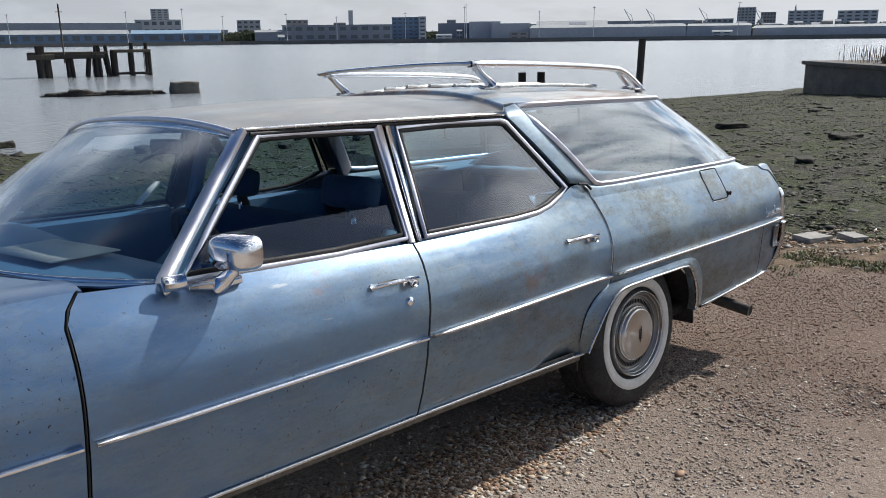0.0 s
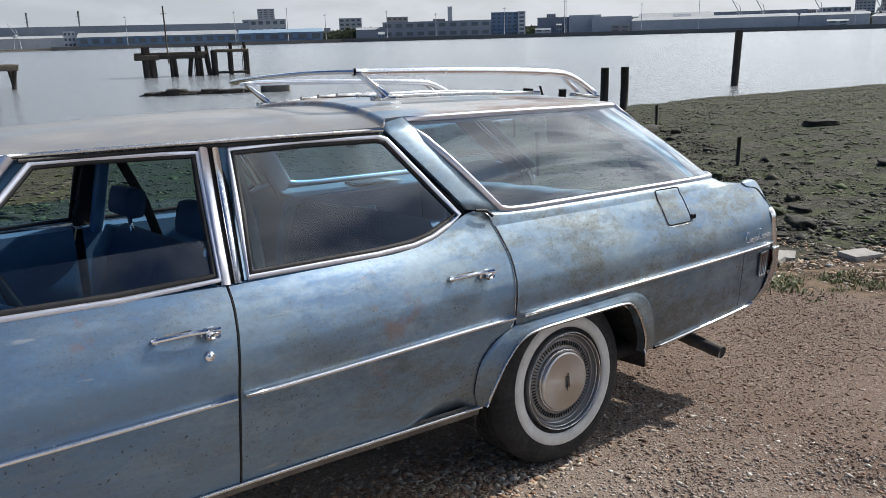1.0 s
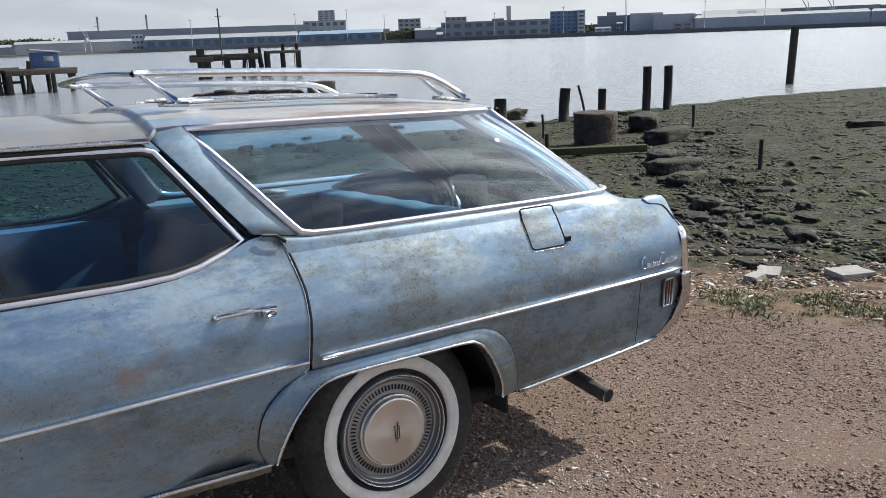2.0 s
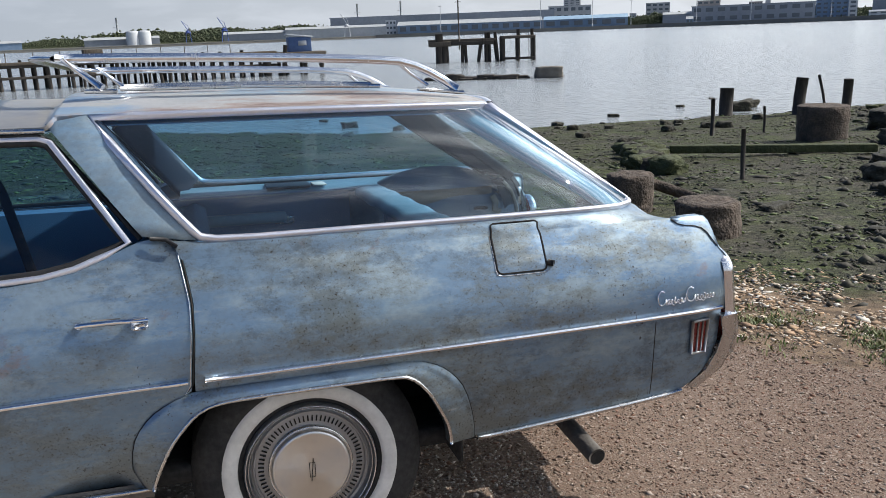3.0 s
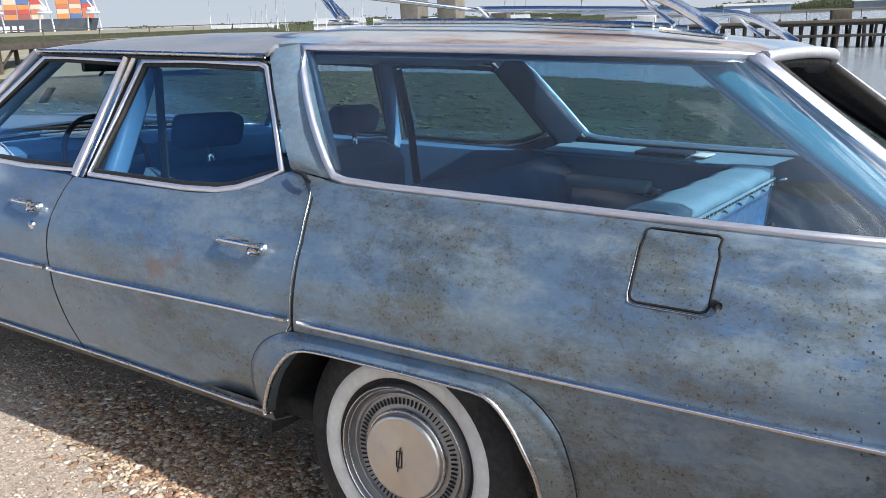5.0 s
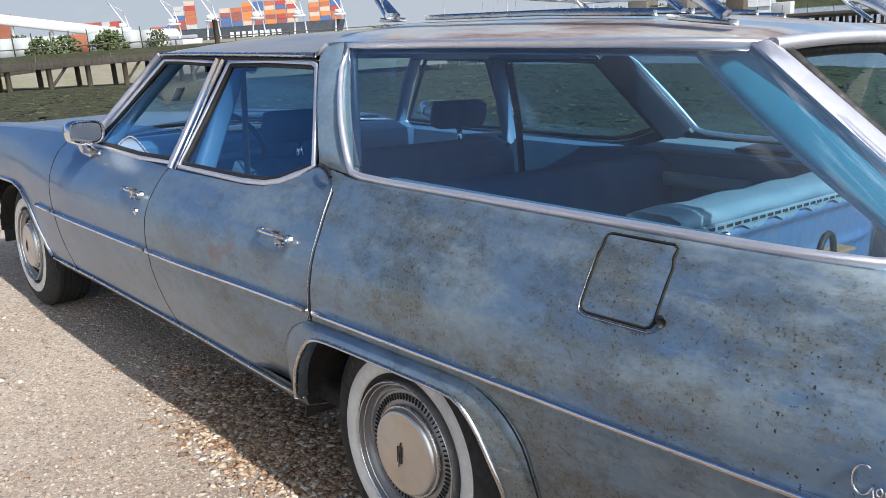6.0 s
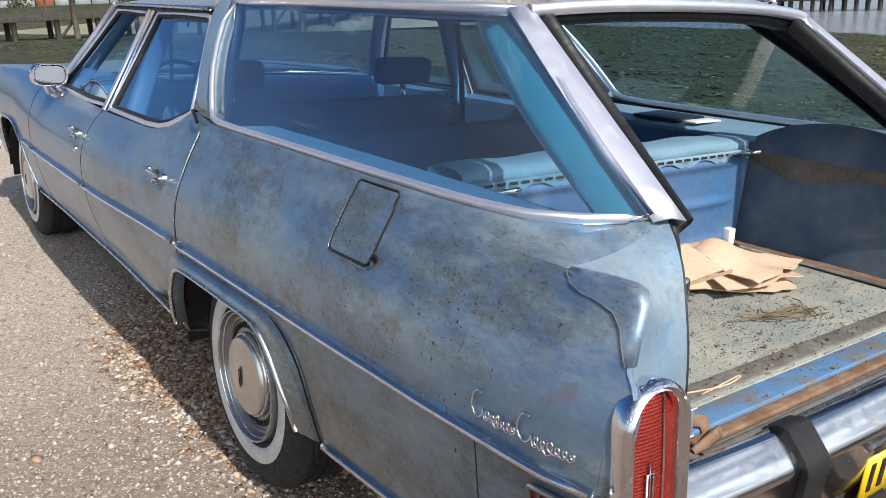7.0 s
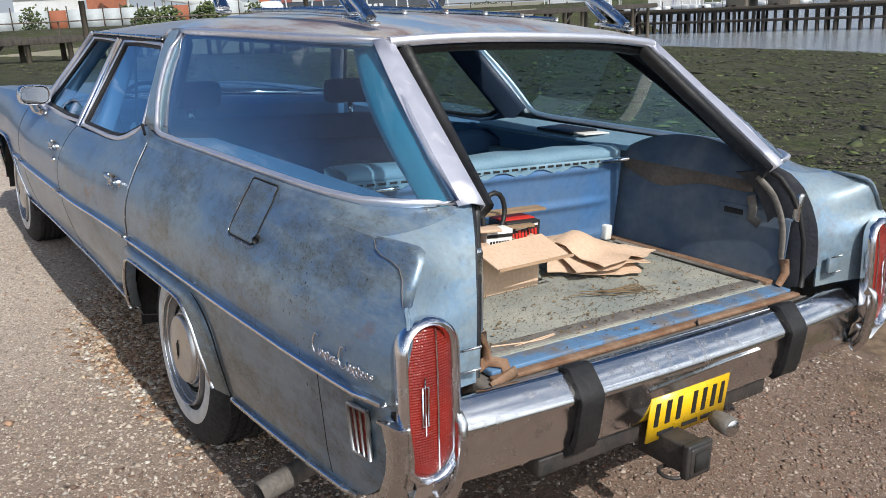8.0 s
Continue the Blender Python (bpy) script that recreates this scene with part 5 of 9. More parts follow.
rack = new("roof_rack")
rack.parent = car
rack["label"] = "chrome roof rack"
for y in (-0.50, 0.50):
    part("rail", sweep(rail(y), 0.034, 0.028, (0, 0, 1), power=3.5), CHROME, rack)
    part("leg", sweep([(-0.60, y, 1.545), (-0.56, y, 1.51), (-0.50, y * 1.01, 1.462)], 0.042, 0.016, (0.6, 0, 1), power=3.5, scale=[1.0, 1.05, 1.35]), CHROME, rack)
    part("leg", sweep([(0.40, y, 1.516), (0.44, y, 1.48), (0.50, y * 0.995, 1.440)], 0.03, 0.012, (0.6, 0, 1), power=3), CHROME, rack)
    part("foot", sweep([(-0.55, y, 1.452), (-0.46, y, 1.450)], 0.035, 0.014, (0, 0, 1), power=3), CHROME_OLD, rack)
    part("foot", sweep([(0.47, y, 1.428), (0.62, y, 1.412)], 0.04, 0.014, (0, 0, 1), power=3), CHROME_OLD, rack)
part("crossbar", sweep(smooth_path([(-0.62, -0.50, 1.548), (-0.68, -0.44, 1.552), (-0.71, -0.2, 1.556), (-0.71, 0.2, 1.556), (-0.68, 0.44, 1.552), (-0.62, 0.50, 1.548)], 20), 0.045, 0.016, (0, 0, 1), power=3), CHROME, rack, "front wind bar of the rack")
for y in (-0.40, -0.24, -0.08, 0.08, 0.24, 0.40):
    part("skid_strip", sweep([(x, y, roof_pt(x, 0.5).z - 0.012 * (abs(y) / 0.4) ** 2 * 1.2 + 0.010) for x in np.linspace(-0.46, 0.36, 8)], 0.022, 0.016, (0, 0, 1), power=3), CHROME_OLD, rack)

# rear bumper
def bump_x(y):
    return 1.415 - 0.035 * (abs(y) / 0.8) ** 2.5


prof = [(-0.085, 0.628), (-0.066, 0.650), (-0.048, 0.652), (-0.040, 0.649), (-0.006, 0.612), (0.001, 0.600), (0.002, 0.592), (-0.002, 0.586), (-0.008, 0.53), (-0.018, 0.478), (-0.026, 0.464), (-0.045, 0.452), (-0.075, 0.458)]
rows = [[Vector((bump_x(y) + a, y, z)) for a, z in prof] for y in np.linspace(-0.785, 0.785, 40)]
bumper = part("rear_bumper", grid(rows), BUMPER, car, "pitted chrome rear bumper with black pads", thick=0.004, auto=50)
for s in (1, -1):
    # end cap that wraps the corner, cut away in front along the body's slant
    fore = [(1.355, 0.665), (1.368, 0.60), (1.352, 0.54), (1.318, 0.48), (1.245, 0.425)]
    aft = [(1.425, 0.665), (1.430, 0.60), (1.418, 0.54), (1.390, 0.48), (1.300, 0.418)]
    rows = []
    for (fx, fz), (ax, az) in zip(fore, aft):
        y = half_width(1.33, max(fz, 0.45)) + 0.008
        rows.append([Vector((fx, -s * y, fz)), Vector((lerp(fx, ax, 0.5), -s * (y + 0.004), lerp(fz, az, 0.5))), Vector((ax - 0.012, -s * (y - 0.004), az)), Vector((ax, -s * (y - 0.022), az)), Vector((ax + 0.004, -s * (0.902 if az > 0.5 else 0.87), az - 0.004)), Vector((ax - 0.03, -s * 0.895 if az > 0.5 else -s * 0.80, az - 0.01))])
    part("bumper_end", grid(rows, flip=(s == -1)), CHROME_OLD, bumper, thick=0.004)
    part("bumper_end_top", grid([[Vector((1.355, -s * 0.905, 0.668)), Vector((1.355, -s * 0.93, 0.664))], [Vector((1.40, -s * 0.900, 0.671)), Vector((1.40, -s * 0.925, 0.667))], [Vector((1.425, -s * 0.895, 0.668)), Vector((1.422, -s * 0.912, 0.662))]]), CHROME, bumper, thick=0.006)
    part("bumper_horn", sweep(smooth_path([(1.408, -s * 0.774, 0.655), (1.428, -s * 0.776, 0.638), (1.427, -s * 0.778, 0.56), (1.412, -s * 0.782, 0.49), (1.385, -s * 0.79, 0.455)], 12), 0.022, 0.030, (1, 0, 0), power=3), BUMPER, bumper, "upright chrome edge beside the lamp")
    # valance below the lamp
    part("lamp_valance", grid([[Vector((x, -s * y, z)) for x, z in ((1.385, 0.540), (1.405, 0.522), (1.385, 0.475), (1.33, 0.445))] for y in (0.78, 0.80, 0.83, 0.85, 0.87)]), CHROME, bumper, thick=0.006)
for y in (-0.40, 0.41):
    pad = [(-0.075, 0.655), (-0.052, 0.664), (-0.036, 0.662), (0.006, 0.618), (0.016, 0.600), (0.015, 0.585), (0.006, 0.50), (-0.004, 0.466), (-0.03, 0.446), (-0.06, 0.452)]
    rows = [[Vector((bump_x(y) + a * k - 0.004 * (1 - k), y + dy, z)) for a, z in pad] for dy, k in ((-0.036, 0.94), (-0.033, 1.0), (0.0, 1.02), (0.033, 1.0), (0.036, 0.94))]
    part("bumper_pad", grid(rows), BLACK, bumper, "black rubber bumper pad", thick=0.018)
# recess edge and number plate with plain bars
part("plate_recess", sweep([(1.408, -0.20, 0.565), (1.410, 0.12, 0.578), (1.408, 0.24, 0.578)], 0.012, 0.016, (1, 0, 0)), CHROME_OLD, bumper)
plate_m = Matrix.Translation((1.402, -0.028, 0.474)) @ Matrix.Rotation(radians(4), 4, "Y") @ Matrix.Rotation(radians(0), 4, "X")
plate = part("number_plate", box(0, 0, 0, 0.004, 0.305, 0.125, plate_m, 0.0), YELLOW, bumper, "yellow rear number plate")
plate.location = (0, 0, 0)
for y0, w in ((-0.125, 0.028), (-0.083, 0.032), (-0.042, 0.030), (0.018, 0.028), (0.056, 0.028), (0.094, 0.028), (0.128, 0.024)):
    part("plate_bar", sweep([plate_m @ Vector((0.0032, y0, -0.020)), plate_m @ Vector((0.0032, y0, 0.044))], w * 0.55, 0.003, (1, 0, 0), power=6, n=8), BLACK_INK, plate, smooth=False)
for y0 in (-0.115, -0.02, 0.055):
    part("plate_bar", sweep([plate_m @ Vector((0.0032, y0, -0.044)), plate_m @ Vector((0.0032, y0 + 0.06, -0.044))], 0.003, 0.011, (0, 0, 1), power=6), BLACK_INK, plate, smooth=False)

# tow bar
tow = new("tow_bar")
tow.parent = car
tow["label"] = "black iron tow bar with receiver and ball"
part("cross_tube", box(1.345, -0.08, 0.432, 0.055, 0.86, 0.046, bevel=0.006), IRON, tow)
rc = box(1.42, -0.095, 0.39, 0.17, 0.075, 0.075, bevel=0.006)
part("receiver", rc, IRON, tow)
part("receiver_mouth", box(1.5065, -0.095, 0.39, 0.004, 0.05, 0.05), GAP, tow)
part("collar", box(1.49, -0.095, 0.39, 0.022, 0.092, 0.092, bevel=0.006), IRON, tow)
part("safety_loop", sweep([(1.45 + 0.032 * math.cos(a), -0.135 + 0.03 * math.sin(a), 0.345) for a in np.linspace(0, 2 * math.pi, 13)[:-1]], 0.010, 0.010, (0, 0, 1), closed=True), IRON, tow)
part("lamp_socket", moved(lathe([(0.0, -0.04), (0.024, -0.04), (0.027, -0.02), (0.024, 0.015), (0.018, 0.03), (0.0, 0.032)], 20), Matrix.Translation((1.46, 0.035, 0.440)) @ Matrix.Rotation(radians(80), 4, "Z")), GRIME, tow, "small round reversing lamp")
part("lamp_glass", moved(lathe([(0.0, -0.047), (0.014, -0.046), (0.022, -0.041)], 20), Matrix.Translation((1.46, 0.035, 0.440)) @ Matrix.Rotation(radians(80), 4, "Z")), CHROME_OLD, tow)

# exhaust
part("exhaust_pipe", sweep([(0.82, -0.40, 0.37), (0.84, -0.58, 0.35), (0.855, -0.76, 0.322), (0.875, -0.985, 0.275)], 0.058, 0.058, (0, 0, 1), n=16), GRIME, car, "grimy steel exhaust tailpipe")
part("pipe_mouth", moved(lathe([(0.0, -0.001), (0.025, -0.001)], 16), Matrix.Translation((0.8752, -0.9865, 0.2745)) @ Matrix.Rotation(radians(5), 4, "Z") @ Matrix.Rotation(radians(11), 4, "X")), GAP, car)

# ---- load bay ----
part("load_floor", box(0.86, 0, 0.648, 0.72, 1.16, 0.02, bevel=0.004), LOAD_FLOOR, car, "worn pale green load floor")
part("floor_edge", box(1.18, 0, 0.657, 0.05, 1.14, 0.010, bevel=0.003), GRIME, car)
part("sill_plate", box(1.24, 0, 0.648, 0.075, 1.16, 0.016, bevel=0.004), SILL, car, "scuffed blue painted tail sill")
part("sill_rust", box(1.290, 0, 0.642, 0.026, 1.18, 0.012, bevel=0.004), RUST, car, "rusted edge of the tail sill")
part("sill_channel", sweep([(1.318, -0.60, 0.636), (1.318, 0.60, 0.636)], 0.018, 0.014), GRIME, car)
part("sill_channel", box(1.345, 0, 0.618, 0.05, 1.22, 0.02, bevel=0.004), GRIME, car)
part("sill_lip", sweep([(1.338, -0.46, 0.640), (1.338, 0.60, 0.640)], 0.007, 0.020, power=4), CHROME_OLD, car, "bright strip along the outer sill")
part("sill_tab", sweep([(1.30, 0.10, 0.646), (1.306, 0.10, 0.656), (1.304, 0.106, 0.640)], 0.010, 0.006), BLACK, car)
part("corner_bracket", joined(sweep([(1.235, -0.605, 0.645), (1.25, -0.575, 0.672), (1.275, -0.545, 0.668), (1.285, -0.535, 0.628)], 0.028, 0.006, (1, 0, 0.3), power=4), sweep([(1.30, -0.60, 0.63), (1.30, -0.53, 0.655)], 0.03, 0.014, (1, 0, 0))), RUST, car, "bent rusty bracket at the sill's corner")
for s in (1, -1):
    part("side_kick_strip", box(0.86, -s * 0.556, 0.664, 0.72, 0.036, 0.014, bevel=0.003), RUST, car)
    part("hinge_stub", sweep([(1.24, -s * 0.57, 0.66), (1.25, -s * 0.58, 0.70), (1.24, -s * 0.585, 0.74)], 0.03, 0.02), RUST, car)
    part("striker", box(1.245, -s * 0.616, 0.90, 0.03, 0.03, 0.09, bevel=0.010), CHROME_OLD, car)
    part("guide_track", sweep(smooth_path([(1.14, -s * 0.545, 0.985), (1.19, -s * 0.565, 0.93), (1.222, -s * 0.58, 0.84), (1.23, -s * 0.585, 0.72)], 12), 0.02, 0.012, (0, 1, 0), power=3), GRIME, car)
    part("bump_stop", box(0.56, -s * 0.52, 0.69, 0.03, 0.03, 0.055, bevel=0.006), WHITE_RUBBER, car)
    part("pull_strap", sweep([(1.12, -s * 0.605, 0.93), (1.13, -s * 0.60, 0.88), (1.16, -s * 0.60, 0.85)], 0.04, 0.008, (0, 1, 0)), GRIME, car)
    step = part("tail_recess", box(1.334, -s * 0.695, 0.732, 0.014, 0.06, 0.05, bevel=0.005), PAINT_CHALK_LIT, car)
    for z in (0.707, 0.757):
        part("recess_edge", sweep([(1.341, -s * 0.665, z), (1.341, -s * 0.725, z)], 0.006, 0.006), CHROME_OLD, step)
for s in (1, -1):
    rows = []
    for x in np.linspace(0.56, 1.10, 16):
        t = (x - 0.56) / 0.54
        dz = 0.055 + 0.02 * math.sin(t * 7)
        rows.append([Vector((x, -s * 0.594, 0.962)), Vector((x, -s * 0.585, 0.945)), Vector((x, -s * 0.589, 0.962 - dz * (0.4 + 0.6 * math.sin(math.pi * t)))), Vector((x, -s * 0.592, 0.958 - dz * (0.5 + 0.6 * math.sin(math.pi * t))))])
    if s == -1:
        part("pad_flap", grid(rows), TORN, car, "torn brown backing hanging below the pad", thick=0.003)
    part("latch_plate", box(1.06, -s * 0.592, 0.855, 0.16, 0.008, 0.045, bevel=0.004), PANEL_BLUE, car)
    part("latch_slot", box(1.04, -s * 0.587, 0.855, 0.07, 0.004, 0.018, bevel=0.002), GAP, car)
    part("torn_strap", sweep([(1.10, -s * 0.583, 0.915), (1.115, -s * 0.578, 0.88), (1.11, -s * 0.583, 0.845), (1.14, -s * 0.585, 0.83)], 0.035, 0.006, (0, 1, 0)), GRIME, car)
    part("floor_trim", sweep([(0.60, -s * 0.53, 0.664), (1.0, -s * 0.528, 0.666), (1.2, -s * 0.53, 0.664)], 0.02, 0.01, (0, 0, 1)), GRIME, car)
part("floor_wire", sweep(smooth_path([(1.17, -0.50, 0.663), (1.20, -0.38, 0.664), (1.185, -0.30, 0.663), (1.20, -0.45, 0.664)], 14), 0.004, 0.004, n=6), CARD, car)
part("load_bay_step", box(1.26, 0, 0.60, 0.16, 1.24, 0.07, bevel=0.01), GRIME, car)

# third seat: ribbed steel back panel with a padded roll
third = new("third_seat")
third.parent = car
third["label"] = "third-row seat with blue ribbed steel back"
rows = []
for z in np.linspace(0.655, 0.965, 40):
    k = (z - 0.655) / 0.31
    rib = 0.012 * max(0, math.sin(k * math.pi * 5.0)) ** 4
    rows.append([Vector((0.545 + 0.02 * k + rib * min(1, max(0, (0.52 - abs(y)) / 0.06)), y, z)) for y in np.linspace(-0.57, 0.57, 25)])
part("back_panel", grid(rows), STEEL_BLUE, third, "ribbed blue steel seat back", thick=0.006)
part("back_pad", sweep([(0.492, y, 0.976 + 0.003 * math.sin(y * 23)) for y in np.linspace(-0.56, 0.56, 40)], 0.15, 0.055, (0, 0, 1), power=3.2), VINYL_LIGHT, third, "pale blue vinyl roll on top of the seat back")
part("hinge_strip", sweep([(0.570, -0.55, 0.960), (0.570, 0.55, 0.960)], 0.010, 0.020, (0, 0, 1), power=4), VINYL_LIGHT, third)
tagged(part("strip_slots", joined(*[sweep([(0.5745, y, 0.960), (0.5745, y + 0.026, 0.960)], 0.004, 0.008, (0, 0, 1), power=4, n=6) for y in np.linspace(-0.54, 0.51, 28)]), GAP, third), kind="stuff")
rows = [[Vector((0.572 + 0.006 * math.sin(y * 38) ** 2, y, 0.955 - 0.018 * math.sin(y * 19) ** 2 * k)) for k in (0, 0.5, 1.2)] for y in np.linspace(-0.55, 0.55, 60)]
part("torn_cover", grid(rows), VINYL_LIGHT, third, thick=0.003)
part("latch", sweep([(0.585, 0.44, 0.958), (0.60, 0.56, 0.965)], 0.02, 0.014), CHROME, third)
part("latch", sweep([(0.585, -0.40, 0.945), (0.592, -0.52, 0.947)], 0.02, 0.014), CHROME, third)
part("cushion", box(0.30, 0, 0.66, 0.40, 1.10, 0.12, bevel=0.03), VINYL, third)
part("foot_well", box(-0.05, 0, 0.50, 0.55, 1.06, 0.04), CLOTH, car)
part("floor_pan", box(-1.43, 0, 0.42, 1.84, 1.60, 0.04), CLOTH, car)
part("shelf_tray", box(0.13, 0.70, 1.012, 0.20, 0.15, 0.012, Matrix.Rotation(radians(2), 4, "X"), 0.003), SMOKE, car, "black tray set into the side shelf")
part("shelf_paper", box(0.275, 0.70, 1.012, 0.06, 0.14, 0.006, bevel=0.002), WHITE_RUBBER, car, "pale card on the side shelf")
part("ash_tray", box(0.10, 0.645, 0.86, 0.09, 0.01, 0.035, bevel=0.004), CHROME_OLD, car)
part("armrest", box(-0.10, 0.615, 0.88, 0.42, 0.06, 0.05, bevel=0.02), VINYL_LIGHT, car)

# ---- seats ----
def bench(name, x, label, heads=()):
    st = new(name)
    st.parent = car
    st["label"] = label
    rows = []
    for y in np.linspace(-0.70, 0.70, 29):
        e = 1 - 0.12 * max(0, (abs(y) - 0.58) / 0.12) ** 2
        tuft = 0.008 * abs(math.sin(y * 22))
        rows.append([Vector((x + a + (tuft if a < 0.06 else 0), y, 0.50 + (z - 0.50) * e)) for a, z in ((-0.02, 0.55), (0.0, 0.70), (0.05, 0.88), (0.09, 0.955), (0.13, 0.975), (0.175, 0.95), (0.185, 0.86), (0.17, 0.60))])
    part("seat_back", grid(rows), CLOTH, st, thick=0.02)
    for y in (-0.66, 0.66):
        part("end_bolster", sweep([(x + 0.01, y, 0.62), (x + 0.045, y, 0.84), (x + 0.095, y, 0.93), (x + 0.15, y, 0.90)], 0.10, 0.07, (0, 1, 0), power=2.6), VINYL_LIGHT, st)
    part("seat_cushion", box(x - 0.24, 0, 0.56, 0.52, 1.42, 0.16, bevel=0.05), VINYL, st)
    part("back_cover", box(x + 0.178, 0, 0.78, 0.012, 1.2, 0.22, bevel=0.004), CLOTH, st)
    for y in heads:
        h = part("headrest", box(x + 0.10, y, 1.085, 0.09, 0.29, 0.125, Matrix.Rotation(radians(12), 4, "Y"), 0.04), CLOTH, st, "dark blue padded headrest")
        part("headrest_post", sweep([(x + 0.11, y, 0.95), (x + 0.10, y, 1.04)], 0.03, 0.016, (1, 0, 0)), CHROME_OLD, h)
    return st


bench("front_seat", -1.30, "dark blue front bench seat with headrests", (-0.42, 0.42))
bench("rear_seat", -0.42, "dark blue rear bench seat")
part("belt", sweep([(-1.16, 0.70, 1.30), (-1.06, 0.66, 1.05), (-0.98, 0.62, 0.72)], 0.045, 0.004, (0, 1, 0)), BLACK, car, "black seat belt")
part("belt", sweep([(-1.16, -0.66, 1.30), (-1.13, -0.68, 1.05), (-1.10, -0.70, 0.72)], 0.045, 0.004, (0, 1, 0)), BLACK, car)
# dashboard, wheel, visor
rows = []
for y in np.linspace(-0.80, 0.80, 21):
    r = abs(y / 0.8)
    rows.append([Vector((-2.42 + 0.22 * r ** 2.4, y, 0.975)), Vector((-2.25 + 0.12 * r ** 2, y, 0.985)), Vector((-2.08 + 0.05 * r, y, 0.98)), Vector((-2.02 + 0.05 * r, y, 0.955)), Vector((-2.03 + 0.05 * r, y, 0.86)), Vector((-2.10, y, 0.70))])
part("dashboard", grid(rows), VINYL, car, "blue padded dashboard", thick=0.01)
part("dash_paper", box(-2.20, -0.18, 0.998, 0.22, 0.42, 0.005, Matrix.Rotation(radians(8), 4, "Z")), WHITE_RUBBER, car, "sheet of paper on the dashboard")
ring = [(-1.79 - 0.17 * math.cos(a) * 0.45, -0.42 + 0.185 * math.sin(a), 0.93 + 0.17 * math.cos(a)) for a in np.linspace(0, 2 * math.pi, 33)[:-1]]
sw = part("steering_wheel", sweep(ring, 0.022, 0.022, (1, 0, 0.4), closed=True), SMOKE, car, "thin-rimmed dark steering wheel")
part("spokes", joined(sweep([(-1.80, -0.60, 0.92), (-1.83, -0.42, 0.905), (-1.80, -0.24, 0.92)], 0.04, 0.02, (1, 0, 0.3)), sweep([(-1.83, -0.42, 0.905), (-2.05, -0.42, 0.84)], 0.06, 0.06)), VINYL, sw)
for y in (-0.36, 0.36):
    part("sun_visor", box(-1.72, y, 1.345, 0.14, 0.42, 0.016, Matrix.Rotation(radians(8), 4, "Y"), 0.006), VINYL, car)
part("tax_disc", box(-2.02, -0.52, 1.18, 0.004, 0.04, 0.09, Matrix.Rotation(radians(48), 4, "Y")), WHITE_INK, car)

# ---- loose things in the load bay ----
def in_car(x, y, z, turn=0):
    return SLOPE @ pose(x, y, z, 0, 0, turn)


carton = empty_thing("cardboard_box", in_car(0.85, -0.19, 0.661, 3), "open brown cardboard box with a folded flap", "box")
for nm, b in (("side", box(0, 0, 0.06, 0.004, 0.25, 0.12)), ("side", box(-0.22, 0, 0.06, 0.004, 0.25, 0.12)), ("side", box(-0.11, -0.123, 0.06, 0.216, 0.004, 0.12)), ("side", box(-0.11, 0.123, 0.06, 0.216, 0.004, 0.12)), ("bottom", box(-0.11, 0, 0.003, 0.216, 0.242, 0.004))):
    part(nm, b, CARD, carton, smooth=False)
fl = part("flap", box(0.0, 0.0, 0.0, 0.115, 0.29, 0.004), CARD, carton, smooth=False)
fl.matrix_local = pose(0.040, 0.015, 0.128, 0, 20, 4)
fl = part("flap", box(0.0, 0.0, 0.0, 0.20, 0.10, 0.004), CARD, carton, smooth=False)
fl.matrix_local = pose(-0.11, 0.165, 0.095, 32, 0, 0)
part("edge_strip", box(0.108, 0.015, 0.112, 0.003, 0.29, 0.008), CARD_IN, carton, smooth=False)

pack = empty_thing("parts_carton", in_car(0.665, -0.015, 0.665, -4), "black and red printed parts carton", "box")
part("carton", box(0, 0, 0.080, 0.10, 0.13, 0.16, bevel=0.002), BLACK_INK, pack)
part("red_top", box(-0.012, 0, 0.1615, 0.07, 0.126, 0.003), RED_INK, pack, smooth=False)
lean = Matrix.Rotation(radians(8), 4, "X")
for k, (w, h) in enumerate(((0.016, 0.034), (0.008, 0.020), (0.010, 0.020), (0.013, 0.034), (0.009, 0.020), (0.008, 0.020), (0.005, 0.026), (0.009, 0.020), (0.010, 0.020))):
    part("print_bar", box(0.0512, -0.050 + 0.0122 * k, 0.112 + 0.0016 * k, 0.002, w * 0.8, h, lean), RED_INK, pack, smooth=False)
for yy, zz, w, h in ((0.012, 0.142, 0.085, 0.006), (0.020, 0.086, 0.04, 0.008), (-0.03, 0.060, 0.05, 0.005), (0.02, 0.060, 0.03, 0.005)):
    part("print_bar", box(0.0512, yy, zz, 0.002, w, h, lean), WHITE_INK, pack, smooth=False)
tag = empty_thing("white_carton", in_car(0.74, -0.15, 0.665, -8), "small white printed carton inside the open box", "box")
part("carton", box(0, 0, 0.08, 0.05, 0.09, 0.16, bevel=0.002), WHITE_INK, tag)
for k in range(7):
    part("print_bar", box(0.0262, -0.030 + 0.010 * k, 0.118, 0.002, 0.006, 0.016), BLACK_INK, tag, smooth=False)
part("print_bar", box(0.0262, 0.0, 0.142, 0.002, 0.088, 0.010), BLACK_INK, tag, smooth=False)
hose = empty_thing("black_hose", in_car(0.70, -0.115, 0.665), "loop of black rubber hose standing in the box", "hose")
part("loop", sweep(smooth_path([(0.02, -0.05, 0.10), (0.0, -0.055, 0.20), (0.0, -0.03, 0.255), (0.0, 0.01, 0.25), (0.0, 0.03, 0.20), (0.02, 0.0, 0.14), (0.03, -0.02, 0.09)], 20), 0.016, 0.016, (1, 0, 0)), BLACK, hose)
random.seed(11)
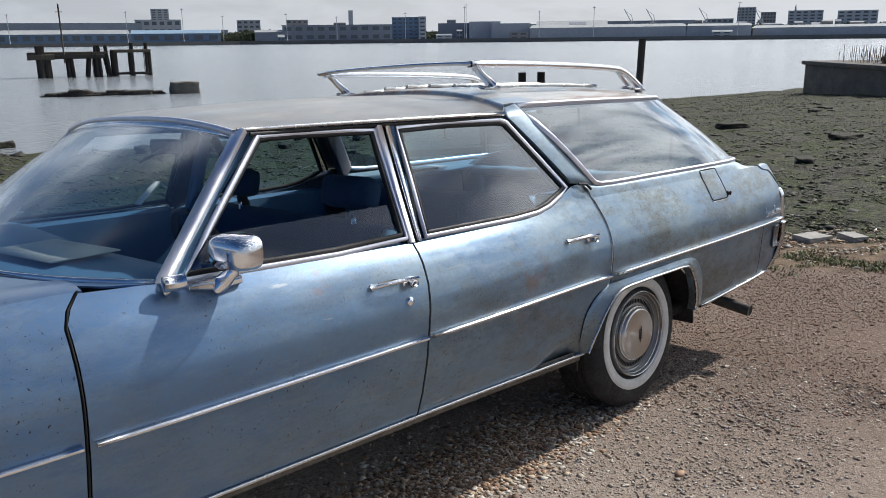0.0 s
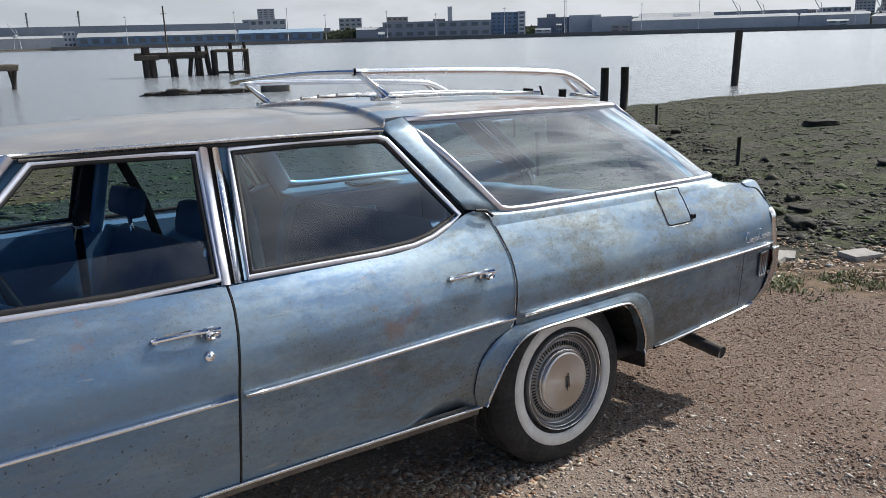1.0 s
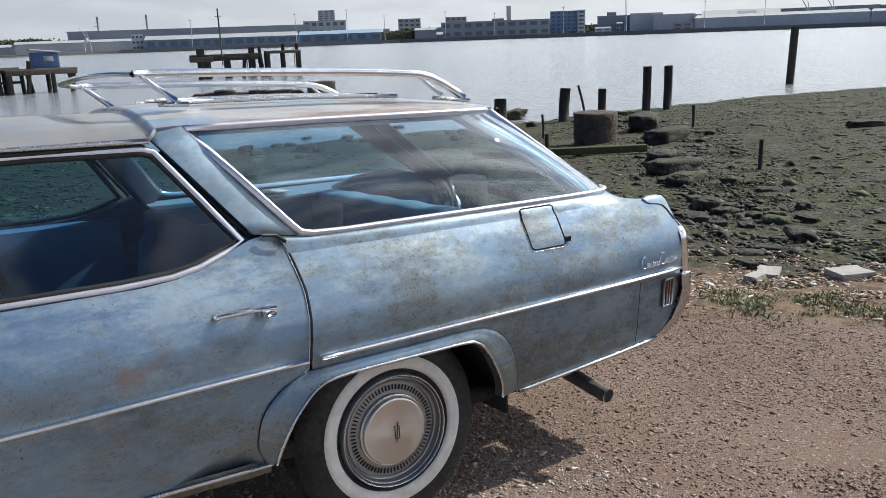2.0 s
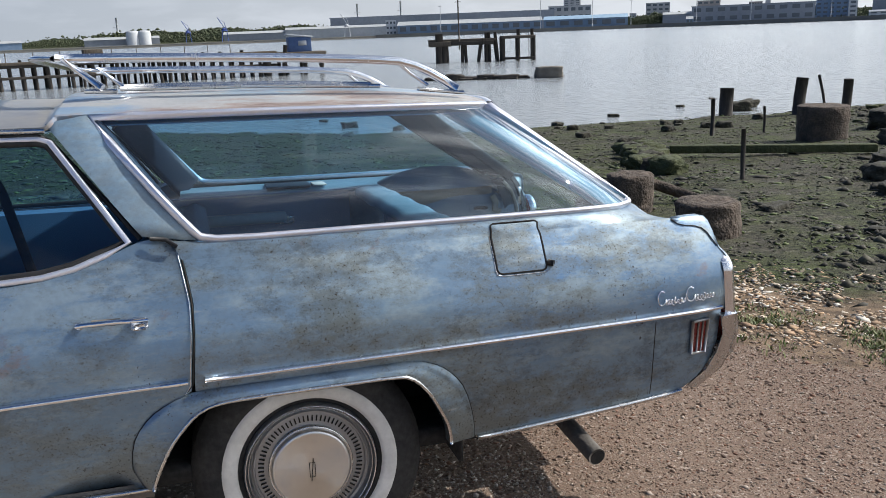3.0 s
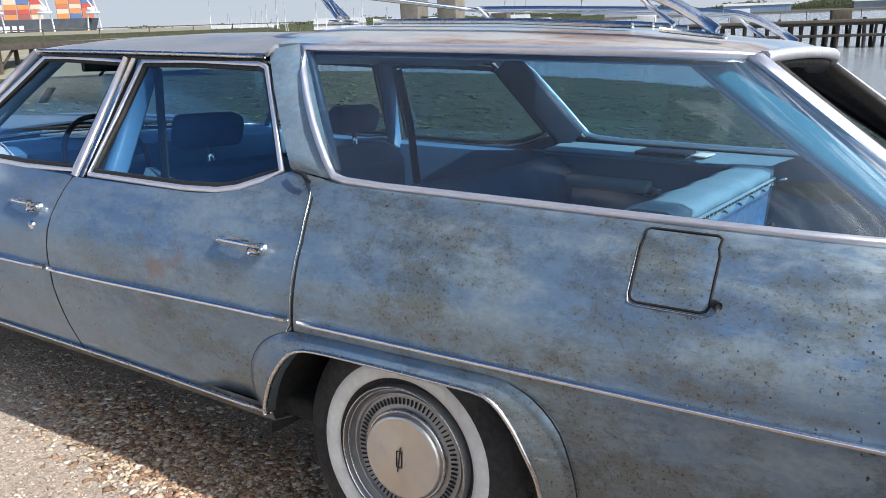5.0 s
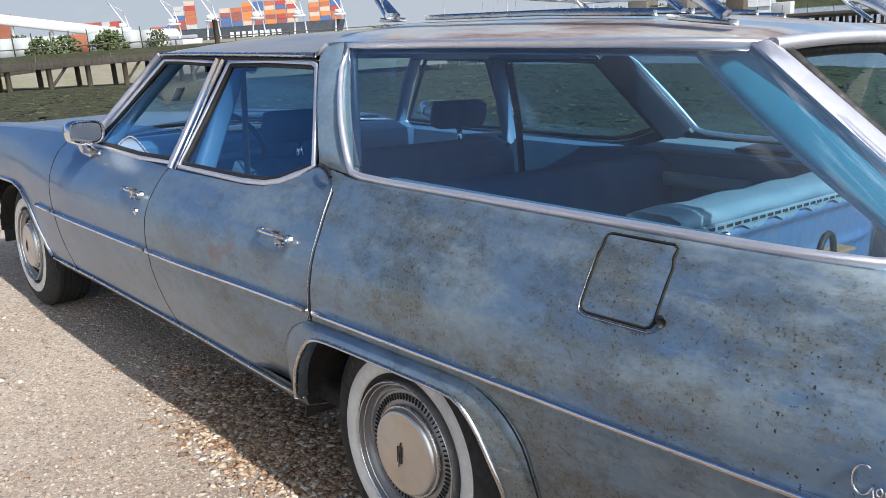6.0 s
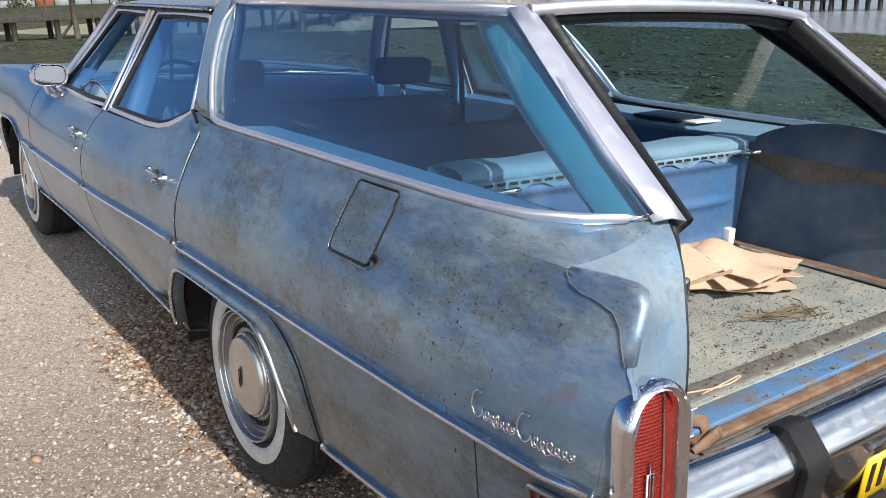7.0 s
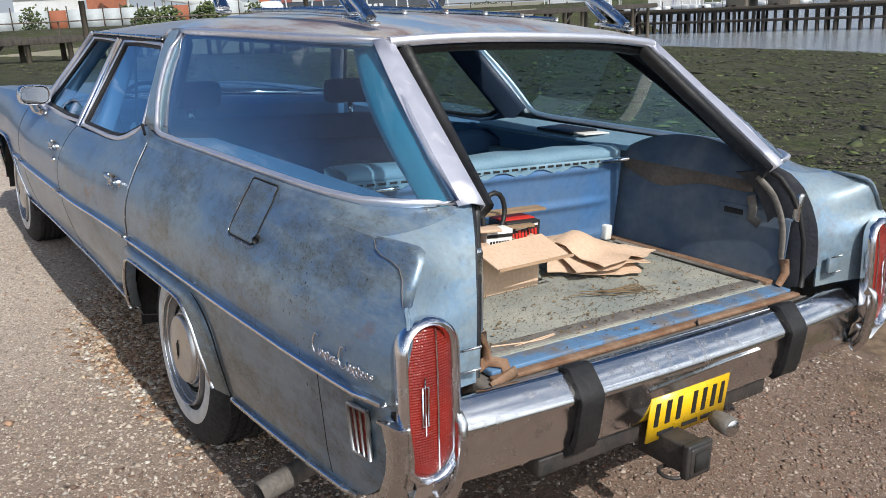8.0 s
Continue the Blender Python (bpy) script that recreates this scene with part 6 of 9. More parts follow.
for k, (x, y, z, a, ln) in enumerate(((0.66, -0.36, 0.80, 78, 0.55), (0.68, -0.30, 0.815, 83, 0.62), (0.70, -0.40, 0.83, 74, 0.50), (0.63, -0.22, 0.845, 86, 0.66), (0.72, -0.42, 0.79, 70, 0.44))):
    bd = empty_thing("board", in_car(x, y, z, a), "thin weathered board resting across the box", "board", "boards in the load bay")
    part("plank", box(0, 0, 0, ln, 0.05, 0.008, bevel=0.001), WOOD if k % 2 else CARD, bd)
    part("prop", box(-ln * 0.4, 0, -z / 2 + 0.333, 0.02, 0.02, max(0.02, z - 0.668), bevel=0.001), WOOD, bd)
kraft = empty_thing("kraft_paper", in_car(0.78, 0.20, 0.664, 0), "crumpled sheets of brown kraft card", "paper")
random.seed(3)
for k in range(3):
    rows = []
    for i in range(9):
        row = []
        for j in range(9):
            u, v = i / 8 - 0.5, j / 8 - 0.5
            p = Vector((u * 0.24 + k * 0.012, v * 0.30 + k * 0.02, 0))
            z = 0.014 + k * 0.012 + 0.075 * math.exp(-((u + 0.2) ** 2 + (v + 0.25) ** 2) * 6) + 0.02 * noise.noise(Vector((u * 3, v * 3, k * 2.0)))
            jag = 0.02 * noise.noise(Vector((u * 9, v * 9, k + 5.0))) * (2 * max(abs(u), abs(v))) ** 3
            row.append(Matrix.Rotation(0.35 * k - 0.5, 3, "Z") @ (p * (1 + jag * 8)) + Vector((0, 0, max(0.004, z))))
        rows.append(row)
    part("sheet", grid(rows), CARD, kraft, thick=0.003)
# dead leaves and twigs on the load floor
random.seed(21)
g = []
for k in range(2400):
    x, y = random.uniform(0.58, 1.20), random.gauss(0.0, 0.34)
    if abs(y) > 0.53:
        continue
    if random.random() < 0.12:
        x = random.uniform(1.05, 1.30)
    a, s = random.uniform(0, 6.3), 0.0010 + random.expovariate(1 / 0.0017)
    c, sn = math.cos(a) * s, math.sin(a) * s
    z = 0.661 + random.uniform(0, 0.003)
    g.append(([Vector((x + c, y + sn, z + 0.001)), Vector((x - sn * 0.4, y + c * 0.4, z + 0.004)), Vector((x - c, y - sn, z + 0.001)), Vector((x + sn * 0.4, y - c * 0.4, z))], [(0, 1, 2, 3)]))
LEAF_DRY = two_tone("dry_leaf", (0.10, 0.065, 0.035), (0.24, 0.17, 0.09), 30, 0.8)
v, f = joined(*g)
litter = part("leaf_litter", ([SLOPE @ p for p in v], f), LEAF_DRY)
tagged(litter, "scattered dry leaves on the load floor", "leaves", kind="stuff")
twig = part("dead_weed", joined(*[moved(sweep(smooth_path([(1.02 + random.uniform(-0.05, 0.05), 0.02 + random.uniform(-0.1, 0.1), 0.664), (1.05 + random.uniform(-0.05, 0.05), 0.08 + random.uniform(-0.1, 0.1), 0.674), (1.03 + random.uniform(-0.06, 0.06), 0.15 + random.uniform(-0.1, 0.1), 0.665)], 6), 0.004, 0.003, n=5), SLOPE) for _ in range(9)]), LEAF_DRY)
tagged(twig, "tuft of dead weed on the load floor", "weed", kind="stuff")
# ---- ground, one sheet from the hard down to the sea bed and up to the far shore ----
water_edge = curve([(-40, 42), (-20, 38), (-12, 34), (-4, 28.5), (2, 24.5), (7, 21.2), (16, 20.4), (30, 20.6), (43, 18.5), (70, 15)])
gravel_edge = curve([(-60, -40.0), (-19, -6.0), (-16.5, -1.6), (-15.3, 0.3), (-13.7, 0.9), (-9, 1.9), (-4, 2.4), (0, 2.2), (1.6, 1.5), (2.2, 0.8), (2.7, 0.3), (3.05, -0.15), (3.35, -0.75), (3.8, -1.6), (5, -3.5), (9, -9), (60, -40)])


def plain(x, y):
    """Height of the sheet before lumps."""
    slope = -0.023 * min(max(x, -15), 6)
    if y <= 0:
        return slope + min(-0.067 * y, 0.5) + 0.0
    k = y / (20.9 if -6 < x < 6 and y < 5 else lerp(20.9, water_edge(x), min(1, max(0, (y - 2) / 8))))
    if k <= 1:
        return slope * (1 - k) - 1.4 * k
    return max(-1.4 - (k - 1) * 1.4, -3.5)


def seaward(x, y):
    """Metres beyond the gravel's edge."""
    return (y - gravel_edge(x)) * 0.75


def ground_z(x, y):
    z = plain(x, y)
    d = seaward(x, y)
    r = math.hypot(x, y)
    if r < 60:
        p = Vector((x, y, 0))
        near = min(1, max(0, (d - 0.1) / 1.2))
        z += near * (0.05 * noise.noise(p * 0.9) + 0.035 * noise.noise(p * 2.7) + 0.02 * noise.noise(p * 6.1))
        z += (1 - near) * (0.012 * noise.noise(p * 0.8) + 0.006 * noise.noise(p * 3.5)) * min(1, max(0, (abs(y) - 1.2)) * 2)
    if y > 690:
        z = min(1.0, -3.5 + (y - 690) * 0.3)
    if x < -52 and y < 60:
        z = max(z, min(1.6, (-52 - x) * 0.35))
    return z


def stretched(lo, hi, n, fine, mid):
    """Coordinates close together near mid and far apart at the ends."""
    k = np.linspace(-1, 1, n)
    s = np.sinh(k * 6.2) / math.sinh(6.2)
    return [mid + (v * (hi - mid) if v > 0 else -v * (lo - mid)) for v in s]


gx = stretched(-2600, 2600, 261, 0.1, 1.5)
gy = stretched(-2600, 2600, 261, 0.1, 2.0)
V = [(x, y, ground_z(x, y)) for x in gx for y in gy]
n = len(gy)
F = [(i * n + j, (i + 1) * n + j, (i + 1) * n + j + 1, i * n + j + 1) for i in range(len(gx) - 1) for j in range(n - 1)]


def ground_mat():
    """Gravel on the hard; beyond a ragged line weeds, wrack, then green and brown mud."""
    m, n, l, b = base_mat("gravel_and_mud", (0.2, 0.18, 0.15), 0.9)
    b.inputs["Specular IOR Level"].default_value = 0.2
    c = n.new("ShaderNodeTexCoord")
    sp = n.new("ShaderNodeSeparateXYZ")
    l.new(c.outputs["Object"], sp.inputs[0])
    # gravel
    big = noise_fac(n, l, 0.9, 5, 0.35, 0.65)
    peb = n.new("ShaderNodeTexVoronoi"); peb.inputs["Scale"].default_value = 85
    l.new(c.outputs["Object"], peb.inputs["Vector"])
    pr = n.new("ShaderNodeSeparateColor"); l.new(peb.outputs["Color"], pr.inputs[0])
    sand = n.new("ShaderNodeTexVoronoi"); sand.inputs["Scale"].default_value = 210
    l.new(c.outputs["Object"], sand.inputs["Vector"])
    sr = n.new("ShaderNodeSeparateColor"); l.new(sand.outputs["Color"], sr.inputs[0])
    fine = noise_fac(n, l, 130, 4, 0.3, 0.7)

    def tail(fac, lo):
        r = n.new("ShaderNodeMapRange"); r.inputs["From Min"].default_value, r.inputs["From Max"].default_value = lo, lo + 0.12
        l.new(fac, r.inputs["Value"])
        return r.outputs[0]
    side = n.new("ShaderNodeMapRange")
    side.inputs["From Min"].default_value, side.inputs["From Max"].default_value = -1.8, 0.8
    l.new(sp.outputs[0], side.inputs["Value"])
    g = mix_in(n, l, big, (0.58, 0.50, 0.42), (0.67, 0.59, 0.50))
    g = mix_in(n, l, side.outputs[0], g, mix_in(n, l, big, (0.165, 0.104, 0.074), (0.205, 0.138, 0.102)))
    g = mix_in(n, l, pr.outputs[0], g, (0.15, 0.115, 0.09), 0.55)
    g = mix_in(n, l, sr.outputs[1], g, (0.12, 0.09, 0.07), 0.38)
    g = mix_in(n, l, tail(pr.outputs[1], 0.88), g, (0.56, 0.49, 0.42), 0.4)
    g = mix_in(n, l, tail(sr.outputs[2], 0.86), g, (0.50, 0.43, 0.36), 0.35)
    g = mix_in(n, l, tail(pr.outputs[2], 0.90), g, (0.05, 0.042, 0.036), 0.7)
    g = mix_in(n, l, fine, g, (0.33, 0.27, 0.22), 0.15)
    # mud
    wet = noise_fac(n, l, 0.8, 6, 0.42, 0.60)
    green = noise_fac(n, l, 1.3, 7, 0.42, 0.62, shift=(5, 3, 0))
    weed = noise_fac(n, l, 9, 7, 0.40, 0.62, shift=(1, 7, 0))
    mud = mix_in(n, l, wet, (0.070, 0.063, 0.045), (0.120, 0.108, 0.082))
    mud = mix_in(n, l, green, mud, (0.088, 0.118, 0.030), 0.85)
    # Paler patches paint the sheen of wet mud into its colour.
    wet_sheen = noise_fac(n, l, 2.4, 9, 0.55, 0.61, 0.68, stretch=(0.45, 1.5, 1), shift=(2, 8, 0))
    mud = mix_in(n, l, wet_sheen, mud, (0.17, 0.16, 0.135), 0.6)
    mud = mix_in(n, l, weed, mud, (0.022, 0.021, 0.015), 0.6)
    clump = noise_fac(n, l, 19, 9, 0.42, 0.58, 0.74, shift=(3, 3, 0))
    mud = mix_in(n, l, clump, mud, (0.012, 0.012, 0.009), 0.84)
    speck = noise_fac(n, l, 2.6, 12, 0.50, 0.58, 0.8, shift=(9, 2, 0))
    mud = mix_in(n, l, speck, mud, (0.085, 0.095, 0.040), 0.5)
    # ragged line between them
    at = n.new("ShaderNodeAttribute"); at.attribute_name = "seaward"
    rag = noise_fac(n, l, 3.0, 6, 0.2, 0.8)
    add = n.new("ShaderNodeMath"); add.operation = "MULTIPLY_ADD"
    l.new(rag, add.inputs[0]); add.inputs[1].default_value = 0.7
    l.new(at.outputs["Fac"], add.inputs[2])

    def step(a, z):
        r = n.new("ShaderNodeMapRange")
        r.inputs["From Min"].default_value, r.inputs["From Max"].default_value = a, z
        l.new(add.outputs[0], r.inputs["Value"])
        return r.outputs[0]
    wrack = mix_in(n, l, weed, (0.26, 0.185, 0.12), (0.11, 0.08, 0.055))
    wrack = mix_in(n, l, fine, wrack, (0.05, 0.036, 0.026), 0.45)
    col = mix_in(n, l, step(0.25, 0.45), g, wrack)
    col = mix_in(n, l, step(1.9, 2.6), col, mud)
    l.new(col, b.inputs["Base Color"])
    rr = n.new("ShaderNodeMapRange")
    rr.inputs["To Min"].default_value, rr.inputs["To Max"].default_value = 0.95, 0.85
    l.new(step(2.0, 4.0), rr.inputs["Value"]); l.new(rr.outputs[0], b.inputs["Roughness"])
    hh = n.new("ShaderNodeMath"); hh.operation = "MULTIPLY_ADD"; hh.inputs[1].default_value = -0.8
    l.new(peb.outputs["Distance"], hh.inputs[0]); l.new(fine, hh.inputs[2])
    on_mud_bump = n.new("ShaderNodeMath"); on_mud_bump.operation = "MULTIPLY_ADD"
    soil = n.new("ShaderNodeMath"); soil.operation = "MULTIPLY"; soil.inputs[1].default_value = -5.0
    l.new(step(1.9, 2.6), soil.inputs[0])
    l.new(clump, on_mud_bump.inputs[0]); l.new(soil.outputs[0], on_mud_bump.inputs[1]); l.new(hh.outputs[0], on_mud_bump.inputs[2])
    add_bump(n, l, b, on_mud_bump.outputs[0], 0.5, 0.006)
    return m


GROUND = ground_mat()
me = mesh_of("ground", V, F, GROUND)
at = me.attributes.new("seaward", "FLOAT", "POINT")
at.data.foreach_set("value", [max(-5, min(30, seaward(x, y))) for x in gx for y in gy])
tagged(new("ground", me), "gravel hard sloping down to weedy green mud", "ground", kind="structure")

# ---- water ----
def water_mat():
    m, n, l, b = base_mat("grey_water", (0.24, 0.26, 0.27), 0.16)
    b.inputs["Specular IOR Level"].default_value = 0.6
    c = n.new("ShaderNodeTexCoord")
    mp = n.new("ShaderNodeMapping"); mp.inputs["Scale"].default_value = (0.5, 1.2, 1)
    l.new(c.outputs["Object"], mp.inputs[0])
    t = n.new("ShaderNodeTexNoise"); t.inputs["Scale"].default_value, t.inputs["Detail"].default_value = 2.6, 9
    l.new(mp.outputs[0], t.inputs["Vector"])
    add_bump(n, l, b, t.outputs["Fac"], 0.55, 0.30)
    return m


wx = stretched(-2600, 2600, 41, 1, 0)
wy = list(np.linspace(8, 100, 12)) + [150, 250, 450, 900, 2500]
n = len(wy)
V = [(x, y, WATER) for x in wx for y in wy]
F = [(i * n + j, (i + 1) * n + j, (i + 1) * n + j + 1, i * n + j + 1) for i in range(len(wx) - 1) for j in range(n - 1)]
tagged(new("water", mesh_of("water", V, F, water_mat())), "calm grey estuary water with small ripples", "water", kind="structure")

# ---- loose cover of the ground ----
def island_mat(name, colours, rough=0.85, speckle=0.3):
    """A colour of its own for each loose piece."""
    m, n, l, b = base_mat(name, colours[0], rough)
    g = n.new("ShaderNodeNewGeometry")
    r = n.new("ShaderNodeValToRGB")
    r.color_ramp.interpolation = "CONSTANT"
    e = r.color_ramp.elements
    while len(e) < len(colours):
        e.new(0.5)
    for k, c in enumerate(colours):
        e[k].position, e[k].color = k / len(colours), (*c, 1)
    l.new(g.outputs["Random Per Island"], r.inputs[0])
    f = noise_fac(n, l, 90, 4, 0.3, 0.7)
    l.new(mix_in(n, l, f, r.outputs[0], (0.07, 0.06, 0.05), speckle), b.inputs["Base Color"])
    return m


OCT_V = [(1, 0, 0), (-1, 0, 0), (0, 1, 0), (0, -1, 0), (0, 0, 1), (0, 0, -0.5)]
OCT_F = [(0, 2, 4), (2, 1, 4), (1, 3, 4), (3, 0, 4), (2, 0, 5), (1, 2, 5), (3, 1, 5), (0, 3, 5)]


def scatter(name, mat, count, place, size, flat, label, category, seed, jitter=0.35, smooth=False):
    """Many small uneven lumps joined in one mesh."""
    rng = np.random.default_rng(seed)
    spots = []
    while len(spots) < count:
        x, y = place(rng)
        if x is not None:
            spots.append((x, y, ground_z(x, y)))
    P = np.array(spots)
    S = np.array([size(rng) for _ in range(count)])[:, None]
    J = lambda k: 1 + jitter * rng.uniform(-1, 1, (count, 6))
    o = np.array(OCT_V, dtype=float)
    fl = flat * rng.uniform(0.6, 1.4, (count, 1))
    px = o[None, :, 0] * S * rng.uniform(0.7, 1.4, (count, 1)) * J(0) + jitter * S * rng.uniform(-0.5, 0.5, (count, 6))
    py = o[None, :, 1] * S * rng.uniform(0.6, 1.0, (count, 1)) * J(1) + jitter * S * rng.uniform(-0.5, 0.5, (count, 6))
    pz = o[None, :, 2] * S * fl * J(2) + px * rng.normal(0, 0.14, (count, 1))
    a = rng.uniform(0, 6.283, (count, 1))
    X = P[:, 0:1] + px * np.cos(a) - py * np.sin(a)
    Y = P[:, 1:2] + px * np.sin(a) + py * np.cos(a)
    Z = P[:, 2:3] + S * fl * 0.15 + pz
    V = np.stack([X, Y, Z], axis=2).reshape(-1, 3)
    F = (np.array(OCT_F)[None] + 6 * np.arange(count)[:, None, None]).reshape(-1, 3)
    me = bpy.data.meshes.new(name)
    me.vertices.add(len(V)); me.vertices.foreach_set("co", V.ravel())
    me.loops.add(F.size); me.loops.foreach_set("vertex_index", F.ravel())
    me.polygons.add(len(F)); me.polygons.foreach_set("loop_start", np.arange(0, F.size, 3))
    me.update(calc_edges=True)
    me.materials.append(mat)
    return tagged(new(name, me), label, category, kind="stuff")


def on_gravel(rng):
    x, y = rng.uniform(-6.5, 0.9), rng.uniform(-2.3, 1.9)
    if seaward(x, y) > 0.15 + 0.3 * rng.random():
        return None, None
    return x, y


def gravel_near(rng):
    x, y = rng.uniform(-3.2, 0.9), rng.uniform(-2.0, -0.4)
    if seaward(x, y) > 0.2:
        return None, None
    return x, y


STONE = island_mat("gravel_stones", [(0.47, 0.40, 0.33), (0.39, 0.33, 0.27), (0.54, 0.465, 0.385), (0.32, 0.265, 0.22), (0.56, 0.49, 0.42), (0.45, 0.345, 0.27), (0.41, 0.37, 0.33), (0.58, 0.52, 0.45), (0.49, 0.41, 0.33), (0.25, 0.21, 0.18)], 0.85, 0.2)
STONE_RED = island_mat("red_brown_stones", [(0.22, 0.145, 0.105), (0.17, 0.115, 0.085), (0.28, 0.195, 0.15), (0.15, 0.10, 0.075), (0.40, 0.33, 0.27), (0.25, 0.135, 0.09), (0.20, 0.16, 0.13), (0.32, 0.235, 0.175)], 0.9, 0.25)


def red_gravel(rng):
    x, y = 0.05 + rng.beta(1.3, 1.3) * 4.0, rng.uniform(-2.2, 1.9)
    if seaward(x, y) > 0.15 + 0.3 * rng.random():
        return None, None
    return x, y


scatter("gravel", STONE_RED, 60000, red_gravel, lambda r: min(0.016, 0.0026 + r.exponential(0.0024)), 0.5, "loose red-brown gravel behind the car", "gravel", 12)
scatter("gravel", STONE, 38000, on_gravel, lambda r: min(0.018, 0.0030 + r.exponential(0.0022)), 0.6, "loose mixed gravel over the hard", "gravel", 1)
scatter("gravel", STONE, 24000, gravel_near, lambda r: min(0.015, 0.0026 + r.exponential(0.0020)), 0.6, "loose mixed gravel beside the car", "gravel", 2)
SHELL = island_mat("shell_bits", [(0.62, 0.58, 0.50), (0.70, 0.66, 0.58), (0.50, 0.43, 0.34), (0.45, 0.28, 0.18)])
scatter("shell_fragments", SHELL, 4200, on_gravel, lambda r: min(0.022, 0.006 + r.exponential(0.004)), 0.25, "pale broken shells among the gravel", "shells", 3)
CHIP = island_mat("brown_chips", [(0.36, 0.22, 0.13), (0.27, 0.155, 0.09), (0.48, 0.34, 0.22), (0.20, 0.125, 0.08), (0.55, 0.44, 0.32)])
def chip_drift(rng):
    x = rng.normal(-0.85, 0.42)
    return x, -0.72 + rng.normal(0, 0.11) - 0.12 * max(0, 1 - abs(x + 0.9) / 0.6) * rng.random()


scatter("wood_chips", CHIP, 4600, chip_drift, lambda r: r.uniform(0.006, 0.021), 0.35, "drift of red-brown chips under the sill", "wood chips", 4)
scatter("shell_fragments", SHELL, 1500, chip_drift, lambda r: r.uniform(0.007, 0.022), 0.25, "pale flat shells among the chips", "shells", 16)


def on_wrack(rng):
    x = rng.uniform(1.0, 9.5)
    y = rng.uniform(-5.5, 5)
    d = seaward(x, y)
    if not 0.15 < d < 3.0 or rng.random() > (1.15 - abs(d - 1.4) / 1.9):
        return None, None
    return x, y


def on_mud(rng):
    d = 1.7 + rng.exponential(5.0)
    x = rng.uniform(-9, 26)
    y = gravel_edge(x) + d / 0.75
    if y > water_edge(x) + 0.5 or y < -9:
        return None, None
    return x, y


WRACK = island_mat("strandline_wrack", [(0.42, 0.27, 0.16), (0.50, 0.37, 0.25), (0.58, 0.49, 0.38), (0.27, 0.17, 0.10), (0.17, 0.13, 0.09), (0.64, 0.59, 0.51), (0.46, 0.30, 0.17)])
scatter("strandline_wrack", WRACK, 42000, on_wrack, lambda r: min(0.05, 0.006 + r.exponential(0.0075)), 0.25, "strandline of shells, chips and dry wrack", "wrack", 5)
WEED = island_mat("seaweed_clumps", [(0.035, 0.040, 0.015), (0.055, 0.075, 0.020), (0.022, 0.023, 0.013), (0.085, 0.120, 0.028), (0.040, 0.036, 0.020), (0.10, 0.13, 0.035), (0.018, 0.018, 0.012), (0.060, 0.055, 0.034)], 0.8, 0.4)
scatter("seaweed", WEED, 76000, on_mud, lambda r: min(0.05, 0.006 + r.exponential(0.008)), 0.5, "green and brown seaweed over the mud", "seaweed", 6)
scatter("mud_stones", island_mat("mud_stones", [(0.16, 0.14, 0.11), (0.30, 0.28, 0.24), (0.10, 0.09, 0.07), (0.20, 0.19, 0.15)]), 5000, on_mud, lambda r: min(0.05, 0.006 + r.exponential(0.006)), 0.6, "stones lying in the mud", "stones", 7)


def far_mud(rng):
    x, y = rng.uniform(-40, 4), rng.uniform(3, 40)
    if seaward(x, y) < 2 or y > water_edge(x) + 0.5:
        return None, None
    return x, y


scatter("seaweed", WEED, 36000, far_mud, lambda r: min(0.20, 0.025 + r.exponential(0.03)), 0.16, "green weed over the far mud bank", "seaweed", 8)


line = [(4.5, 1.0), (5.6, 1.9), (7.0, 3.4), (8.7, 5.2), (10.5, 7.0), (12.5, 8.9), (14.5, 10.6), (16.4, 13.4), (18.5, 17.0), (21.5, 19.0)]


def wide_mud(rng):
    x, y = 5 + 45 * rng.random() ** 1.4, rng.uniform(-8, 21)
    if seaward(min(x, 30), y) < 2 or y > water_edge(x) + 0.3:
        return None, None
    return x, y


scatter("seaweed", WEED, 60000, wide_mud, lambda r: min(0.12, 0.012 + r.exponential(0.018)), 0.24, "dark green weed over the mudflat", "seaweed", 14)
scatter("mud_stones", island_mat("wrack_lumps", [(0.030, 0.028, 0.018), (0.055, 0.050, 0.034), (0.085, 0.080, 0.05), (0.02, 0.02, 0.014)], 0.8, 0.4), 9000, lambda r: (lambda k, t: (lerp(line[k][0], line[k + 1][0], t) + r.normal(0, 0.55), lerp(line[k][1], line[k + 1][1], t) + r.normal(0, 0.55)))(int(r.integers(0, len(line) - 1)), r.random()), lambda r: min(0.09, 0.008 + r.exponential(0.013)), 0.6, "small dark lumps of rubble and weed in a line", "rubble", 15)

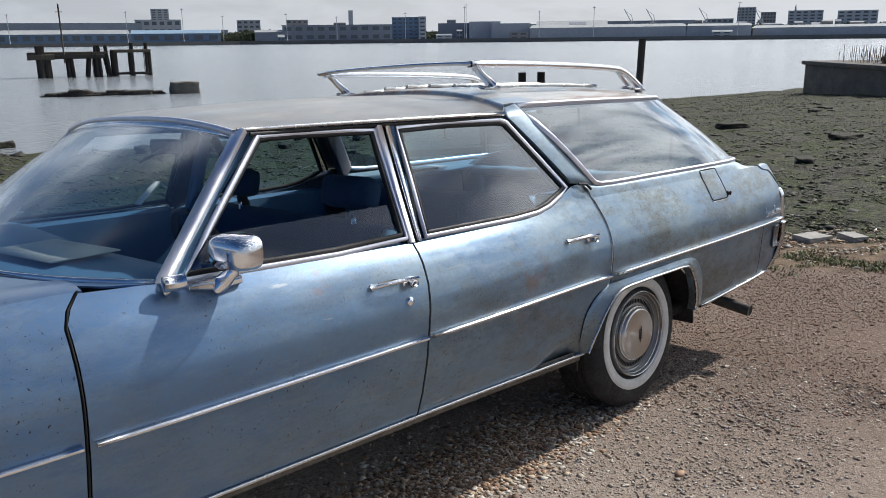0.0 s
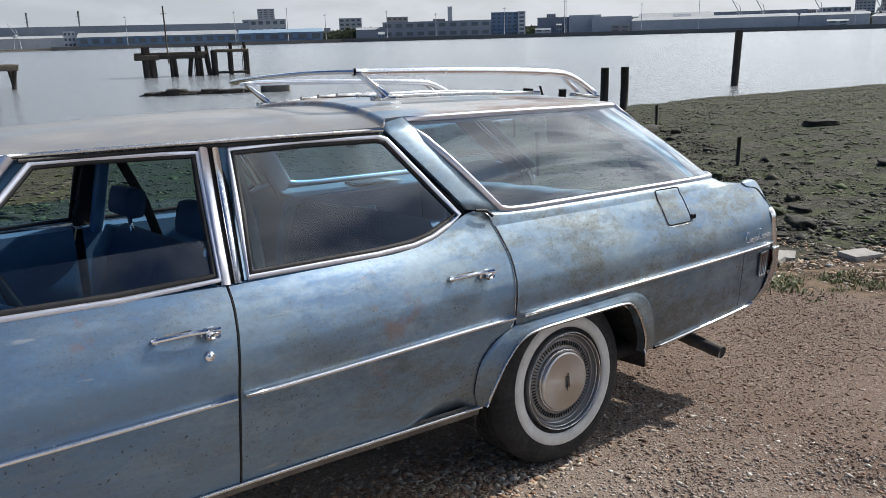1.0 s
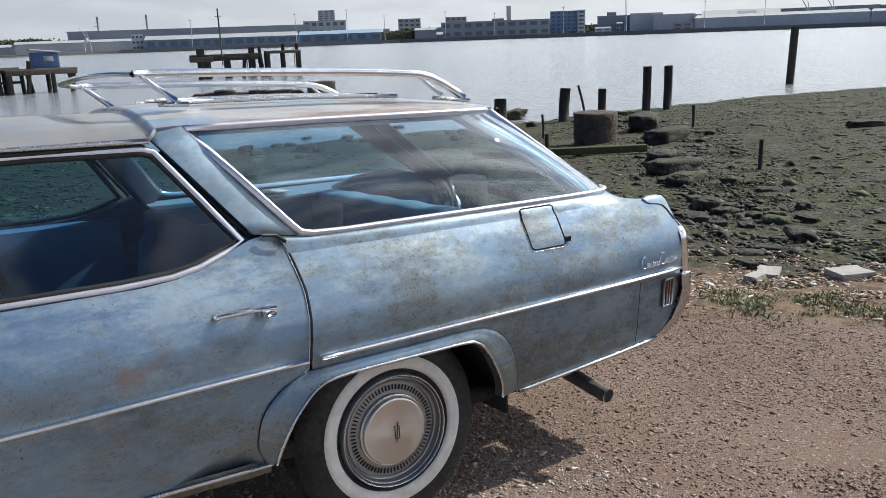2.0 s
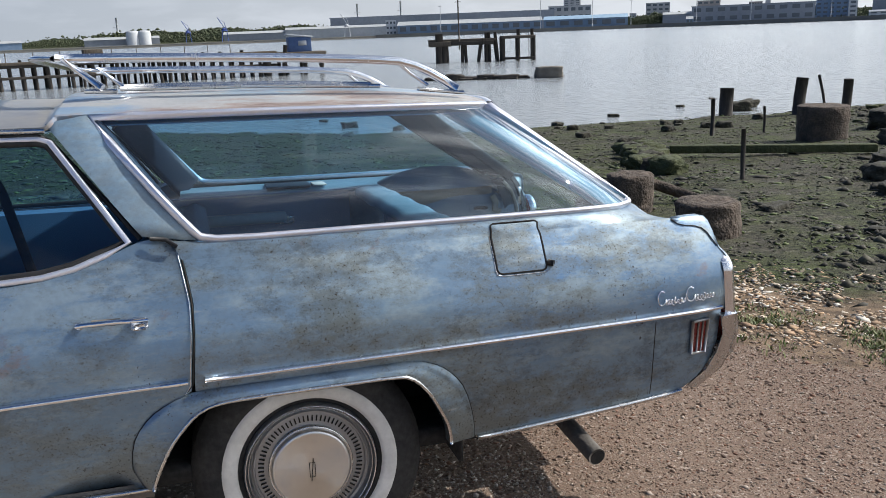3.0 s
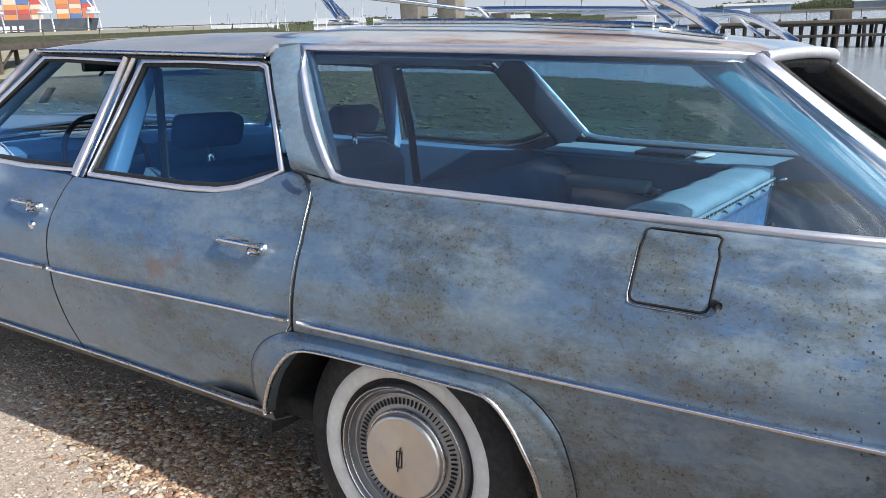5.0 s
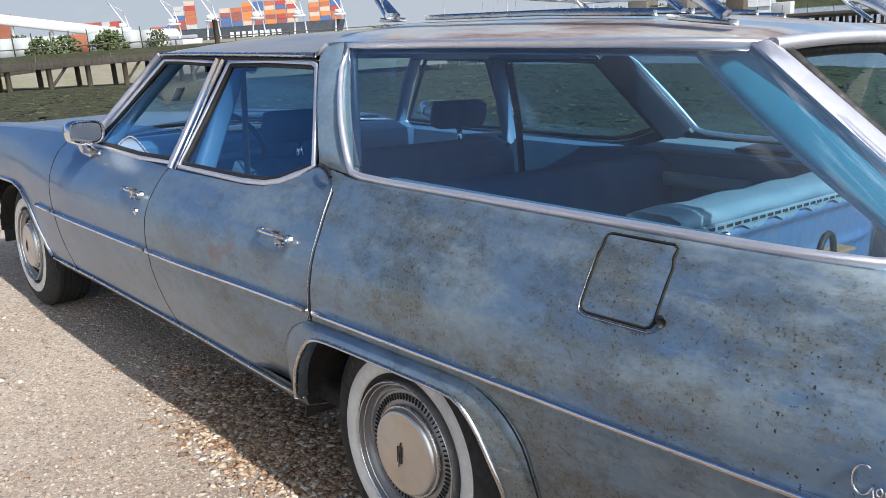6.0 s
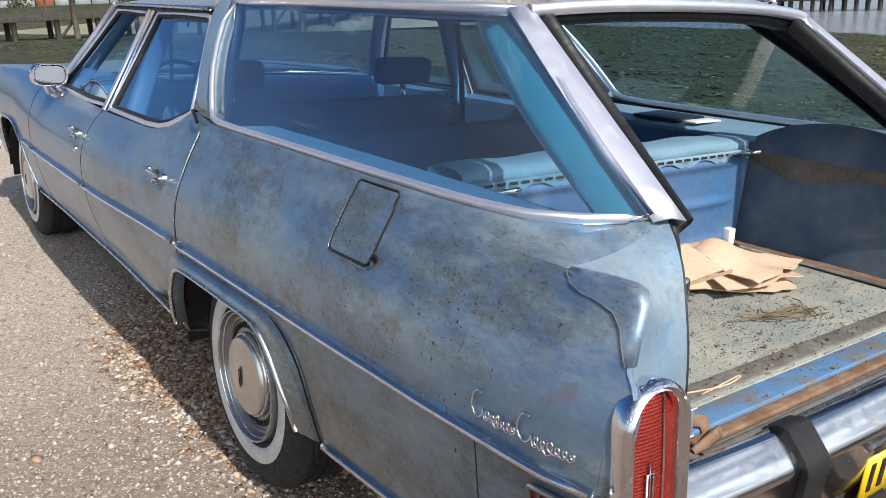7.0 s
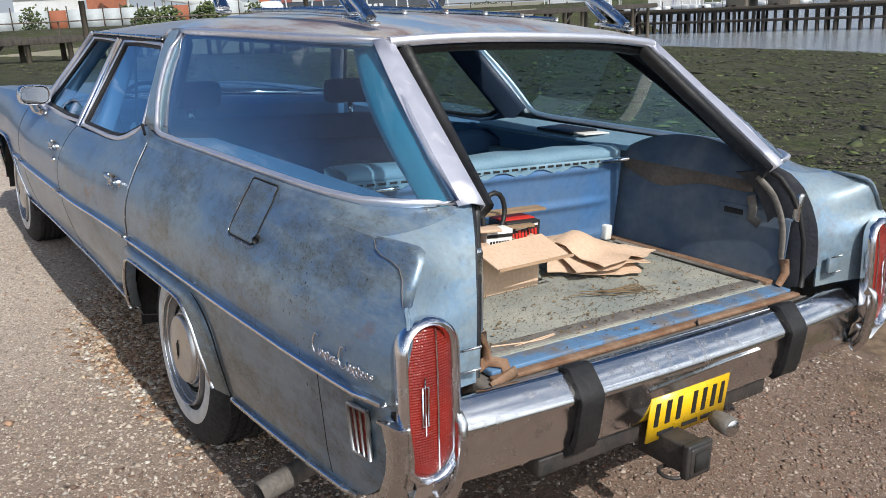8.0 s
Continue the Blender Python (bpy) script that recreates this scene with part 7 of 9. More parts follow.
# weeds along the gravel's edge
GRASS = island_mat("rough_grass", [(0.115, 0.150, 0.030), (0.15, 0.185, 0.045), (0.085, 0.115, 0.028), (0.21, 0.19, 0.08), (0.17, 0.17, 0.06)], 0.6, 0.15)
rng = np.random.default_rng(9)
V, F = [], []
tufts = 0
while tufts < 1100:
    x = rng.uniform(1.2, 6.2)
    d = rng.normal(0.50, 0.26)
    y = gravel_edge(x) + d / 0.75
    if noise.noise(Vector((x * 2.2, y * 2.2, 3))) < 0.02:
        continue
    tufts += 1
    for _ in range(int(rng.integers(8, 22))):
        bx, by = x + rng.normal(0, 0.04), y + rng.normal(0, 0.04)
        z = ground_z(bx, by) - 0.005
        a, h = rng.uniform(0, 6.283), rng.uniform(0.010, 0.038)
        w, lean = rng.uniform(0.003, 0.006), rng.uniform(0.4, 1.4) * h
        ca, sa = math.cos(a), math.sin(a)
        k = len(V)
        V += [(bx - sa * w, by + ca * w, z), (bx + sa * w, by - ca * w, z), (bx + ca * lean * 0.4 + sa * w * 0.8, by + sa * lean * 0.4 - ca * w * 0.8, z + h * 0.65), (bx + ca * lean * 0.4 - sa * w * 0.8, by + sa * lean * 0.4 + ca * w * 0.8, z + h * 0.65), (bx + ca * lean, by + sa * lean, z + h)]
        F += [(k, k + 1, k + 2, k + 3), (k + 3, k + 2, k + 4)]
tagged(new("weeds", mesh_of("weeds", V, F, GRASS)), "low green weeds at the edge of the gravel", "weeds", kind="stuff")

# a dried dock plant by the tail
dock = empty_thing("dock_plant", Matrix.Translation((2.55, 1.05, ground_z(2.55, 1.05))), "dried reddish-brown dock plant gone to seed", "plant")
DOCK = island_mat("dock_seed", [(0.24, 0.09, 0.04), (0.32, 0.14, 0.06), (0.16, 0.07, 0.035)], 0.8, 0.2)
for k in range(5):
    a = k * 1.3
    tip = Vector((0.10 * math.cos(a) * (k > 0), 0.10 * math.sin(a) * (k > 0), 0.62 - 0.07 * k))
    stem = part("stem", sweep([(0, 0, -0.02), tip * 0.5 + Vector((0.01, 0, 0.02)), tip], 0.008, 0.008, (1, 0, 0), n=6), DOCK, dock)
    g = []
    rng = np.random.default_rng(30 + k)
    for _ in range(70):
        t = rng.uniform(0.4, 1.0)
        p = tip * t + Vector(rng.normal(0, 0.014, 3))
        g.append(([p + Vector(v) * 0.010 for v in OCT_V], OCT_F))
    tagged(part("seed_head", joined(*g), DOCK, dock, smooth=False), kind="stuff")

# ---- shapes that several shore things share ----
def rough_block(sx, sy, sz, seed, amount=0.16, cuts=5, round_=0.38):
    """An uneven, worn block on its base."""
    bm = bmesh.new()
    bmesh.ops.create_cube(bm, size=1.0)
    bmesh.ops.subdivide_edges(bm, edges=bm.edges[:], cuts=cuts, use_grid_fill=True)
    for v in bm.verts:
        p = v.co.copy()
        q = p.normalized() * 0.62
        p = p.lerp(q, round_)
        o = Vector((seed * 3.1, seed * 1.7, seed))
        p += p.normalized() * amount * (1.2 * noise.noise(p * 2.5 + o) + 0.7 * noise.noise(p * 6 + o) + 0.4 * noise.noise(p * 13 + o))
        v.co = Vector((p.x * sx, p.y * sy, (p.z + 0.5) * sz - 0.04))
    return bm


def drum(r, h, seed, lean=0.0):
    rows = []
    for k, z in enumerate(np.linspace(-0.08, 1, 9)):
        ring = []
        for j in range(26):
            a = 2 * math.pi * j / 26
            rr = r * (1 + 0.06 * noise.noise(Vector((math.cos(a) * 2, math.sin(a) * 2, z * 2 + seed))) + 0.05 * noise.noise(Vector((math.cos(a) * 6, math.sin(a) * 6, z * 5 + seed))))
            ring.append(Vector((rr * math.cos(a) + lean * z, rr * math.sin(a), h * z + 0.02 * noise.noise(Vector((math.cos(a) * 3, math.sin(a) * 3, seed))) * (k == 8))))
        rows.append(ring)
    c = Vector((lean, 0, h * 1.0))
    rows.append([c + (p - c) * 0.9 + Vector((0, 0, 0.02)) for p in rows[-1]])
    rows.append([c + (p - c) * 0.4 + Vector((0, 0, 0.01 * noise.noise(p * 5))) for p in rows[-1]])
    rows.append([c] * 26)
    return grid(rows, wrap=True)


TIMBER = two_tone("weathered_timber", (0.075, 0.06, 0.045), (0.13, 0.11, 0.085), 5, 0.9, bump=0.6, fine=30, stretch=(3, 3, 0.5), dist=0.01)
TIMBER_DARK = two_tone("tarred_timber", (0.035, 0.030, 0.026), (0.07, 0.06, 0.05), 4, 0.9, bump=0.5, fine=20, stretch=(2, 2, 0.4), dist=0.01)
STUMP = two_tone("crusted_stump", (0.055, 0.042, 0.032), (0.14, 0.105, 0.078), 7, 0.95, bump=0.9, fine=26, dist=0.02)
ROCK = two_tone("weedy_rubble", (0.026, 0.024, 0.017), (0.060, 0.055, 0.034), 5, 0.9, bump=0.8, fine=18, dist=0.02)
MOSS = two_tone("mossy_rubble", (0.040, 0.050, 0.017), (0.075, 0.082, 0.030), 5, 0.9, bump=0.8, fine=20, dist=0.02)
CONCRETE = two_tone("pale_concrete", (0.42, 0.40, 0.36), (0.33, 0.31, 0.28), 4, 0.9, bump=0.4, fine=30)
CONCRETE_DARK = two_tone("stained_concrete", (0.13, 0.12, 0.10), (0.20, 0.18, 0.15), 1.2, 0.9, bump=0.5, fine=9)


def stand(name, x, y, label, category, group="", turn=0, sink=0.0):
    return empty_thing(name, pose(x, y, ground_z(x, y) - sink, 0, 0, turn), label, category, group)


# crusted drum-shaped stumps
for x, y, r, h, sd in ((4.24, 4.95, 0.255, 0.42, 1), (4.27, 3.48, 0.295, 0.31, 2), (11.9, 10.9, 0.50, 0.70, 3)):
    s = stand("mooring_stump", x, y, "short thick stump crusted with shells, standing in mud", "stump", "stumps in the mud", sd * 50)
    part("stump", drum(r, h, sd, 0.03), STUMP, s)
for x, y, sx, sy, sz, sd in ((3.95, 5.25, 0.26, 0.24, 0.18, 3), (5.75, 4.4, 0.45, 0.2, 0.10, 5), (3.6, 3.2, 0.5, 0.22, 0.12, 6), (2.9, 2.7, 0.9, 0.3, 0.14, 8)):
    s = stand("boulder", x, y, "dark weedy boulder in the mud", "boulder", "boulders", sd * 40)
    part("rock", rough_block(sx, sy, sz, sd), ROCK, s)
# fallen log
lg = stand("driftwood_log", 4.85, 5.25, "split weathered log leaning on a stump", "log", turn=-35)
part("log", sweep([(-0.34, 0, 0.28), (0.0, 0.02, 0.17), (0.34, 0, 0.06)], 0.13, 0.13, (0, 0, 1), scale=[0.8, 1.0, 0.9], n=10), STUMP, lg)
for k in range(3):
    part("splinter", sweep([(-0.34, 0.03 * k - 0.03, 0.28), (-0.46, 0.04 * k - 0.05, 0.33 + 0.02 * k)], 0.05, 0.04, scale=[1, 0.2]), STUMP, lg)

# stakes and posts
def stake(x, y, h, r, label, lean=0.0, name="stake", mat=None, hook=False, seed=0):
    s = stand(name, x, y, label, "post", "stakes and posts on the shore", seed * 37)
    g = sweep([(0, 0, -0.3), (lean * 0.5 + 0.02 * math.sin(seed), 0, h * 0.5), (lean, 0, h)], r * 2, r * 2, (1, 0, 0.01), n=8, power=2.6)
    part("shaft", g, mat or TIMBER_DARK, s)
    if hook:
        part("cap", sweep([(lean - 0.02, 0, h), (lean - 0.28, 0.0, h + 0.02)], 0.05, 0.05), TIMBER_DARK, s)


stake(11.2, 13.7, 0.85, 0.045, "thin dark stake with a bent top", 0.0, hook=True, seed=1)
stake(6.95, 6.65, 0.72, 0.03, "thin leaning stake in the mud", 0.08, seed=2)
stake(13.6, 12.5, 0.55, 0.03, "thin stake beside a stump", -0.05, seed=3)
stake(12.4, 13.4, 0.6, 0.03, "thin stake beside a stump", 0.02, seed=4)
stake(16.2, 11.8, 0.6, 0.035, "short thin stake in the mud", 0.0, seed=5)
stake(9.3, 4.6, 0.45, 0.03, "short thin stake among rubble", 0.03, seed=6)
stake(22.3, 19.3, 1.65, 0.15, "square dark timber post at the water's edge", 0.03, "mooring_post", seed=7)
stake(23.1, 19.0, 1.65, 0.15, "square dark timber post at the water's edge", 0.02, "mooring_post", seed=8)
stake(38.2, 24.3, 3.3, 0.19, "tall dark mooring post at the water's edge", 0.12, "mooring_post", seed=9)
stake(17.4, 18.4, 1.1, 0.17, "short leaning timber post", 0.12, "mooring_post", seed=10)
stake(16.3, 20.5, 0.85, 0.22, "short leaning timber post", 0.15, "mooring_post", seed=11)
stake(20.0, 19.3, 1.0, 0.14, "short dark timber post at the water's edge", -0.05, "mooring_post", seed=12)
stake(18.7, 18.6, 1.2, 0.04, "thin leaning stick at the water's edge", 0.35, seed=13)

# rubble line running out to the water
random.seed(17)
for k in range(90):
    t = random.random() ** 1.2 * (len(line) - 1.001)
    i = int(t)
    x, y = lerp(line[i][0], line[i + 1][0], t - i) + random.gauss(0, 0.35), lerp(line[i][1], line[i + 1][1], t - i) + random.gauss(0, 0.35)
    s0 = random.uniform(0.08, 0.21) * (0.7 + 0.03 * x)
    s = stand("rubble_block", x, y, "weed-covered lump of rubble", "rubble", "rubble line across the mud", random.uniform(0, 360))
    part("block", rough_block(s0 * random.uniform(0.9, 1.9), s0, s0 * random.uniform(0.35, 0.7), k + 20, 0.16), random.choice((ROCK, ROCK, MOSS)), s)
for x, y, sx, sy, sz, a in ((7.7, 4.6, 0.70, 0.36, 0.17, 20), (8.6, 5.6, 0.85, 0.42, 0.24, -10), (9.7, 6.9, 0.75, 0.4, 0.20, 35), (6.2, 3.0, 0.30, 0.26, 0.18, 60), (12.6, 9.4, 1.3, 0.6, 0.35, 15), (15.0, 12.4, 1.6, 0.7, 0.45, 40)):
    s = stand("rubble_block", x, y, "broken slab of masonry with a mossy top", "rubble", "rubble line across the mud", a)
    part("block", rough_block(sx, sy, sz, x, 0.14), ROCK, s)
    part("moss_cap", rough_block(sx * 0.6, sy * 0.6, 0.05, x + 3, 0.25), MOSS, s).location = (0, 0, sz * 0.80)
random.seed(18)
for k in range(26):
    x, y = random.uniform(5, 17), 0
    y = water_edge(x) - random.uniform(-1.0, 6) - 0.2
    s0 = random.uniform(0.10, 0.30)
    s = stand("boulder", x, y, "dark boulder near the water's edge", "boulder", "boulders", random.uniform(0, 360))
    part("rock", rough_block(s0 * 1.3, s0, s0 * 0.7, k + 90, 0.16), ROCK, s)
random.seed(19)
for k in range(22):
    x = random.uniform(8, 30)
    y = gravel_edge(min(x, 9)) * 0.2 + random.uniform(1, 12)
    s0 = random.uniform(0.15, 0.5)
    s = stand("boulder", x, y, "flat weedy stone on the mud", "boulder", "boulders", random.uniform(0, 360))
    part("rock", rough_block(s0 * 1.6, s0, s0 * 0.35, k + 140, 0.16), ROCK, s)
for k in range(14):
    t = k / 13
    x, y = lerp(8.1, 6.4, t) + 0.2 * math.sin(k * 2.1), lerp(11.8, 8.0, t)
    s = stand("rubble_block", x, y, "mossy lump of an old wall in the mud", "rubble", "mossy old wall", k * 50)
    part("block", rough_block(0.50, 0.38, 0.26, k + 200, 0.22), MOSS if k % 3 else ROCK, s)
bm = stand("driftwood_beam", 9.2, 9.0, "long mossy beam lying on the mud", "beam", turn=-28)
part("beam", box(0, 0, 0.10, 3.4, 0.16, 0.14, bevel=0.02), MOSS, bm)
for x, y, sx, sy, a in ((4.05, 0.62, 0.24, 0.16, 30), (4.25, 0.10, 0.27, 0.20, -20), (4.5, -0.15, 0.22, 0.16, 60), (3.8, 0.55, 0.16, 0.10, 10)):
    s = stand("concrete_slab", x, y, "broken pale concrete slab on the strandline", "slab", "broken slabs", a)
    part("slab", rough_block(sx, sy, 0.085, a, 0.05, 4, 0.06), CONCRETE, s, smooth=False)

# concrete quay block
q = empty_thing("concrete_quay", pose(33.2, 10.0, -1.62, 0, 0, 46), "old stained concrete quay block with rubble on top", "quay")
part("wall", box(0, -2.8, 0.95, 13.0, 5.5, 1.9, bevel=0.06), CONCRETE_DARK, q)
part("coping", box(0, -2.75, 1.99, 13.2, 5.7, 0.18, bevel=0.04), CONCRETE_DARK, q)
random.seed(23)
for k in range(9):
    o = part("rubble", rough_block(random.uniform(0.5, 1.2), 0.6, random.uniform(0.2, 0.45), k + 300), ROCK, q)
    o.location = (random.uniform(-5, 4.5), random.uniform(-3, -0.6), 2.05)
g = []
for k in range(140):
    x, y = random.uniform(-4, 4.5), random.uniform(-2.5, -0.6)
    g.append(sweep([(x, y, 2.05), (x + random.uniform(-0.1, 0.1), y, 2.05 + random.uniform(0.3, 0.8))], 0.02, 0.02, (1, 0, 0), n=4))
tagged(part("dry_stalks", joined(*g), LEAF_DRY, q), kind="stuff")

# wreck and blocks awash
random.seed(29)
wr = empty_thing("sunken_wreckage", pose(16.5, 47.5, WATER, 0, 0, -24), "low line of broken masonry awash", "wreckage")
for k in range(9):
    o = part("lump", rough_block(random.uniform(0.7, 1.6), 0.7, random.uniform(0.22, 0.5), k + 400, 0.2), TIMBER_DARK, wr)
    o.location = (-2.6 + 0.68 * k, random.uniform(-0.3, 0.3), -0.1)
bl = empty_thing("sunken_block", pose(20.9, 45.6, WATER - 0.1, 0, 0, -24), "square concrete block standing in the water", "block")
part("block", rough_block(1.7, 1.3, 0.8, 7, 0.06, 4, 0.1), CONCRETE_DARK, bl)
for x, y, s0 in ((5.8, 22.9, 0.5), (9.5, 22.0, 0.35), (13.2, 22.4, 0.4), (3.4, 30.0, 0.45), (9.9, 27, 0.4), (16.8, 24, 0.35), (4.5, 24.6, 0.6), (4.0, 27.2, 0.35), (17.6, 21.6, 0.9), (18.6, 22.4, 0.8)):
    s = empty_thing("awash_rock", pose(x, y, WATER - 0.05, 0, 0, x * 40), "dark rock at the water's edge", "rock", "rocks in the shallows")
    part("rock", rough_block(s0 * 0.8, s0 * 0.55, s0 * 0.45, x, 0.18), ROCK, s)


# ---- jetties ----
def pile(x0, y0, z0, x1, y1, z1, r):
    return sweep([(x0, y0, z0), (x1, y1, z1)], r * 2, r * 2, (1, 0.1, 0), n=8)


def dolphin(name, x, y, turn, w, d, deck, label, thick=0.7, brace=True, lower=False):
    j = empty_thing(name, pose(x, y, WATER, 0, 0, turn), label, "jetty", "ruined jetties")
    h = deck - WATER
    part("deck_beam", box(0, -d / 2, h - thick / 2, w, 0.5, thick * 0.8, bevel=0.05), TIMBER, j)
    part("deck_beam", box(0, d / 2, h - thick / 2, w, 0.5, thick * 0.8, bevel=0.05), TIMBER, j)
    part("deck", box(0, 0, h - 0.08, w * 1.02, d * 1.1, 0.16, bevel=0.03), TIMBER, j)
    n = max(3, int(w / 1.6) + 1)
    for k in range(n):
        px = lerp(-w * 0.46, w * 0.46, k / (n - 1))
        for s in (-1, 1):
            lean = 0.5 * s if brace and k % 2 else 0
            part("post", pile(px + lean, s * d * 0.45, -1.5, px, s * d * 0.45, h + (0.6 if (k + s) % 3 == 0 else -0.1), 0.17 if k else 0.24), TIMBER_DARK, j)
    if lower:
        part("waling", box(0, -d / 2, 0.25, w, 0.2, 0.22, bevel=0.03), TIMBER_DARK, j)
        for s in (-0.14, 0.14):
            part("ladder_rail", pile(w * 0.35 + s, -d / 2 - 0.15, -0.5, w * 0.35 + s, -d / 2 - 0.15, h + 0.2, 0.035), TIMBER_DARK, j)
    return j


def jetty_head(x, y, turn, w, d, deck, label):
    """A broken jetty head: thick deck, one stout pier, slim piles and a leaning cluster."""
    j = empty_thing("ruined_jetty", pose(x, y, WATER, 0, 0, turn), label, "jetty", "ruined jetties")
    h = deck - WATER
    part("deck", box(0, 0, h - 0.12, w, d, 0.24, bevel=0.03), TIMBER, j)
    part("deck_slab", box(-w * 0.33, -0.1, h - 0.42, w * 0.34, d * 1.05, 0.5, bevel=0.08), TIMBER, j)
    for yy in (-d / 2, d / 2):
        part("deck_beam", box(w * 0.12, yy, h - 0.42, w * 0.7, 0.3, 0.36, bevel=0.04), TIMBER_DARK, j)
    for px, r, lean in ((-0.34, 0.40, 0.0), (-0.27, 0.36, 0.12), (0.0, 0.16, 0.0), (0.04, 0.17, 0.18), (0.29, 0.16, -0.55), (0.36, 0.17, 0.0), (0.40, 0.15, 0.1), (0.49, 0.16, 0.42)):
        for yy in (-d * 0.42, d * 0.40):
            part("post", pile(px * w + lean, yy, -1.5, px * w, yy, h + (0.55 if abs(px) > 0.3 and yy < 0 else -0.1), r), TIMBER_DARK, j)
    part("rail_post", pile(-w * 0.04, -d / 2, h - 1.0, -w * 0.045, -d / 2, h + 4.2, 0.07), TIMBER, j)
    part("cross_arm", pile(-w * 0.09, -d / 2, h + 3.5, 0.0, -d / 2, h + 3.5, 0.03), TIMBER, j)
    for sx in (-0.16, 0.16):
        part("ladder_rail", pile(w * 0.33 + sx, -d / 2 - 0.2, -0.4, w * 0.33 + sx, -d / 2 - 0.2, h, 0.03), TIMBER_DARK, j)
    return j


jetty_head(25.3, 77.4, -18, 6.6, 3.2, 0.85, "ruined timber jetty head standing in the water")
dolphin("ruined_jetty", 30.4, 75.3, -18, 3.3, 2.6, 1.0, "timber landing frame with a ladder", 0.3, False, True)
dolphin("ruined_jetty", 7.6, 68.7, 0, 5.0, 3.0, 0.45, "timber jetty head with a small hut", 0.5)
hut = empty_thing("jetty_hut", pose(8.2, 69.5, 0.45), "small blue hut with a pale roof", "hut")
BLUE_WALL = two_tone("blue_cladding", (0.05, 0.10, 0.24), (0.07, 0.13, 0.28), 0.6, 0.6, fine=6)
PALE = two_tone("pale_cladding", (0.55, 0.57, 0.58), (0.47, 0.49, 0.51), 0.3, 0.7, fine=3)
part("wall", box(0, 0, 0.6, 1.9, 1.8, 1.2, bevel=0.03), BLUE_WALL, hut)
part("window", box(0.2, -0.905, 0.7, 0.7, 0.02, 0.4), PALE, hut)
part("roof", box(0, 0, 1.30, 2.2, 2.1, 0.12, Matrix.Rotation(radians(6), 4, "Y"), 0.03), PALE, hut)

# long pier along the far side
pier = empty_thing("long_pier", pose(-23.5, 62.8, WATER, 0, 0, 12.5), "long dark timber pier on close-set piles", "pier")
part("deck", box(0, 0, 1.72, 60, 3.0, 0.22, bevel=0.03), TIMBER_DARK, pier)
part("kerb_beam", box(0, -1.5, 1.92, 60, 0.2, 0.22, bevel=0.03), TIMBER, pier)
part("waling", box(0, -1.4, 0.9, 60, 0.16, 0.2, bevel=0.03), TIMBER_DARK, pier)
random.seed(31)
for k in range(76):
    px = -29.8 + k * 0.8 + random.uniform(-0.1, 0.1)
    for s in (-1.3, 1.3):
        part("post", pile(px + random.gauss(0, 0.12), s, -1.6, px, s, 1.65 + (0.5 if random.random() < 0.15 else 0), random.uniform(0.10, 0.16)), TIMBER_DARK, pier)
for px in (-17.8, -14.4):
    part("concrete_bent", box(px, 0, 3.4, 1.7, 2.4, 3.4, bevel=0.08), CONCRETE_DARK, pier, "weathered concrete block on the pier")
part("concrete_lintel", box(-16.1, 0, 3.0, 2.0, 1.8, 0.5, bevel=0.05), CONCRETE_DARK, pier)
for px, hh in ((-10, 1.6), (-6.5, 1.1), (2, 1.0), (9, 1.2), (16, 0.9)):
    part("bollard_hut", box(px, 0, 1.83 + hh / 2, 1.4, 1.2, hh, bevel=0.05), PALE if px > -8 and px < 10 else TIMBER, pier)
for k in range(30):
    px = -26 + k * 1.8
    part("rail_post", pile(px, -1.45, 1.8, px, -1.45, 2.7, 0.03), TIMBER, pier)

# timber walkway across the mud
walkway = empty_thing("timber_walkway", pose(-43.5, 14.0, -0.18, 0, 0, 93), "dark timber walkway on posts across the mud", "walkway")
part("deck", box(0, 0, 1.32, 78, 1.8, 0.16, bevel=0.02), TIMBER_DARK, walkway)
part("edge_beam", box(0, 0.85, 1.18, 78, 0.16, 0.26, bevel=0.02), TIMBER_DARK, walkway)
part("edge_beam", box(0, -0.85, 1.18, 78, 0.16, 0.26, bevel=0.02), TIMBER_DARK, walkway)
for k in range(40):
    px = -38 + k * 1.95
    for s in (-0.7, 0.7):
        part("post", pile(px, s, -1.6, px, s, 1.1, 0.13), TIMBER, walkway)
    if k % 2 == 0:
        part("rail_post", pile(px, 0.8, 1.3, px, 0.8, 2.1, 0.035), TIMBER, walkway)
        part("brace", pile(px, -0.7, 0.1, px + 0.9, -0.7, 1.1, 0.07), TIMBER_DARK, walkway)
part("hand_rail", box(0, 0.8, 2.08, 76, 0.05, 0.06), TIMBER, walkway)
for px in (6.5, -6):
    part("tall_post", pile(px, -1.0, -1.6, px, -1.0, 3.0, 0.14), TIMBER, walkway)

# ---- the far shores ----
def far_mat(name, a, b, scale=0.05, rough=0.8, fine=0.4):
    return two_tone(name, a, b, scale, rough, fine=fine)


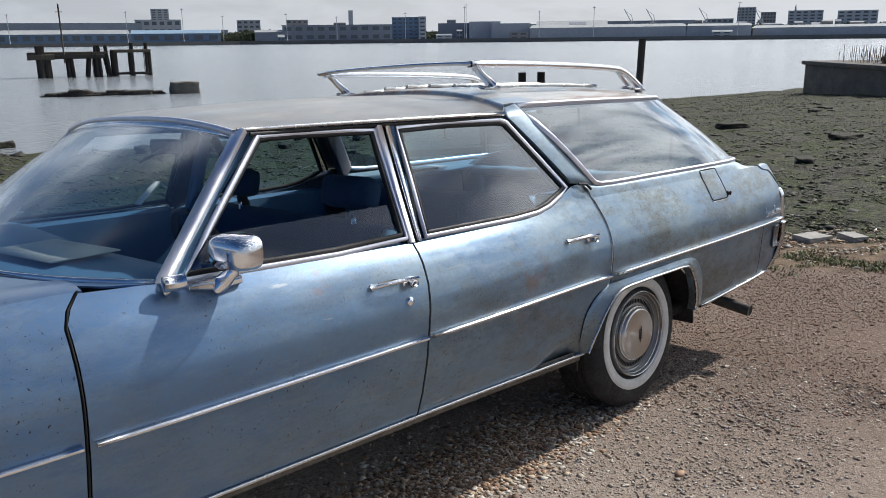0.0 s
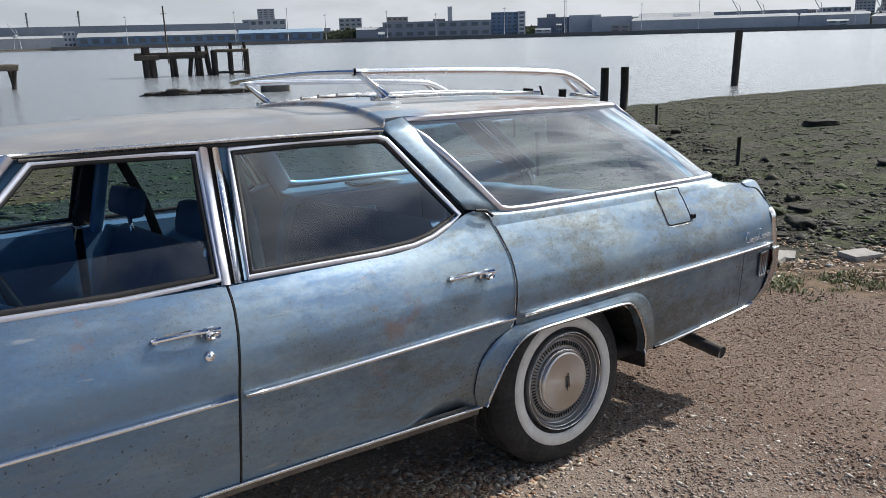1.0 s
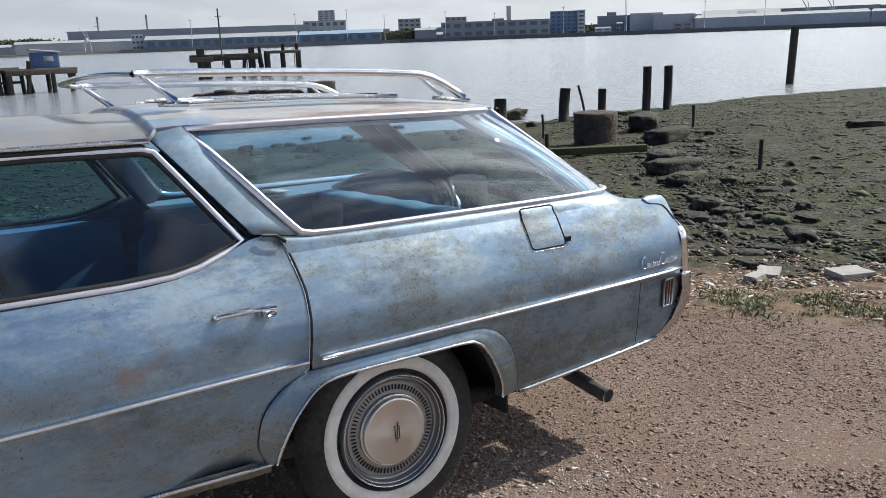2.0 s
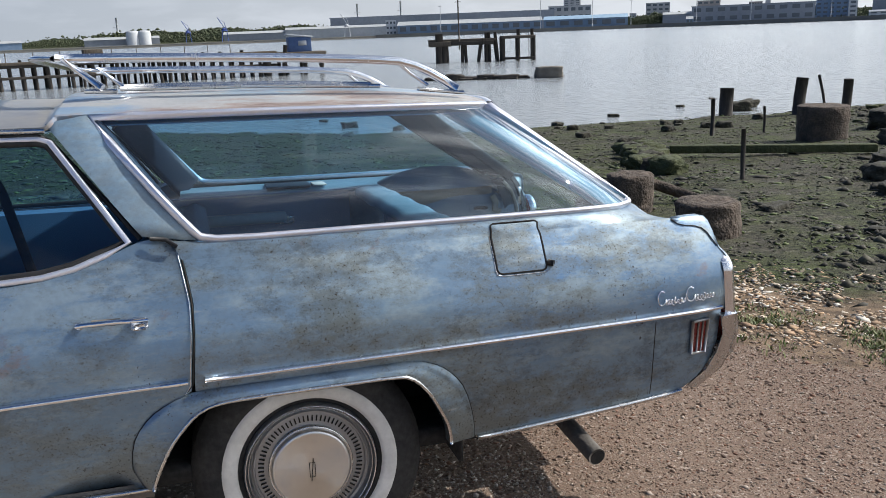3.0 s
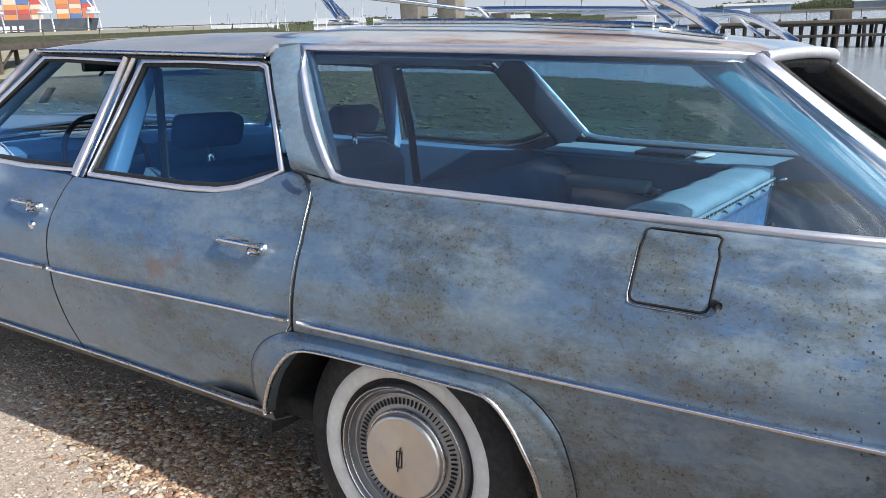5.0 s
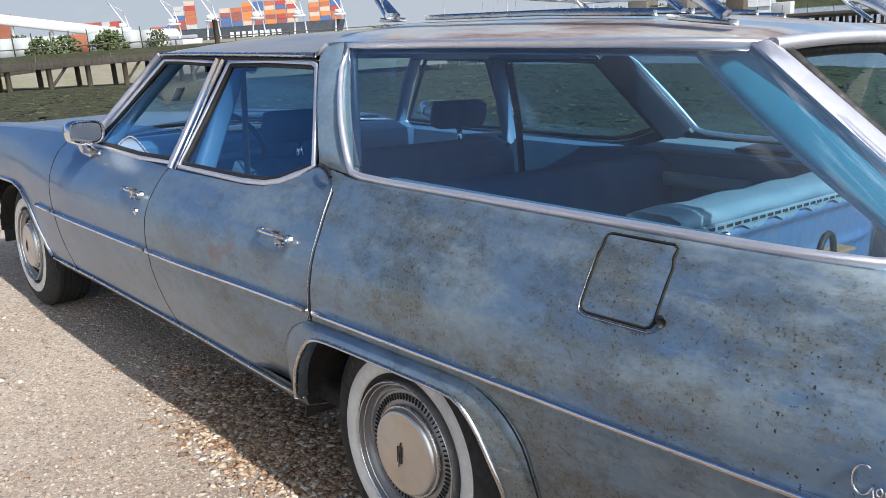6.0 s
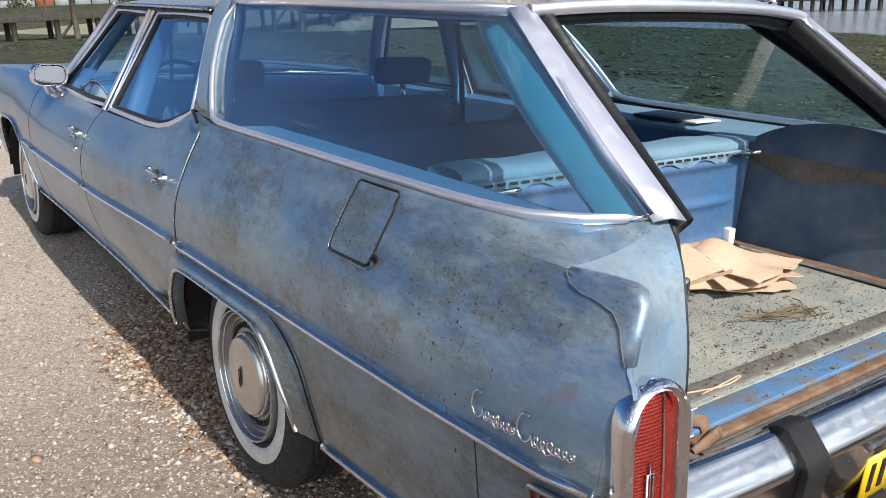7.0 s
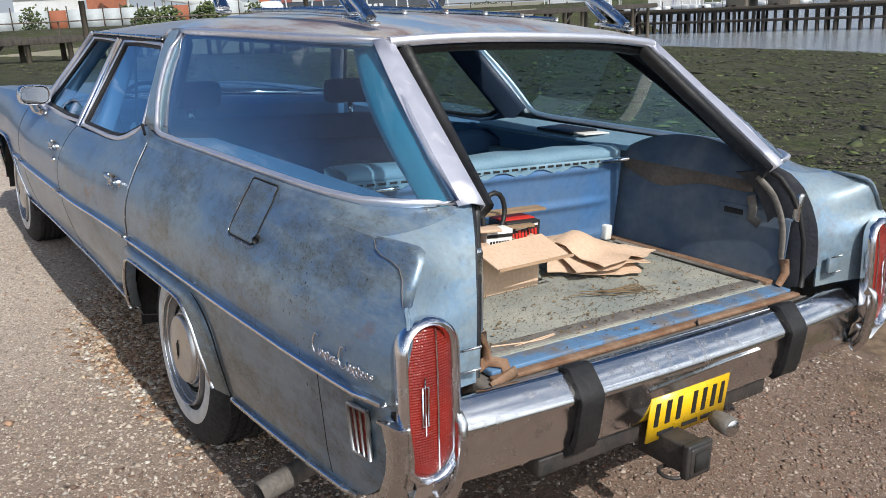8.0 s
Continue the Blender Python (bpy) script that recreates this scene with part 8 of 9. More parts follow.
LAND = far_mat("far_bank", (0.16, 0.155, 0.14), (0.22, 0.21, 0.18))
# Shed walls and far windows are lightened: distance haze painted into their colour.
GREY_WALL = far_mat("hazed_grey_sheds", (0.46, 0.48, 0.50), (0.54, 0.56, 0.58))
DARK_WALL = far_mat("hazed_slate_sheds", (0.25, 0.275, 0.315), (0.30, 0.325, 0.36))
BLUE_SHED = far_mat("hazed_blue_sheds", (0.15, 0.23, 0.34), (0.19, 0.27, 0.38))
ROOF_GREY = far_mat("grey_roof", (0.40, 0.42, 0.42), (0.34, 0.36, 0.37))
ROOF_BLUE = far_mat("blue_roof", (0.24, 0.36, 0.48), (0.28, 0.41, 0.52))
TOWER = far_mat("tower_render", (0.48, 0.48, 0.48), (0.42, 0.43, 0.44))
TOWER_WARM = far_mat("tower_brick", (0.34, 0.30, 0.28), (0.40, 0.36, 0.33))
WIN = base_mat("hazed_far_windows", (0.11, 0.13, 0.15), 0.2)[0]
TREES = far_mat("far_trees", (0.05, 0.065, 0.03), (0.085, 0.10, 0.05), 0.2, 0.9, 1.5)
STEELWORK = far_mat("white_steelwork", (0.62, 0.64, 0.66), (0.54, 0.56, 0.58))
RUST_WALL = far_mat("rusted_cladding", (0.33, 0.115, 0.06), (0.22, 0.085, 0.055), 0.15, 0.85, 0.8)
CRANE_BLUE = base_mat("crane_blue", (0.05, 0.10, 0.35), 0.5)[0]
EYE0 = Vector((-3.0, -2.8, 1.7))


def polar(az, dist):
    return EYE0.x + dist * math.cos(radians(az)), EYE0.y + dist * math.sin(radians(az))


def building(name, az0, az1, dist, top, label, wall, roof=None, base=None, floors=0, bays=0, depth=20, category="building", pitch=0.0):
    """A block between two bearings, with its rows of windows facing the water."""
    x0, y0 = polar(az0, dist)
    x1, y1 = polar(az1, dist)
    w = math.hypot(x1 - x0, y1 - y0)
    z0 = WATER + 1.4 if base is None else base
    e = empty_thing(name, pose((x0 + x1) / 2, (y0 + y1) / 2, z0, 0, 0, math.degrees(math.atan2(y1 - y0, x1 - x0))), label, category, "buildings on the far shore")
    h = top - z0
    out = 1 if az1 > az0 else -1
    part("wall", box(0, -out * depth / 2, h / 2, w, depth, h), wall, e, smooth=False)
    if pitch:
        v = [Vector((sx * w / 2 * 1.01, -out * yy, zz)) for sx in (-1, 1) for yy, zz in ((-0.6, h), (depth / 2, h + pitch), (depth + 0.6, h))]
        part("roof", (v, [(0, 1, 4, 3), (1, 2, 5, 4), (0, 1, 2), (3, 4, 5)]), roof or ROOF_GREY, e, smooth=False)
    else:
        part("roof", box(0, -out * depth / 2, h + 0.25, w * 1.01, depth * 1.01, 0.5), roof or wall, e, smooth=False)
    for f in range(floors):
        z = h * (f + 0.6) / floors
        for b in range(bays):
            part("window", box(-w / 2 + w * (b + 0.5) / bays, out * 0.08, z, w / bays * 0.6, 0.12, h / floors * 0.45), WIN, e, smooth=False)
    return e


def T(dist, tan):
    return EYE0.z + dist * tan


D = 690
# warehouses behind the jetties
building("warehouse", 76.5, 66.8, D, T(D, 0.0085), "long blue waterside warehouse with a pale roof", BLUE_SHED, ROOF_GREY, pitch=3.2, depth=30, floors=1, bays=14)
building("warehouse", 66.7, 61.2, D, T(D, 0.0085), "blue waterside warehouse with a blue roof", BLUE_SHED, ROOF_BLUE, pitch=2.8, depth=28, floors=1, bays=6)
building("office_block", 66.4, 63.6, D + 90, T(D + 90, 0.023), "pale concrete office block on the shore", TOWER, floors=3, bays=6)
building("office_block", 65.4, 64.3, D + 95, T(D + 95, 0.0345), "upper storeys of the pale office block", TOWER, floors=6, bays=3, base=T(D + 90, 0.02))
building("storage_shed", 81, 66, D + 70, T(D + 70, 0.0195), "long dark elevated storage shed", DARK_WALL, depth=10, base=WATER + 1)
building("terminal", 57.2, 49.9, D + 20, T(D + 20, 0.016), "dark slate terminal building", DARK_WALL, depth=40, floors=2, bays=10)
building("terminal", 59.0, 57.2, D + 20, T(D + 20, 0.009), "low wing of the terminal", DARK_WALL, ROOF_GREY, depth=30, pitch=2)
building("chimney", 52.8, 52.5, D + 60, T(D + 60, 0.032), "plain tall concrete chimney", TOWER, depth=4)
building("apartment_block", 49.9, 48.1, D + 120, T(D + 120, 0.024), "blue and white apartment block", BLUE_SHED, floors=6, bays=5)
building("apartment_block", 48.1, 47.6, D + 118, T(D + 118, 0.0245), "white end of the apartment block", PALE, floors=6, bays=1)
building("apartment_block", 60.1, 58.6, D + 160, T(D + 160, 0.022), "grey apartment block across the water", TOWER, floors=5, bays=4)
building("apartment_block", 56.9, 55.5, D + 160, T(D + 160, 0.022), "warm grey apartment block across the water", TOWER_WARM, floors=5, bays=4)
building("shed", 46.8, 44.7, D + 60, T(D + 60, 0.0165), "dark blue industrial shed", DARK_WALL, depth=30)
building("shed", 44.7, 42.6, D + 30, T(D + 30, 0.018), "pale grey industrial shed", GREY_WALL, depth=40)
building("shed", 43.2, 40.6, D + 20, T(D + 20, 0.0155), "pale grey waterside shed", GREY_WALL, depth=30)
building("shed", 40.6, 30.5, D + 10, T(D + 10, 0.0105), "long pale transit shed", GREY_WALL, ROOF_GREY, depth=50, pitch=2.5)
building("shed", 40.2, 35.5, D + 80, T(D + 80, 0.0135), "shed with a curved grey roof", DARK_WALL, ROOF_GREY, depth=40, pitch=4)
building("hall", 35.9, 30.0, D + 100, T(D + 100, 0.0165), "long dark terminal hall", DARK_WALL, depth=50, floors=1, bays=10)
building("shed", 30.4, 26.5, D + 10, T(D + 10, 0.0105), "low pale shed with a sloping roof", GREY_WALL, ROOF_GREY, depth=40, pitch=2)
for a0, a1, tp, fl, nm in ((29.3, 27.6, 0.0175, 4, "warm grey"), (27.4, 26.3, 0.0290, 10, "tall grey"), (26.0, 25.1, 0.0235, 7, "brown"), (24.4, 22.4, 0.0245, 8, "pale"), (21.6, 19.4, 0.0235, 7, "pale"), (18.4, 17.2, 0.024, 7, "grey"), (16.9, 15.5, 0.021, 5, "grey"), (46.2, 45.6, 0.0205, 5, "grey"), (53.8, 53.0, 0.0185, 4, "brown"), (30.2, 29.5, 0.016, 4, "brown")):
    building("tower_block", a0, a1, D + 200, T(D + 200, tp), nm + " tower block on the far shore", PALE if nm == "pale" else (TOWER_WARM if nm == "brown" else TOWER), floors=fl, bays=5)
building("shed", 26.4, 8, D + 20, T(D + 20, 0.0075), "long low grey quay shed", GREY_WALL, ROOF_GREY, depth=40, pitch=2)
# quay edge in front of it all
for a0, a1, d, tp, nm in ((78, 60, D - 12, -0.0015, 1), (60, 5, D - 10, -0.0012, 2), (128, 78, 690, -0.0025, 3)):
    building("quay_wall", a0, a1, d, T(d, tp), "low dark quay wall along the water", LAND, base=WATER - 1, depth=12 if nm < 3 else 30, category="quay")


random.seed(61)
for k in range(64):
    az = random.uniform(7, 61)
    if 49 < az < 58 and random.random() < 0.6:
        continue
    far = random.choice((D - 4, D + 45, D + 130, D + 170))
    wide = random.uniform(0.25, 1.3)
    top = random.uniform(0.003, 0.006) if far < D else random.uniform(0.008, 0.0155)
    building("shed" if far < D + 100 else "town_house", az + wide / 2, az - wide / 2, far, T(far, top), random.choice(("small pale quayside building", "low grey quayside building", "brown brick building on the shore")), random.choice((GREY_WALL, TOWER, TOWER_WARM, PALE, BLUE_SHED)), random.choice((ROOF_GREY, DARK_WALL)), depth=9, pitch=random.choice((0, 1.2, 2.0)), floors=random.choice((0, 1, 2)), bays=2)
for az in (24.0, 12.6):
    x, y = polar(az, D + 210)
    e = empty_thing("church_spire", pose(x, y, WATER), "slim grey church spire over the town", "spire", "buildings on the far shore")
    part("tower", box(0, 0, 8, 5, 5, 16), TOWER_WARM, e, smooth=False)
    part("spire", moved(lathe([(2.6, 0), (0.15, 16)], 8), Matrix.Translation((0, 0, 16)) @ Matrix.Rotation(math.pi / 2, 4, "X")), DARK_WALL, e, smooth=False)


def tree_belt(name, az0, az1, dist, low, high, seed, label, n=80):
    """Distant woods: many uneven clumps."""
    rng = np.random.default_rng(seed)
    V, F = [], []
    for k in range(2 * n + 1):
        az = lerp(az0, az1, k / (2 * n))
        x, y = polar(az, dist + 16)
        top = T(dist, lerp(low, high, (0.55 + 0.2 * rng.random()) * (0.7 + 0.3 * math.sin(az * 1.3))))
        V += [(x, y, WATER - 0.5), (x, y, top)]
        if k:
            F.append((2 * k - 2, 2 * k, 2 * k + 1, 2 * k - 1))
    for k in range(n):
        az = lerp(az0, az1, (k + rng.uniform(-0.8, 0.8)) / n)
        x, y = polar(az, dist + rng.uniform(-15, 15))
        hh = T(dist, lerp(low, high, rng.uniform(0.4, 1.0) * (0.7 + 0.3 * math.sin(az * 1.3))))
        r = (hh - WATER) * rng.uniform(0.35, 0.6)
        for c in range(30):
            q = Vector((x, y, WATER)) + Vector((rng.normal(0, r * 1.5), rng.normal(0, r * 0.8), (hh - WATER) * rng.uniform(0.1, 0.92) ** 0.8))
            s = r * rng.uniform(0.10, 0.26)
            k0 = len(V)
            V += [tuple(q + Vector(v) * s * rng.uniform(0.6, 1.3)) for v in OCT_V]
            F += [tuple(i + k0 for i in t) for t in OCT_F]
    return tagged(new(name, mesh_of(name, V, F, TREES)), label, "trees", kind="stuff")


tree_belt("far_woods", 64, 58, D + 40, 0.004, 0.0135, 1, "dark trees behind the far quay", 40)
tree_belt("far_woods", 50, 26, D + 140, 0.006, 0.014, 2, "dark trees between the far buildings", 90)
tree_belt("far_woods", 30, 6, D + 150, 0.006, 0.014, 3, "dark trees behind the far quay", 90)
tree_belt("far_woods", 128, 84, 780, 0.002, 0.012, 4, "low wooded hills across the water", 170)
tree_belt("far_woods", 96, 76, 860, 0.008, 0.017, 6, "wooded hill behind the sheds", 90)
tree_belt("far_woods", 150, 126, 600, 0.000, 0.009, 5, "low wooded hills across the water", 90)

# masts, pylons and cranes
def mast(name, az, dist, top, r, label, arms=0, mat=STEELWORK, cat="mast"):
    x, y = polar(az, dist)
    e = empty_thing(name, pose(x, y, WATER, 0, 0, az), label, cat, "masts on the far shore")
    part("pole", pile(0, 0, 0, 0, 0, top - WATER, r), mat, e)
    for k in range(arms):
        part("arm", box(0, 0, top - WATER - 1 - 4 * k, 0.25, 2.6 + 2.4 * k, 0.3), mat, e)


for az, tp in ((73.6, 0.030), (66.9, 0.033), (63.5, 0.036), (61.0, 0.028), (56.9, 0.030), (53.6, 0.026), (44.9, 0.039), (45.0, 0.036), (36.4, 0.034), (27.3, 0.036), (40, 0.03), (49.0, 0.03)):
    mast("lamp_mast", az, D - 5, T(D - 5, tp), 0.20, "tall thin floodlight mast", 1)
for az, tp in ((76.3, 0.036), (79.2, 0.035), (101.6, 0.030), (94.5, 0.028), (113, 0.022), (121, 0.02)):
    mast("pylon", az, 900, T(900, tp), 0.9, "distant grey lattice pylon", 3)


def dock_crane(az, dist, top, label, mat, boom=True):
    x, y = polar(az, dist)
    e = empty_thing("dock_crane", pose(x, y, WATER + 1, 0, 0, az + 90), label, "crane", "dock cranes")
    h = top - WATER
    for sx in (-1, 1):
        for sy in (-1, 1):
            part("leg", pile(sx * h * 0.16, sy * h * 0.12, 0, sx * h * 0.11, sy * h * 0.10, h * 0.6, h * 0.018), mat, e)
        part("cross_beam", box(sx * h * 0.13, 0, h * 0.36, h * 0.03, h * 0.26, h * 0.03), mat, e)
    part("portal", box(0, 0, h * 0.6, h * 0.30, h * 0.26, h * 0.05), mat, e)
    part("cab", box(h * 0.03, 0, h * 0.68, h * 0.16, h * 0.12, h * 0.10), mat, e)
    if boom:
        part("boom", pile(-h * 0.05, 0, h * 0.66, h * 0.30, 0, h * 1.25, h * 0.018), mat, e)
        part("stay", pile(-h * 0.10, 0, h * 0.64, -h * 0.02, 0, h * 1.0, h * 0.014), mat, e)
        part("tie", pile(-h * 0.02, 0, h * 1.0, h * 0.28, 0, h * 1.2, h * 0.006), mat, e)
    return e


for az in (34.0, 29.3, 32.6, 26.0):
    dock_crane(az, D + 60, T(D + 60, 0.022), "grey dock crane on the far quay", TOWER)
building("works_tower", 77.3, 76.6, 700, T(700, 0.0145), "white and blue works tower on the quay", STEELWORK, depth=10, floors=3, bays=3)
dock_crane(79.9, 700, T(700, 0.017), "white dock crane on the far quay", STEELWORK)
dock_crane(90.2, 705, T(705, 0.016), "tall blue dock crane across the water", CRANE_BLUE)
dock_crane(87.9, 705, T(705, 0.018), "tall blue dock crane across the water", CRANE_BLUE)
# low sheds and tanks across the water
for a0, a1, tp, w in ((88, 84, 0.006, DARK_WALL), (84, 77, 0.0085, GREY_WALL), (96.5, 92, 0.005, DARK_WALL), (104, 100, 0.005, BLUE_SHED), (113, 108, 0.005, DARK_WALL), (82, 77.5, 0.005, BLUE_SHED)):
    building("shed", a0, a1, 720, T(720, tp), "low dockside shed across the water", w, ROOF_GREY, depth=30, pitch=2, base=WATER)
for az in (93.6, 92.9):
    x, y = polar(az, 710)
    e = empty_thing("storage_tank", pose(x, y, WATER), "pale round storage tank by the dock", "tank", "tanks")
    part("shell", moved(lathe([(5.0, 0), (5.0, 11), (4.2, 12.5), (0, 13)], 20), Matrix.Rotation(math.pi / 2, 4, "X")), PALE, e)

# ---- the inland side: bank, fence, works and the container ship ----
EYE0 = Vector((1.6, -2.0, 1.46))
bank = []
for az in np.linspace(200, 138, 60):
    bank.append([Vector((*polar(az, d), z)) for d, z in ((50, -0.6), (54, 0.15), (60, 0.9), (66, 1.15), (120, 1.7), (400, 3.6))])
SHINGLE = two_tone("shingle_bank", (0.28, 0.25, 0.20), (0.20, 0.20, 0.12), 0.4, 0.95, bump=0.5, fine=3, dist=0.05)
tagged(new("shingle_bank", mesh_of("shingle_bank", *grid(bank), SHINGLE)), "pale shingle bank with scrub behind the walkway", "bank", kind="structure")
FENCE = two_tone("fence_panels", (0.34, 0.38, 0.40), (0.42, 0.45, 0.46), 0.6, 0.7, fine=5)
for k in range(26):
    az = 184 - k * 1.05
    x, y = polar(az, 68)
    x1, y1 = polar(az - 1.02, 68)
    e = empty_thing("fence_panel", pose(x, y, 1.1, 0, 0, math.degrees(math.atan2(y1 - y, x1 - x))), "grey steel fence panel along the bank", "fence", "fence along the bank")
    w = math.hypot(x1 - x, y1 - y)
    part("sheet", box(w / 2, 0, 0.95, w * 0.97, 0.04, 1.7), FENCE if k % 7 else RUST_WALL, e)
    part("post", box(0, 0, 1.05, 0.08, 0.1, 2.1), TIMBER_DARK, e)
BUSH = island_mat("scrub_leaves", [(0.055, 0.085, 0.025), (0.08, 0.115, 0.035), (0.04, 0.06, 0.02), (0.11, 0.13, 0.045)], 0.8, 0.2)


def bush(x, y, z, w, h, seed, label="green scrub on the bank"):
    """Scrub: stems and many small leaf clumps with gaps."""
    e = empty_thing("bush", pose(x, y, z, 0, 0, seed * 61), label, "bush", "scrub on the bank")
    rng = np.random.default_rng(seed)
    for k in range(4):
        a = k * 1.6
        part("stem", sweep([(0, 0, -0.1), (0.15 * w * math.cos(a), 0.15 * w * math.sin(a), h * 0.4), (0.3 * w * math.cos(a), 0.3 * w * math.sin(a), h * 0.75)], 0.08, 0.08, (1, 0, 0), n=5, scale=[1, 0.7, 0.3]), TIMBER_DARK, e)
    V, F = [], []
    for _ in range(240):
        a, r = rng.uniform(0, 6.28), rng.uniform(0, 1) ** 0.6
        zz = rng.uniform(0.15, 1.0)
        lim = math.sqrt(max(0.05, 1 - (zz - 0.35) ** 2 * 1.9))
        q = Vector((math.cos(a) * r * w / 2 * lim, math.sin(a) * r * w / 2 * lim, zz * h * rng.uniform(0.85, 1.1)))
        k0 = len(V)
        V += [tuple(q + Vector(v) * w * 0.05 * rng.uniform(0.5, 1.5)) for v in OCT_V]
        F += [tuple(i + k0 for i in t) for t in OCT_F]
    tagged(part("crown", (V, F), BUSH, e, smooth=False), kind="stuff")


random.seed(41)
for k in range(26):
    az = random.uniform(179, 156)
    bush(*polar(az, random.uniform(62, 80)), 1.0, random.uniform(1.6, 3.6), random.uniform(0.9, 2.2), k + 1)
# rusty silo house with a conveyor, sheds and tanks
building("silo_house", 167.4, 164.9, 210, T(210, 0.043), "tall rust-red silo building", RUST_WALL, base=1.2, depth=14)
building("works_shed", 171.5, 167.5, 220, T(220, 0.034), "big pale works shed by the dock", PALE, ROOF_GREY, base=1.2, depth=30, pitch=3)
building("works_shed", 162.6, 157.2, 200, T(200, 0.011), "low white works shed", PALE, ROOF_GREY, base=1.2, depth=24, pitch=2)
building("works_shed", 160.6, 159.2, 195, T(195, 0.016), "dark-doored works shed by the dock", PALE, base=1.2, depth=12, floors=1, bays=2)
conv = empty_thing("conveyor", pose(0, 0, 0), "long sloping white conveyor bridge", "conveyor")
p0, p1 = Vector((*polar(166.5, 205), T(205, 0.044))), Vector((*polar(155.5, 190), T(190, 0.008)))
part("bridge", sweep([p0, p1], 1.6, 2.2, power=5), STEELWORK, conv)
for t in (0.15, 0.35, 0.55, 0.75, 0.92):
    q = p0.lerp(p1, t)
    part("trestle", pile(q.x, q.y, 1.0, q.x, q.y, q.z - 0.8, 0.35), STEELWORK, conv)
for az, r, tp in ((163.2, 3.0, 0.012), (156.2, 3.0, 0.018), (157.4, 2.2, 0.013)):
    x, y = polar(az, 190)
    e = empty_thing("storage_tank", pose(x, y, 1.2), "pale round works tank by the dock", "tank", "tanks")
    part("shell", moved(lathe([(r, 0), (r, T(190, tp) - 1.6), (r * 0.8, T(190, tp) - 0.8), (0, T(190, tp) - 0.6)], 20), Matrix.Rotation(math.pi / 2, 4, "X")), PALE if az > 157 else STEELWORK, e)
for k, az in enumerate((158.9, 158.0, 157.0, 160.2, 156.0, 154.8)):
    x, y = polar(az, 150)
    e = empty_thing("parked_van", pose(x, y, 1.25, 0, 0, az + 80), "small parked vehicle at the works", "van", "parked vehicles")
    m = (RUST_WALL, PALE, TOWER, STEELWORK, DARK_WALL, PALE)[k]
    part("body", box(0, 0, 0.95, 4.2, 1.8, 1.0, bevel=0.2), m, e)
    part("cab", box(-0.2, 0, 1.7, 2.4, 1.6, 0.8, bevel=0.25), DARK_WALL, e)
    for sx in (-1.3, 1.3):
        part("wheel", moved(lathe([(0, -0.92), (0.35, -0.92), (0.35, 0.92), (0, 0.92)], 14), Matrix.Translation((sx, 0, 0.35))), TIMBER_DARK, e)

# quay cranes and container stacks
for az, tp in ((158.6, 0.040), (155.6, 0.042), (153.2, 0.044), (150.3, 0.043), (147.6, 0.042), (144.9, 0.040)):
    dock_crane(az, 470, T(470, tp), "tall white container crane", STEELWORK)
SHIP_D = 520
hull_m = far_mat("dark_hull", (0.035, 0.045, 0.06), (0.055, 0.065, 0.08))
x0, y0 = polar(157, SHIP_D)
x1, y1 = polar(144.6, SHIP_D)
ship = empty_thing("container_ship", pose((x0 + x1) / 2, (y0 + y1) / 2, WATER, 0, 0, math.degrees(math.atan2(y1 - y0, x1 - x0))), "container ship with a dark hull, loaded with boxes", "ship")
L = math.hypot(x1 - x0, y1 - y0)
top_h = T(SHIP_D, 0.018) - WATER
rows = []
for z, k in ((0, 0.93), (top_h * 0.3, 0.95), (top_h * 0.8, 0.99), (top_h, 1.0)):
    ring = [Vector((-L / 2 * k, -8, z)), Vector((-L / 2 * k, 8, z)), Vector((L / 2 * k - 8, 10, z)), Vector((L / 2 * k, 0, z)), Vector((L / 2 * k - 8, -10, z))]
    rows.append(ring)
v, f = grid(rows, wrap=True)
part("hull", (v, list(f) + [(15, 16, 17, 18, 19)]), hull_m, ship, smooth=False)
for k in range(9):
    part("name_bar", box(-L * 0.10 + 3.4 * k, 0, 0, 2.2, 0.4, 3.0), PALE, ship, smooth=False).location = (0, -9.9, top_h * 0.62)
part("boot_top", box(0, -8.6, top_h * 0.10, L * 0.93, 1.0, top_h * 0.2), RUST_WALL, ship, smooth=False)
BOXES = [base_mat("container_" + nm, c, 0.6)[0] for nm, c in (("rust", (0.36, 0.11, 0.055)), ("orange", (0.48, 0.17, 0.05)), ("red", (0.33, 0.05, 0.04)), ("grey", (0.38, 0.38, 0.38)), ("buff", (0.46, 0.36, 0.28)), ("blue", (0.06, 0.11, 0.24)), ("maroon", (0.22, 0.07, 0.06)))]
random.seed(47)
unit = mesh_of("container", *grid([[Vector((x, y, z)) for x, y in ((0, 0), (6.0, 0), (6.0, 2.4), (0, 2.4))] for z in (0, 2.55)], wrap=True), BOXES[0], False)
units = []
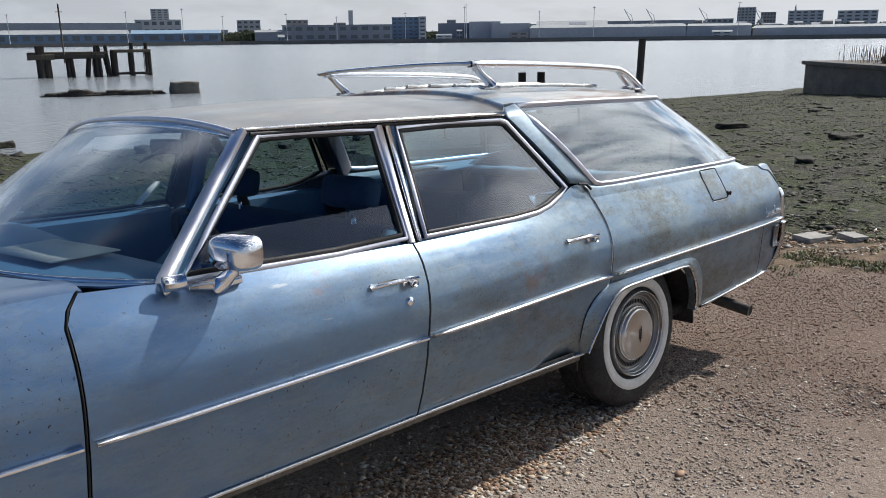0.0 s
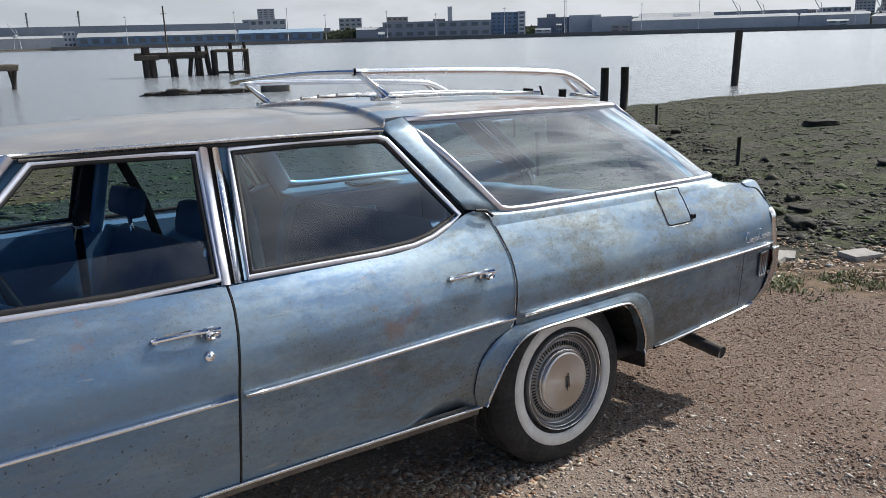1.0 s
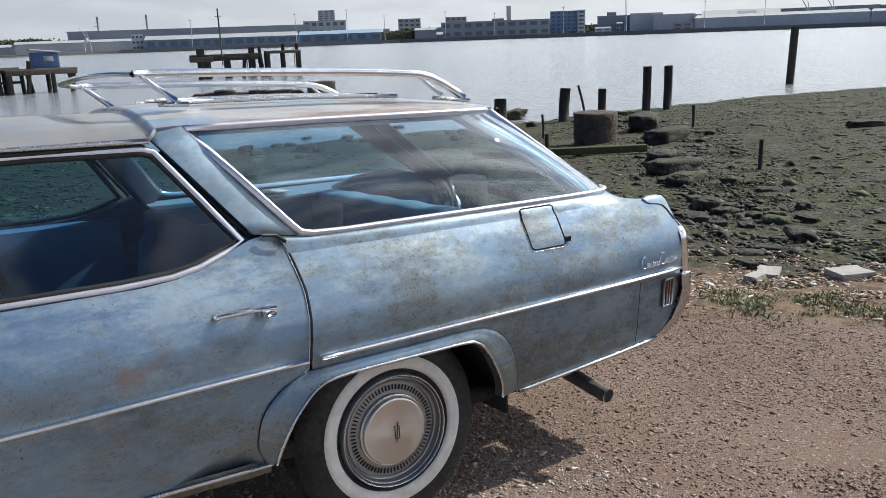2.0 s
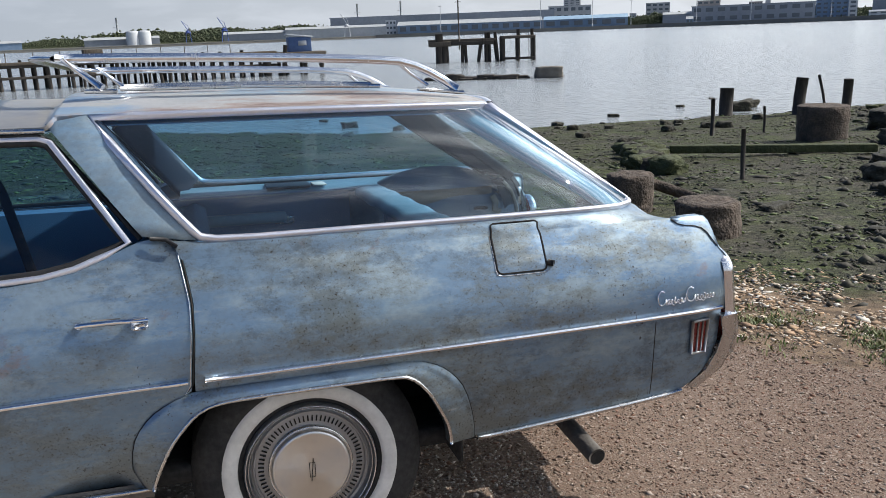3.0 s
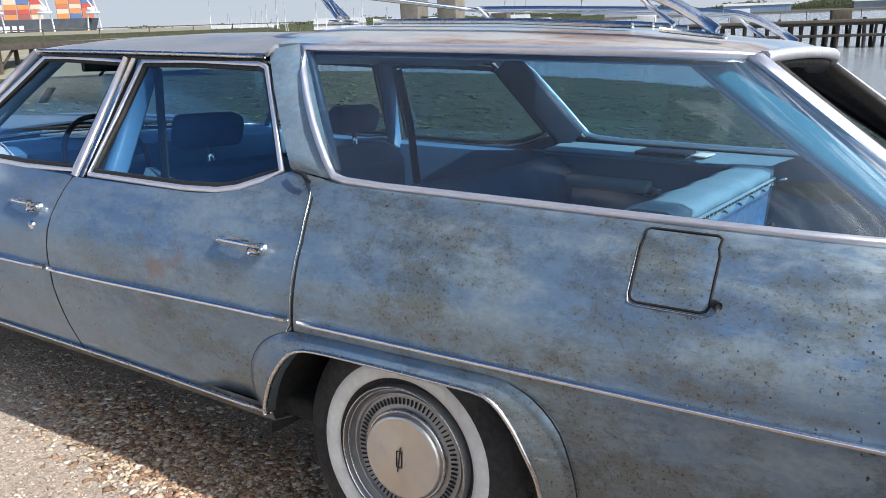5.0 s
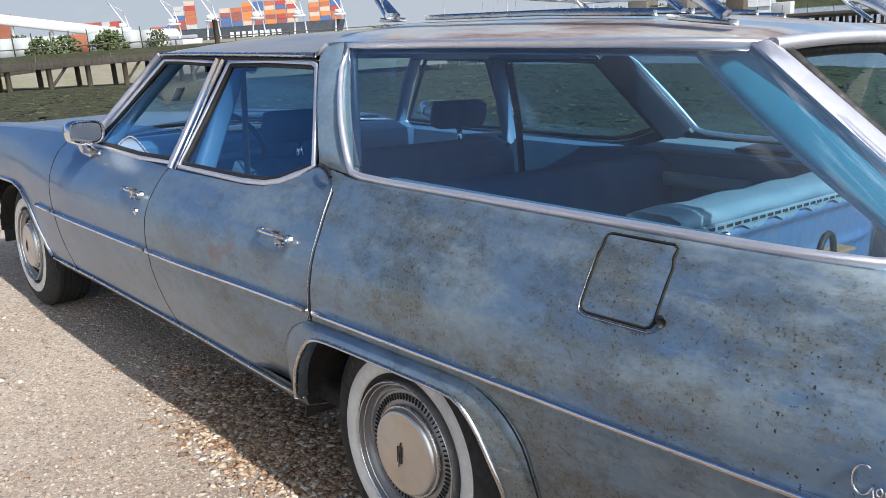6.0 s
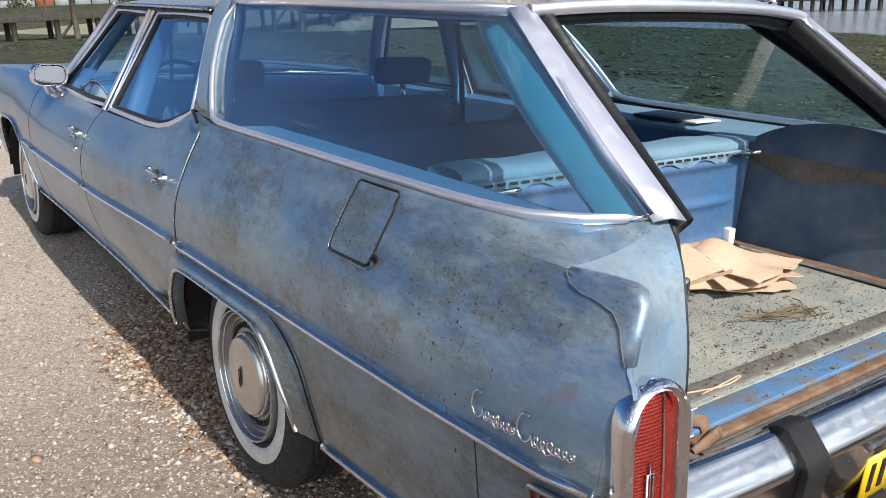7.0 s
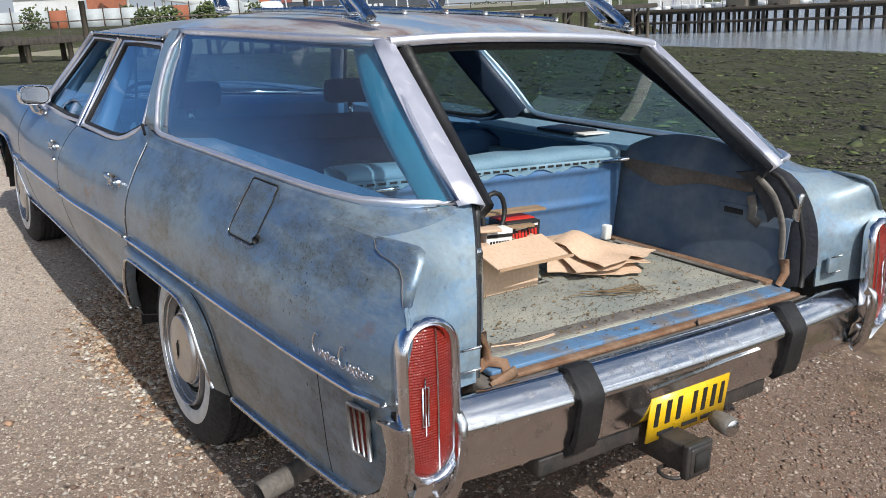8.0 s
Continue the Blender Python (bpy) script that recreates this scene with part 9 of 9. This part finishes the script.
for m in BOXES:
    bm_ = box(0, 0, 1.28, 5.9, 2.4, 2.5)
    me = bpy.data.meshes.new("container")
    bm_.to_mesh(me); bm_.free()
    me.materials.append(m)
    units.append(me)
for c in range(int(L / 6.4)):
    high = random.choice((3, 4, 5, 5, 6, 6)) if 0.08 < c * 6.4 / L < 0.97 else 1
    if c % 9 == 4:
        high = 0
    m0 = random.randrange(7)
    for r in range(high):
        ob = new("container", units[random.choice((0, 0, 1, 1, 2, 6, 3, 4, 5, m0))])
        ob.parent = ship
        ob.location = (-L / 2 + 4 + c * 6.4, -7.5, top_h + r * 2.6)
part("bridge_house", box(L * 0.18, 0, top_h + 9, 9, 16, 18), STEELWORK, ship, smooth=False)
# stacks on the quay behind
for k in range(16):
    az = 158.8 + k * 0.16
    x, y = polar(az, 500)
    for r in range(random.choice((4, 5, 6))):
        ob = new("container", units[random.randrange(7)])
        ob.matrix_world = pose(x, y, 2 + r * 2.6, 0, 0, 60)
        tagged(ob, "stacked steel container on the quay", "container", "containers on the quay")
# works behind the pier
EYE0 = Vector((2.6, -1.6, 1.45))
for a0, a1, tp, w, d in ((127, 123.2, -0.001, PALE, 260), (131.5, 128, 0.003, TOWER, 300), (120, 117, -0.002, GREY_WALL, 260), (138, 134, 0.002, GREY_WALL, 420)):
    building("works_shed", a0, a1, d, T(d, tp), "pale shed behind the pier", w, ROOF_GREY, base=WATER, depth=20, pitch=2)
random.seed(53)
for k in range(40):
    az = random.uniform(139, 117)
    x, y = polar(az, random.uniform(210, 330))
    e = empty_thing("yacht_mast", pose(x, y, WATER), "thin bare yacht mast behind the pier", "mast", "yacht masts")
    part("pole", pile(0, 0, 0, 0, 0, random.uniform(6, 11), 0.10), STEELWORK, e)
    part("hull", rough_block(6, 2.2, 1.2, k, 0.03), PALE, e)
dock_crane(129.8, 300, T(300, 0.004), "blue boat hoist behind the pier", CRANE_BLUE, False)
dock_crane(125.6, 300, T(300, 0.006), "blue boat hoist behind the pier", CRANE_BLUE, False)
tree_belt("far_woods", 141, 112, 420, -0.002, 0.004, 8, "dark trees behind the boatyard", 70)
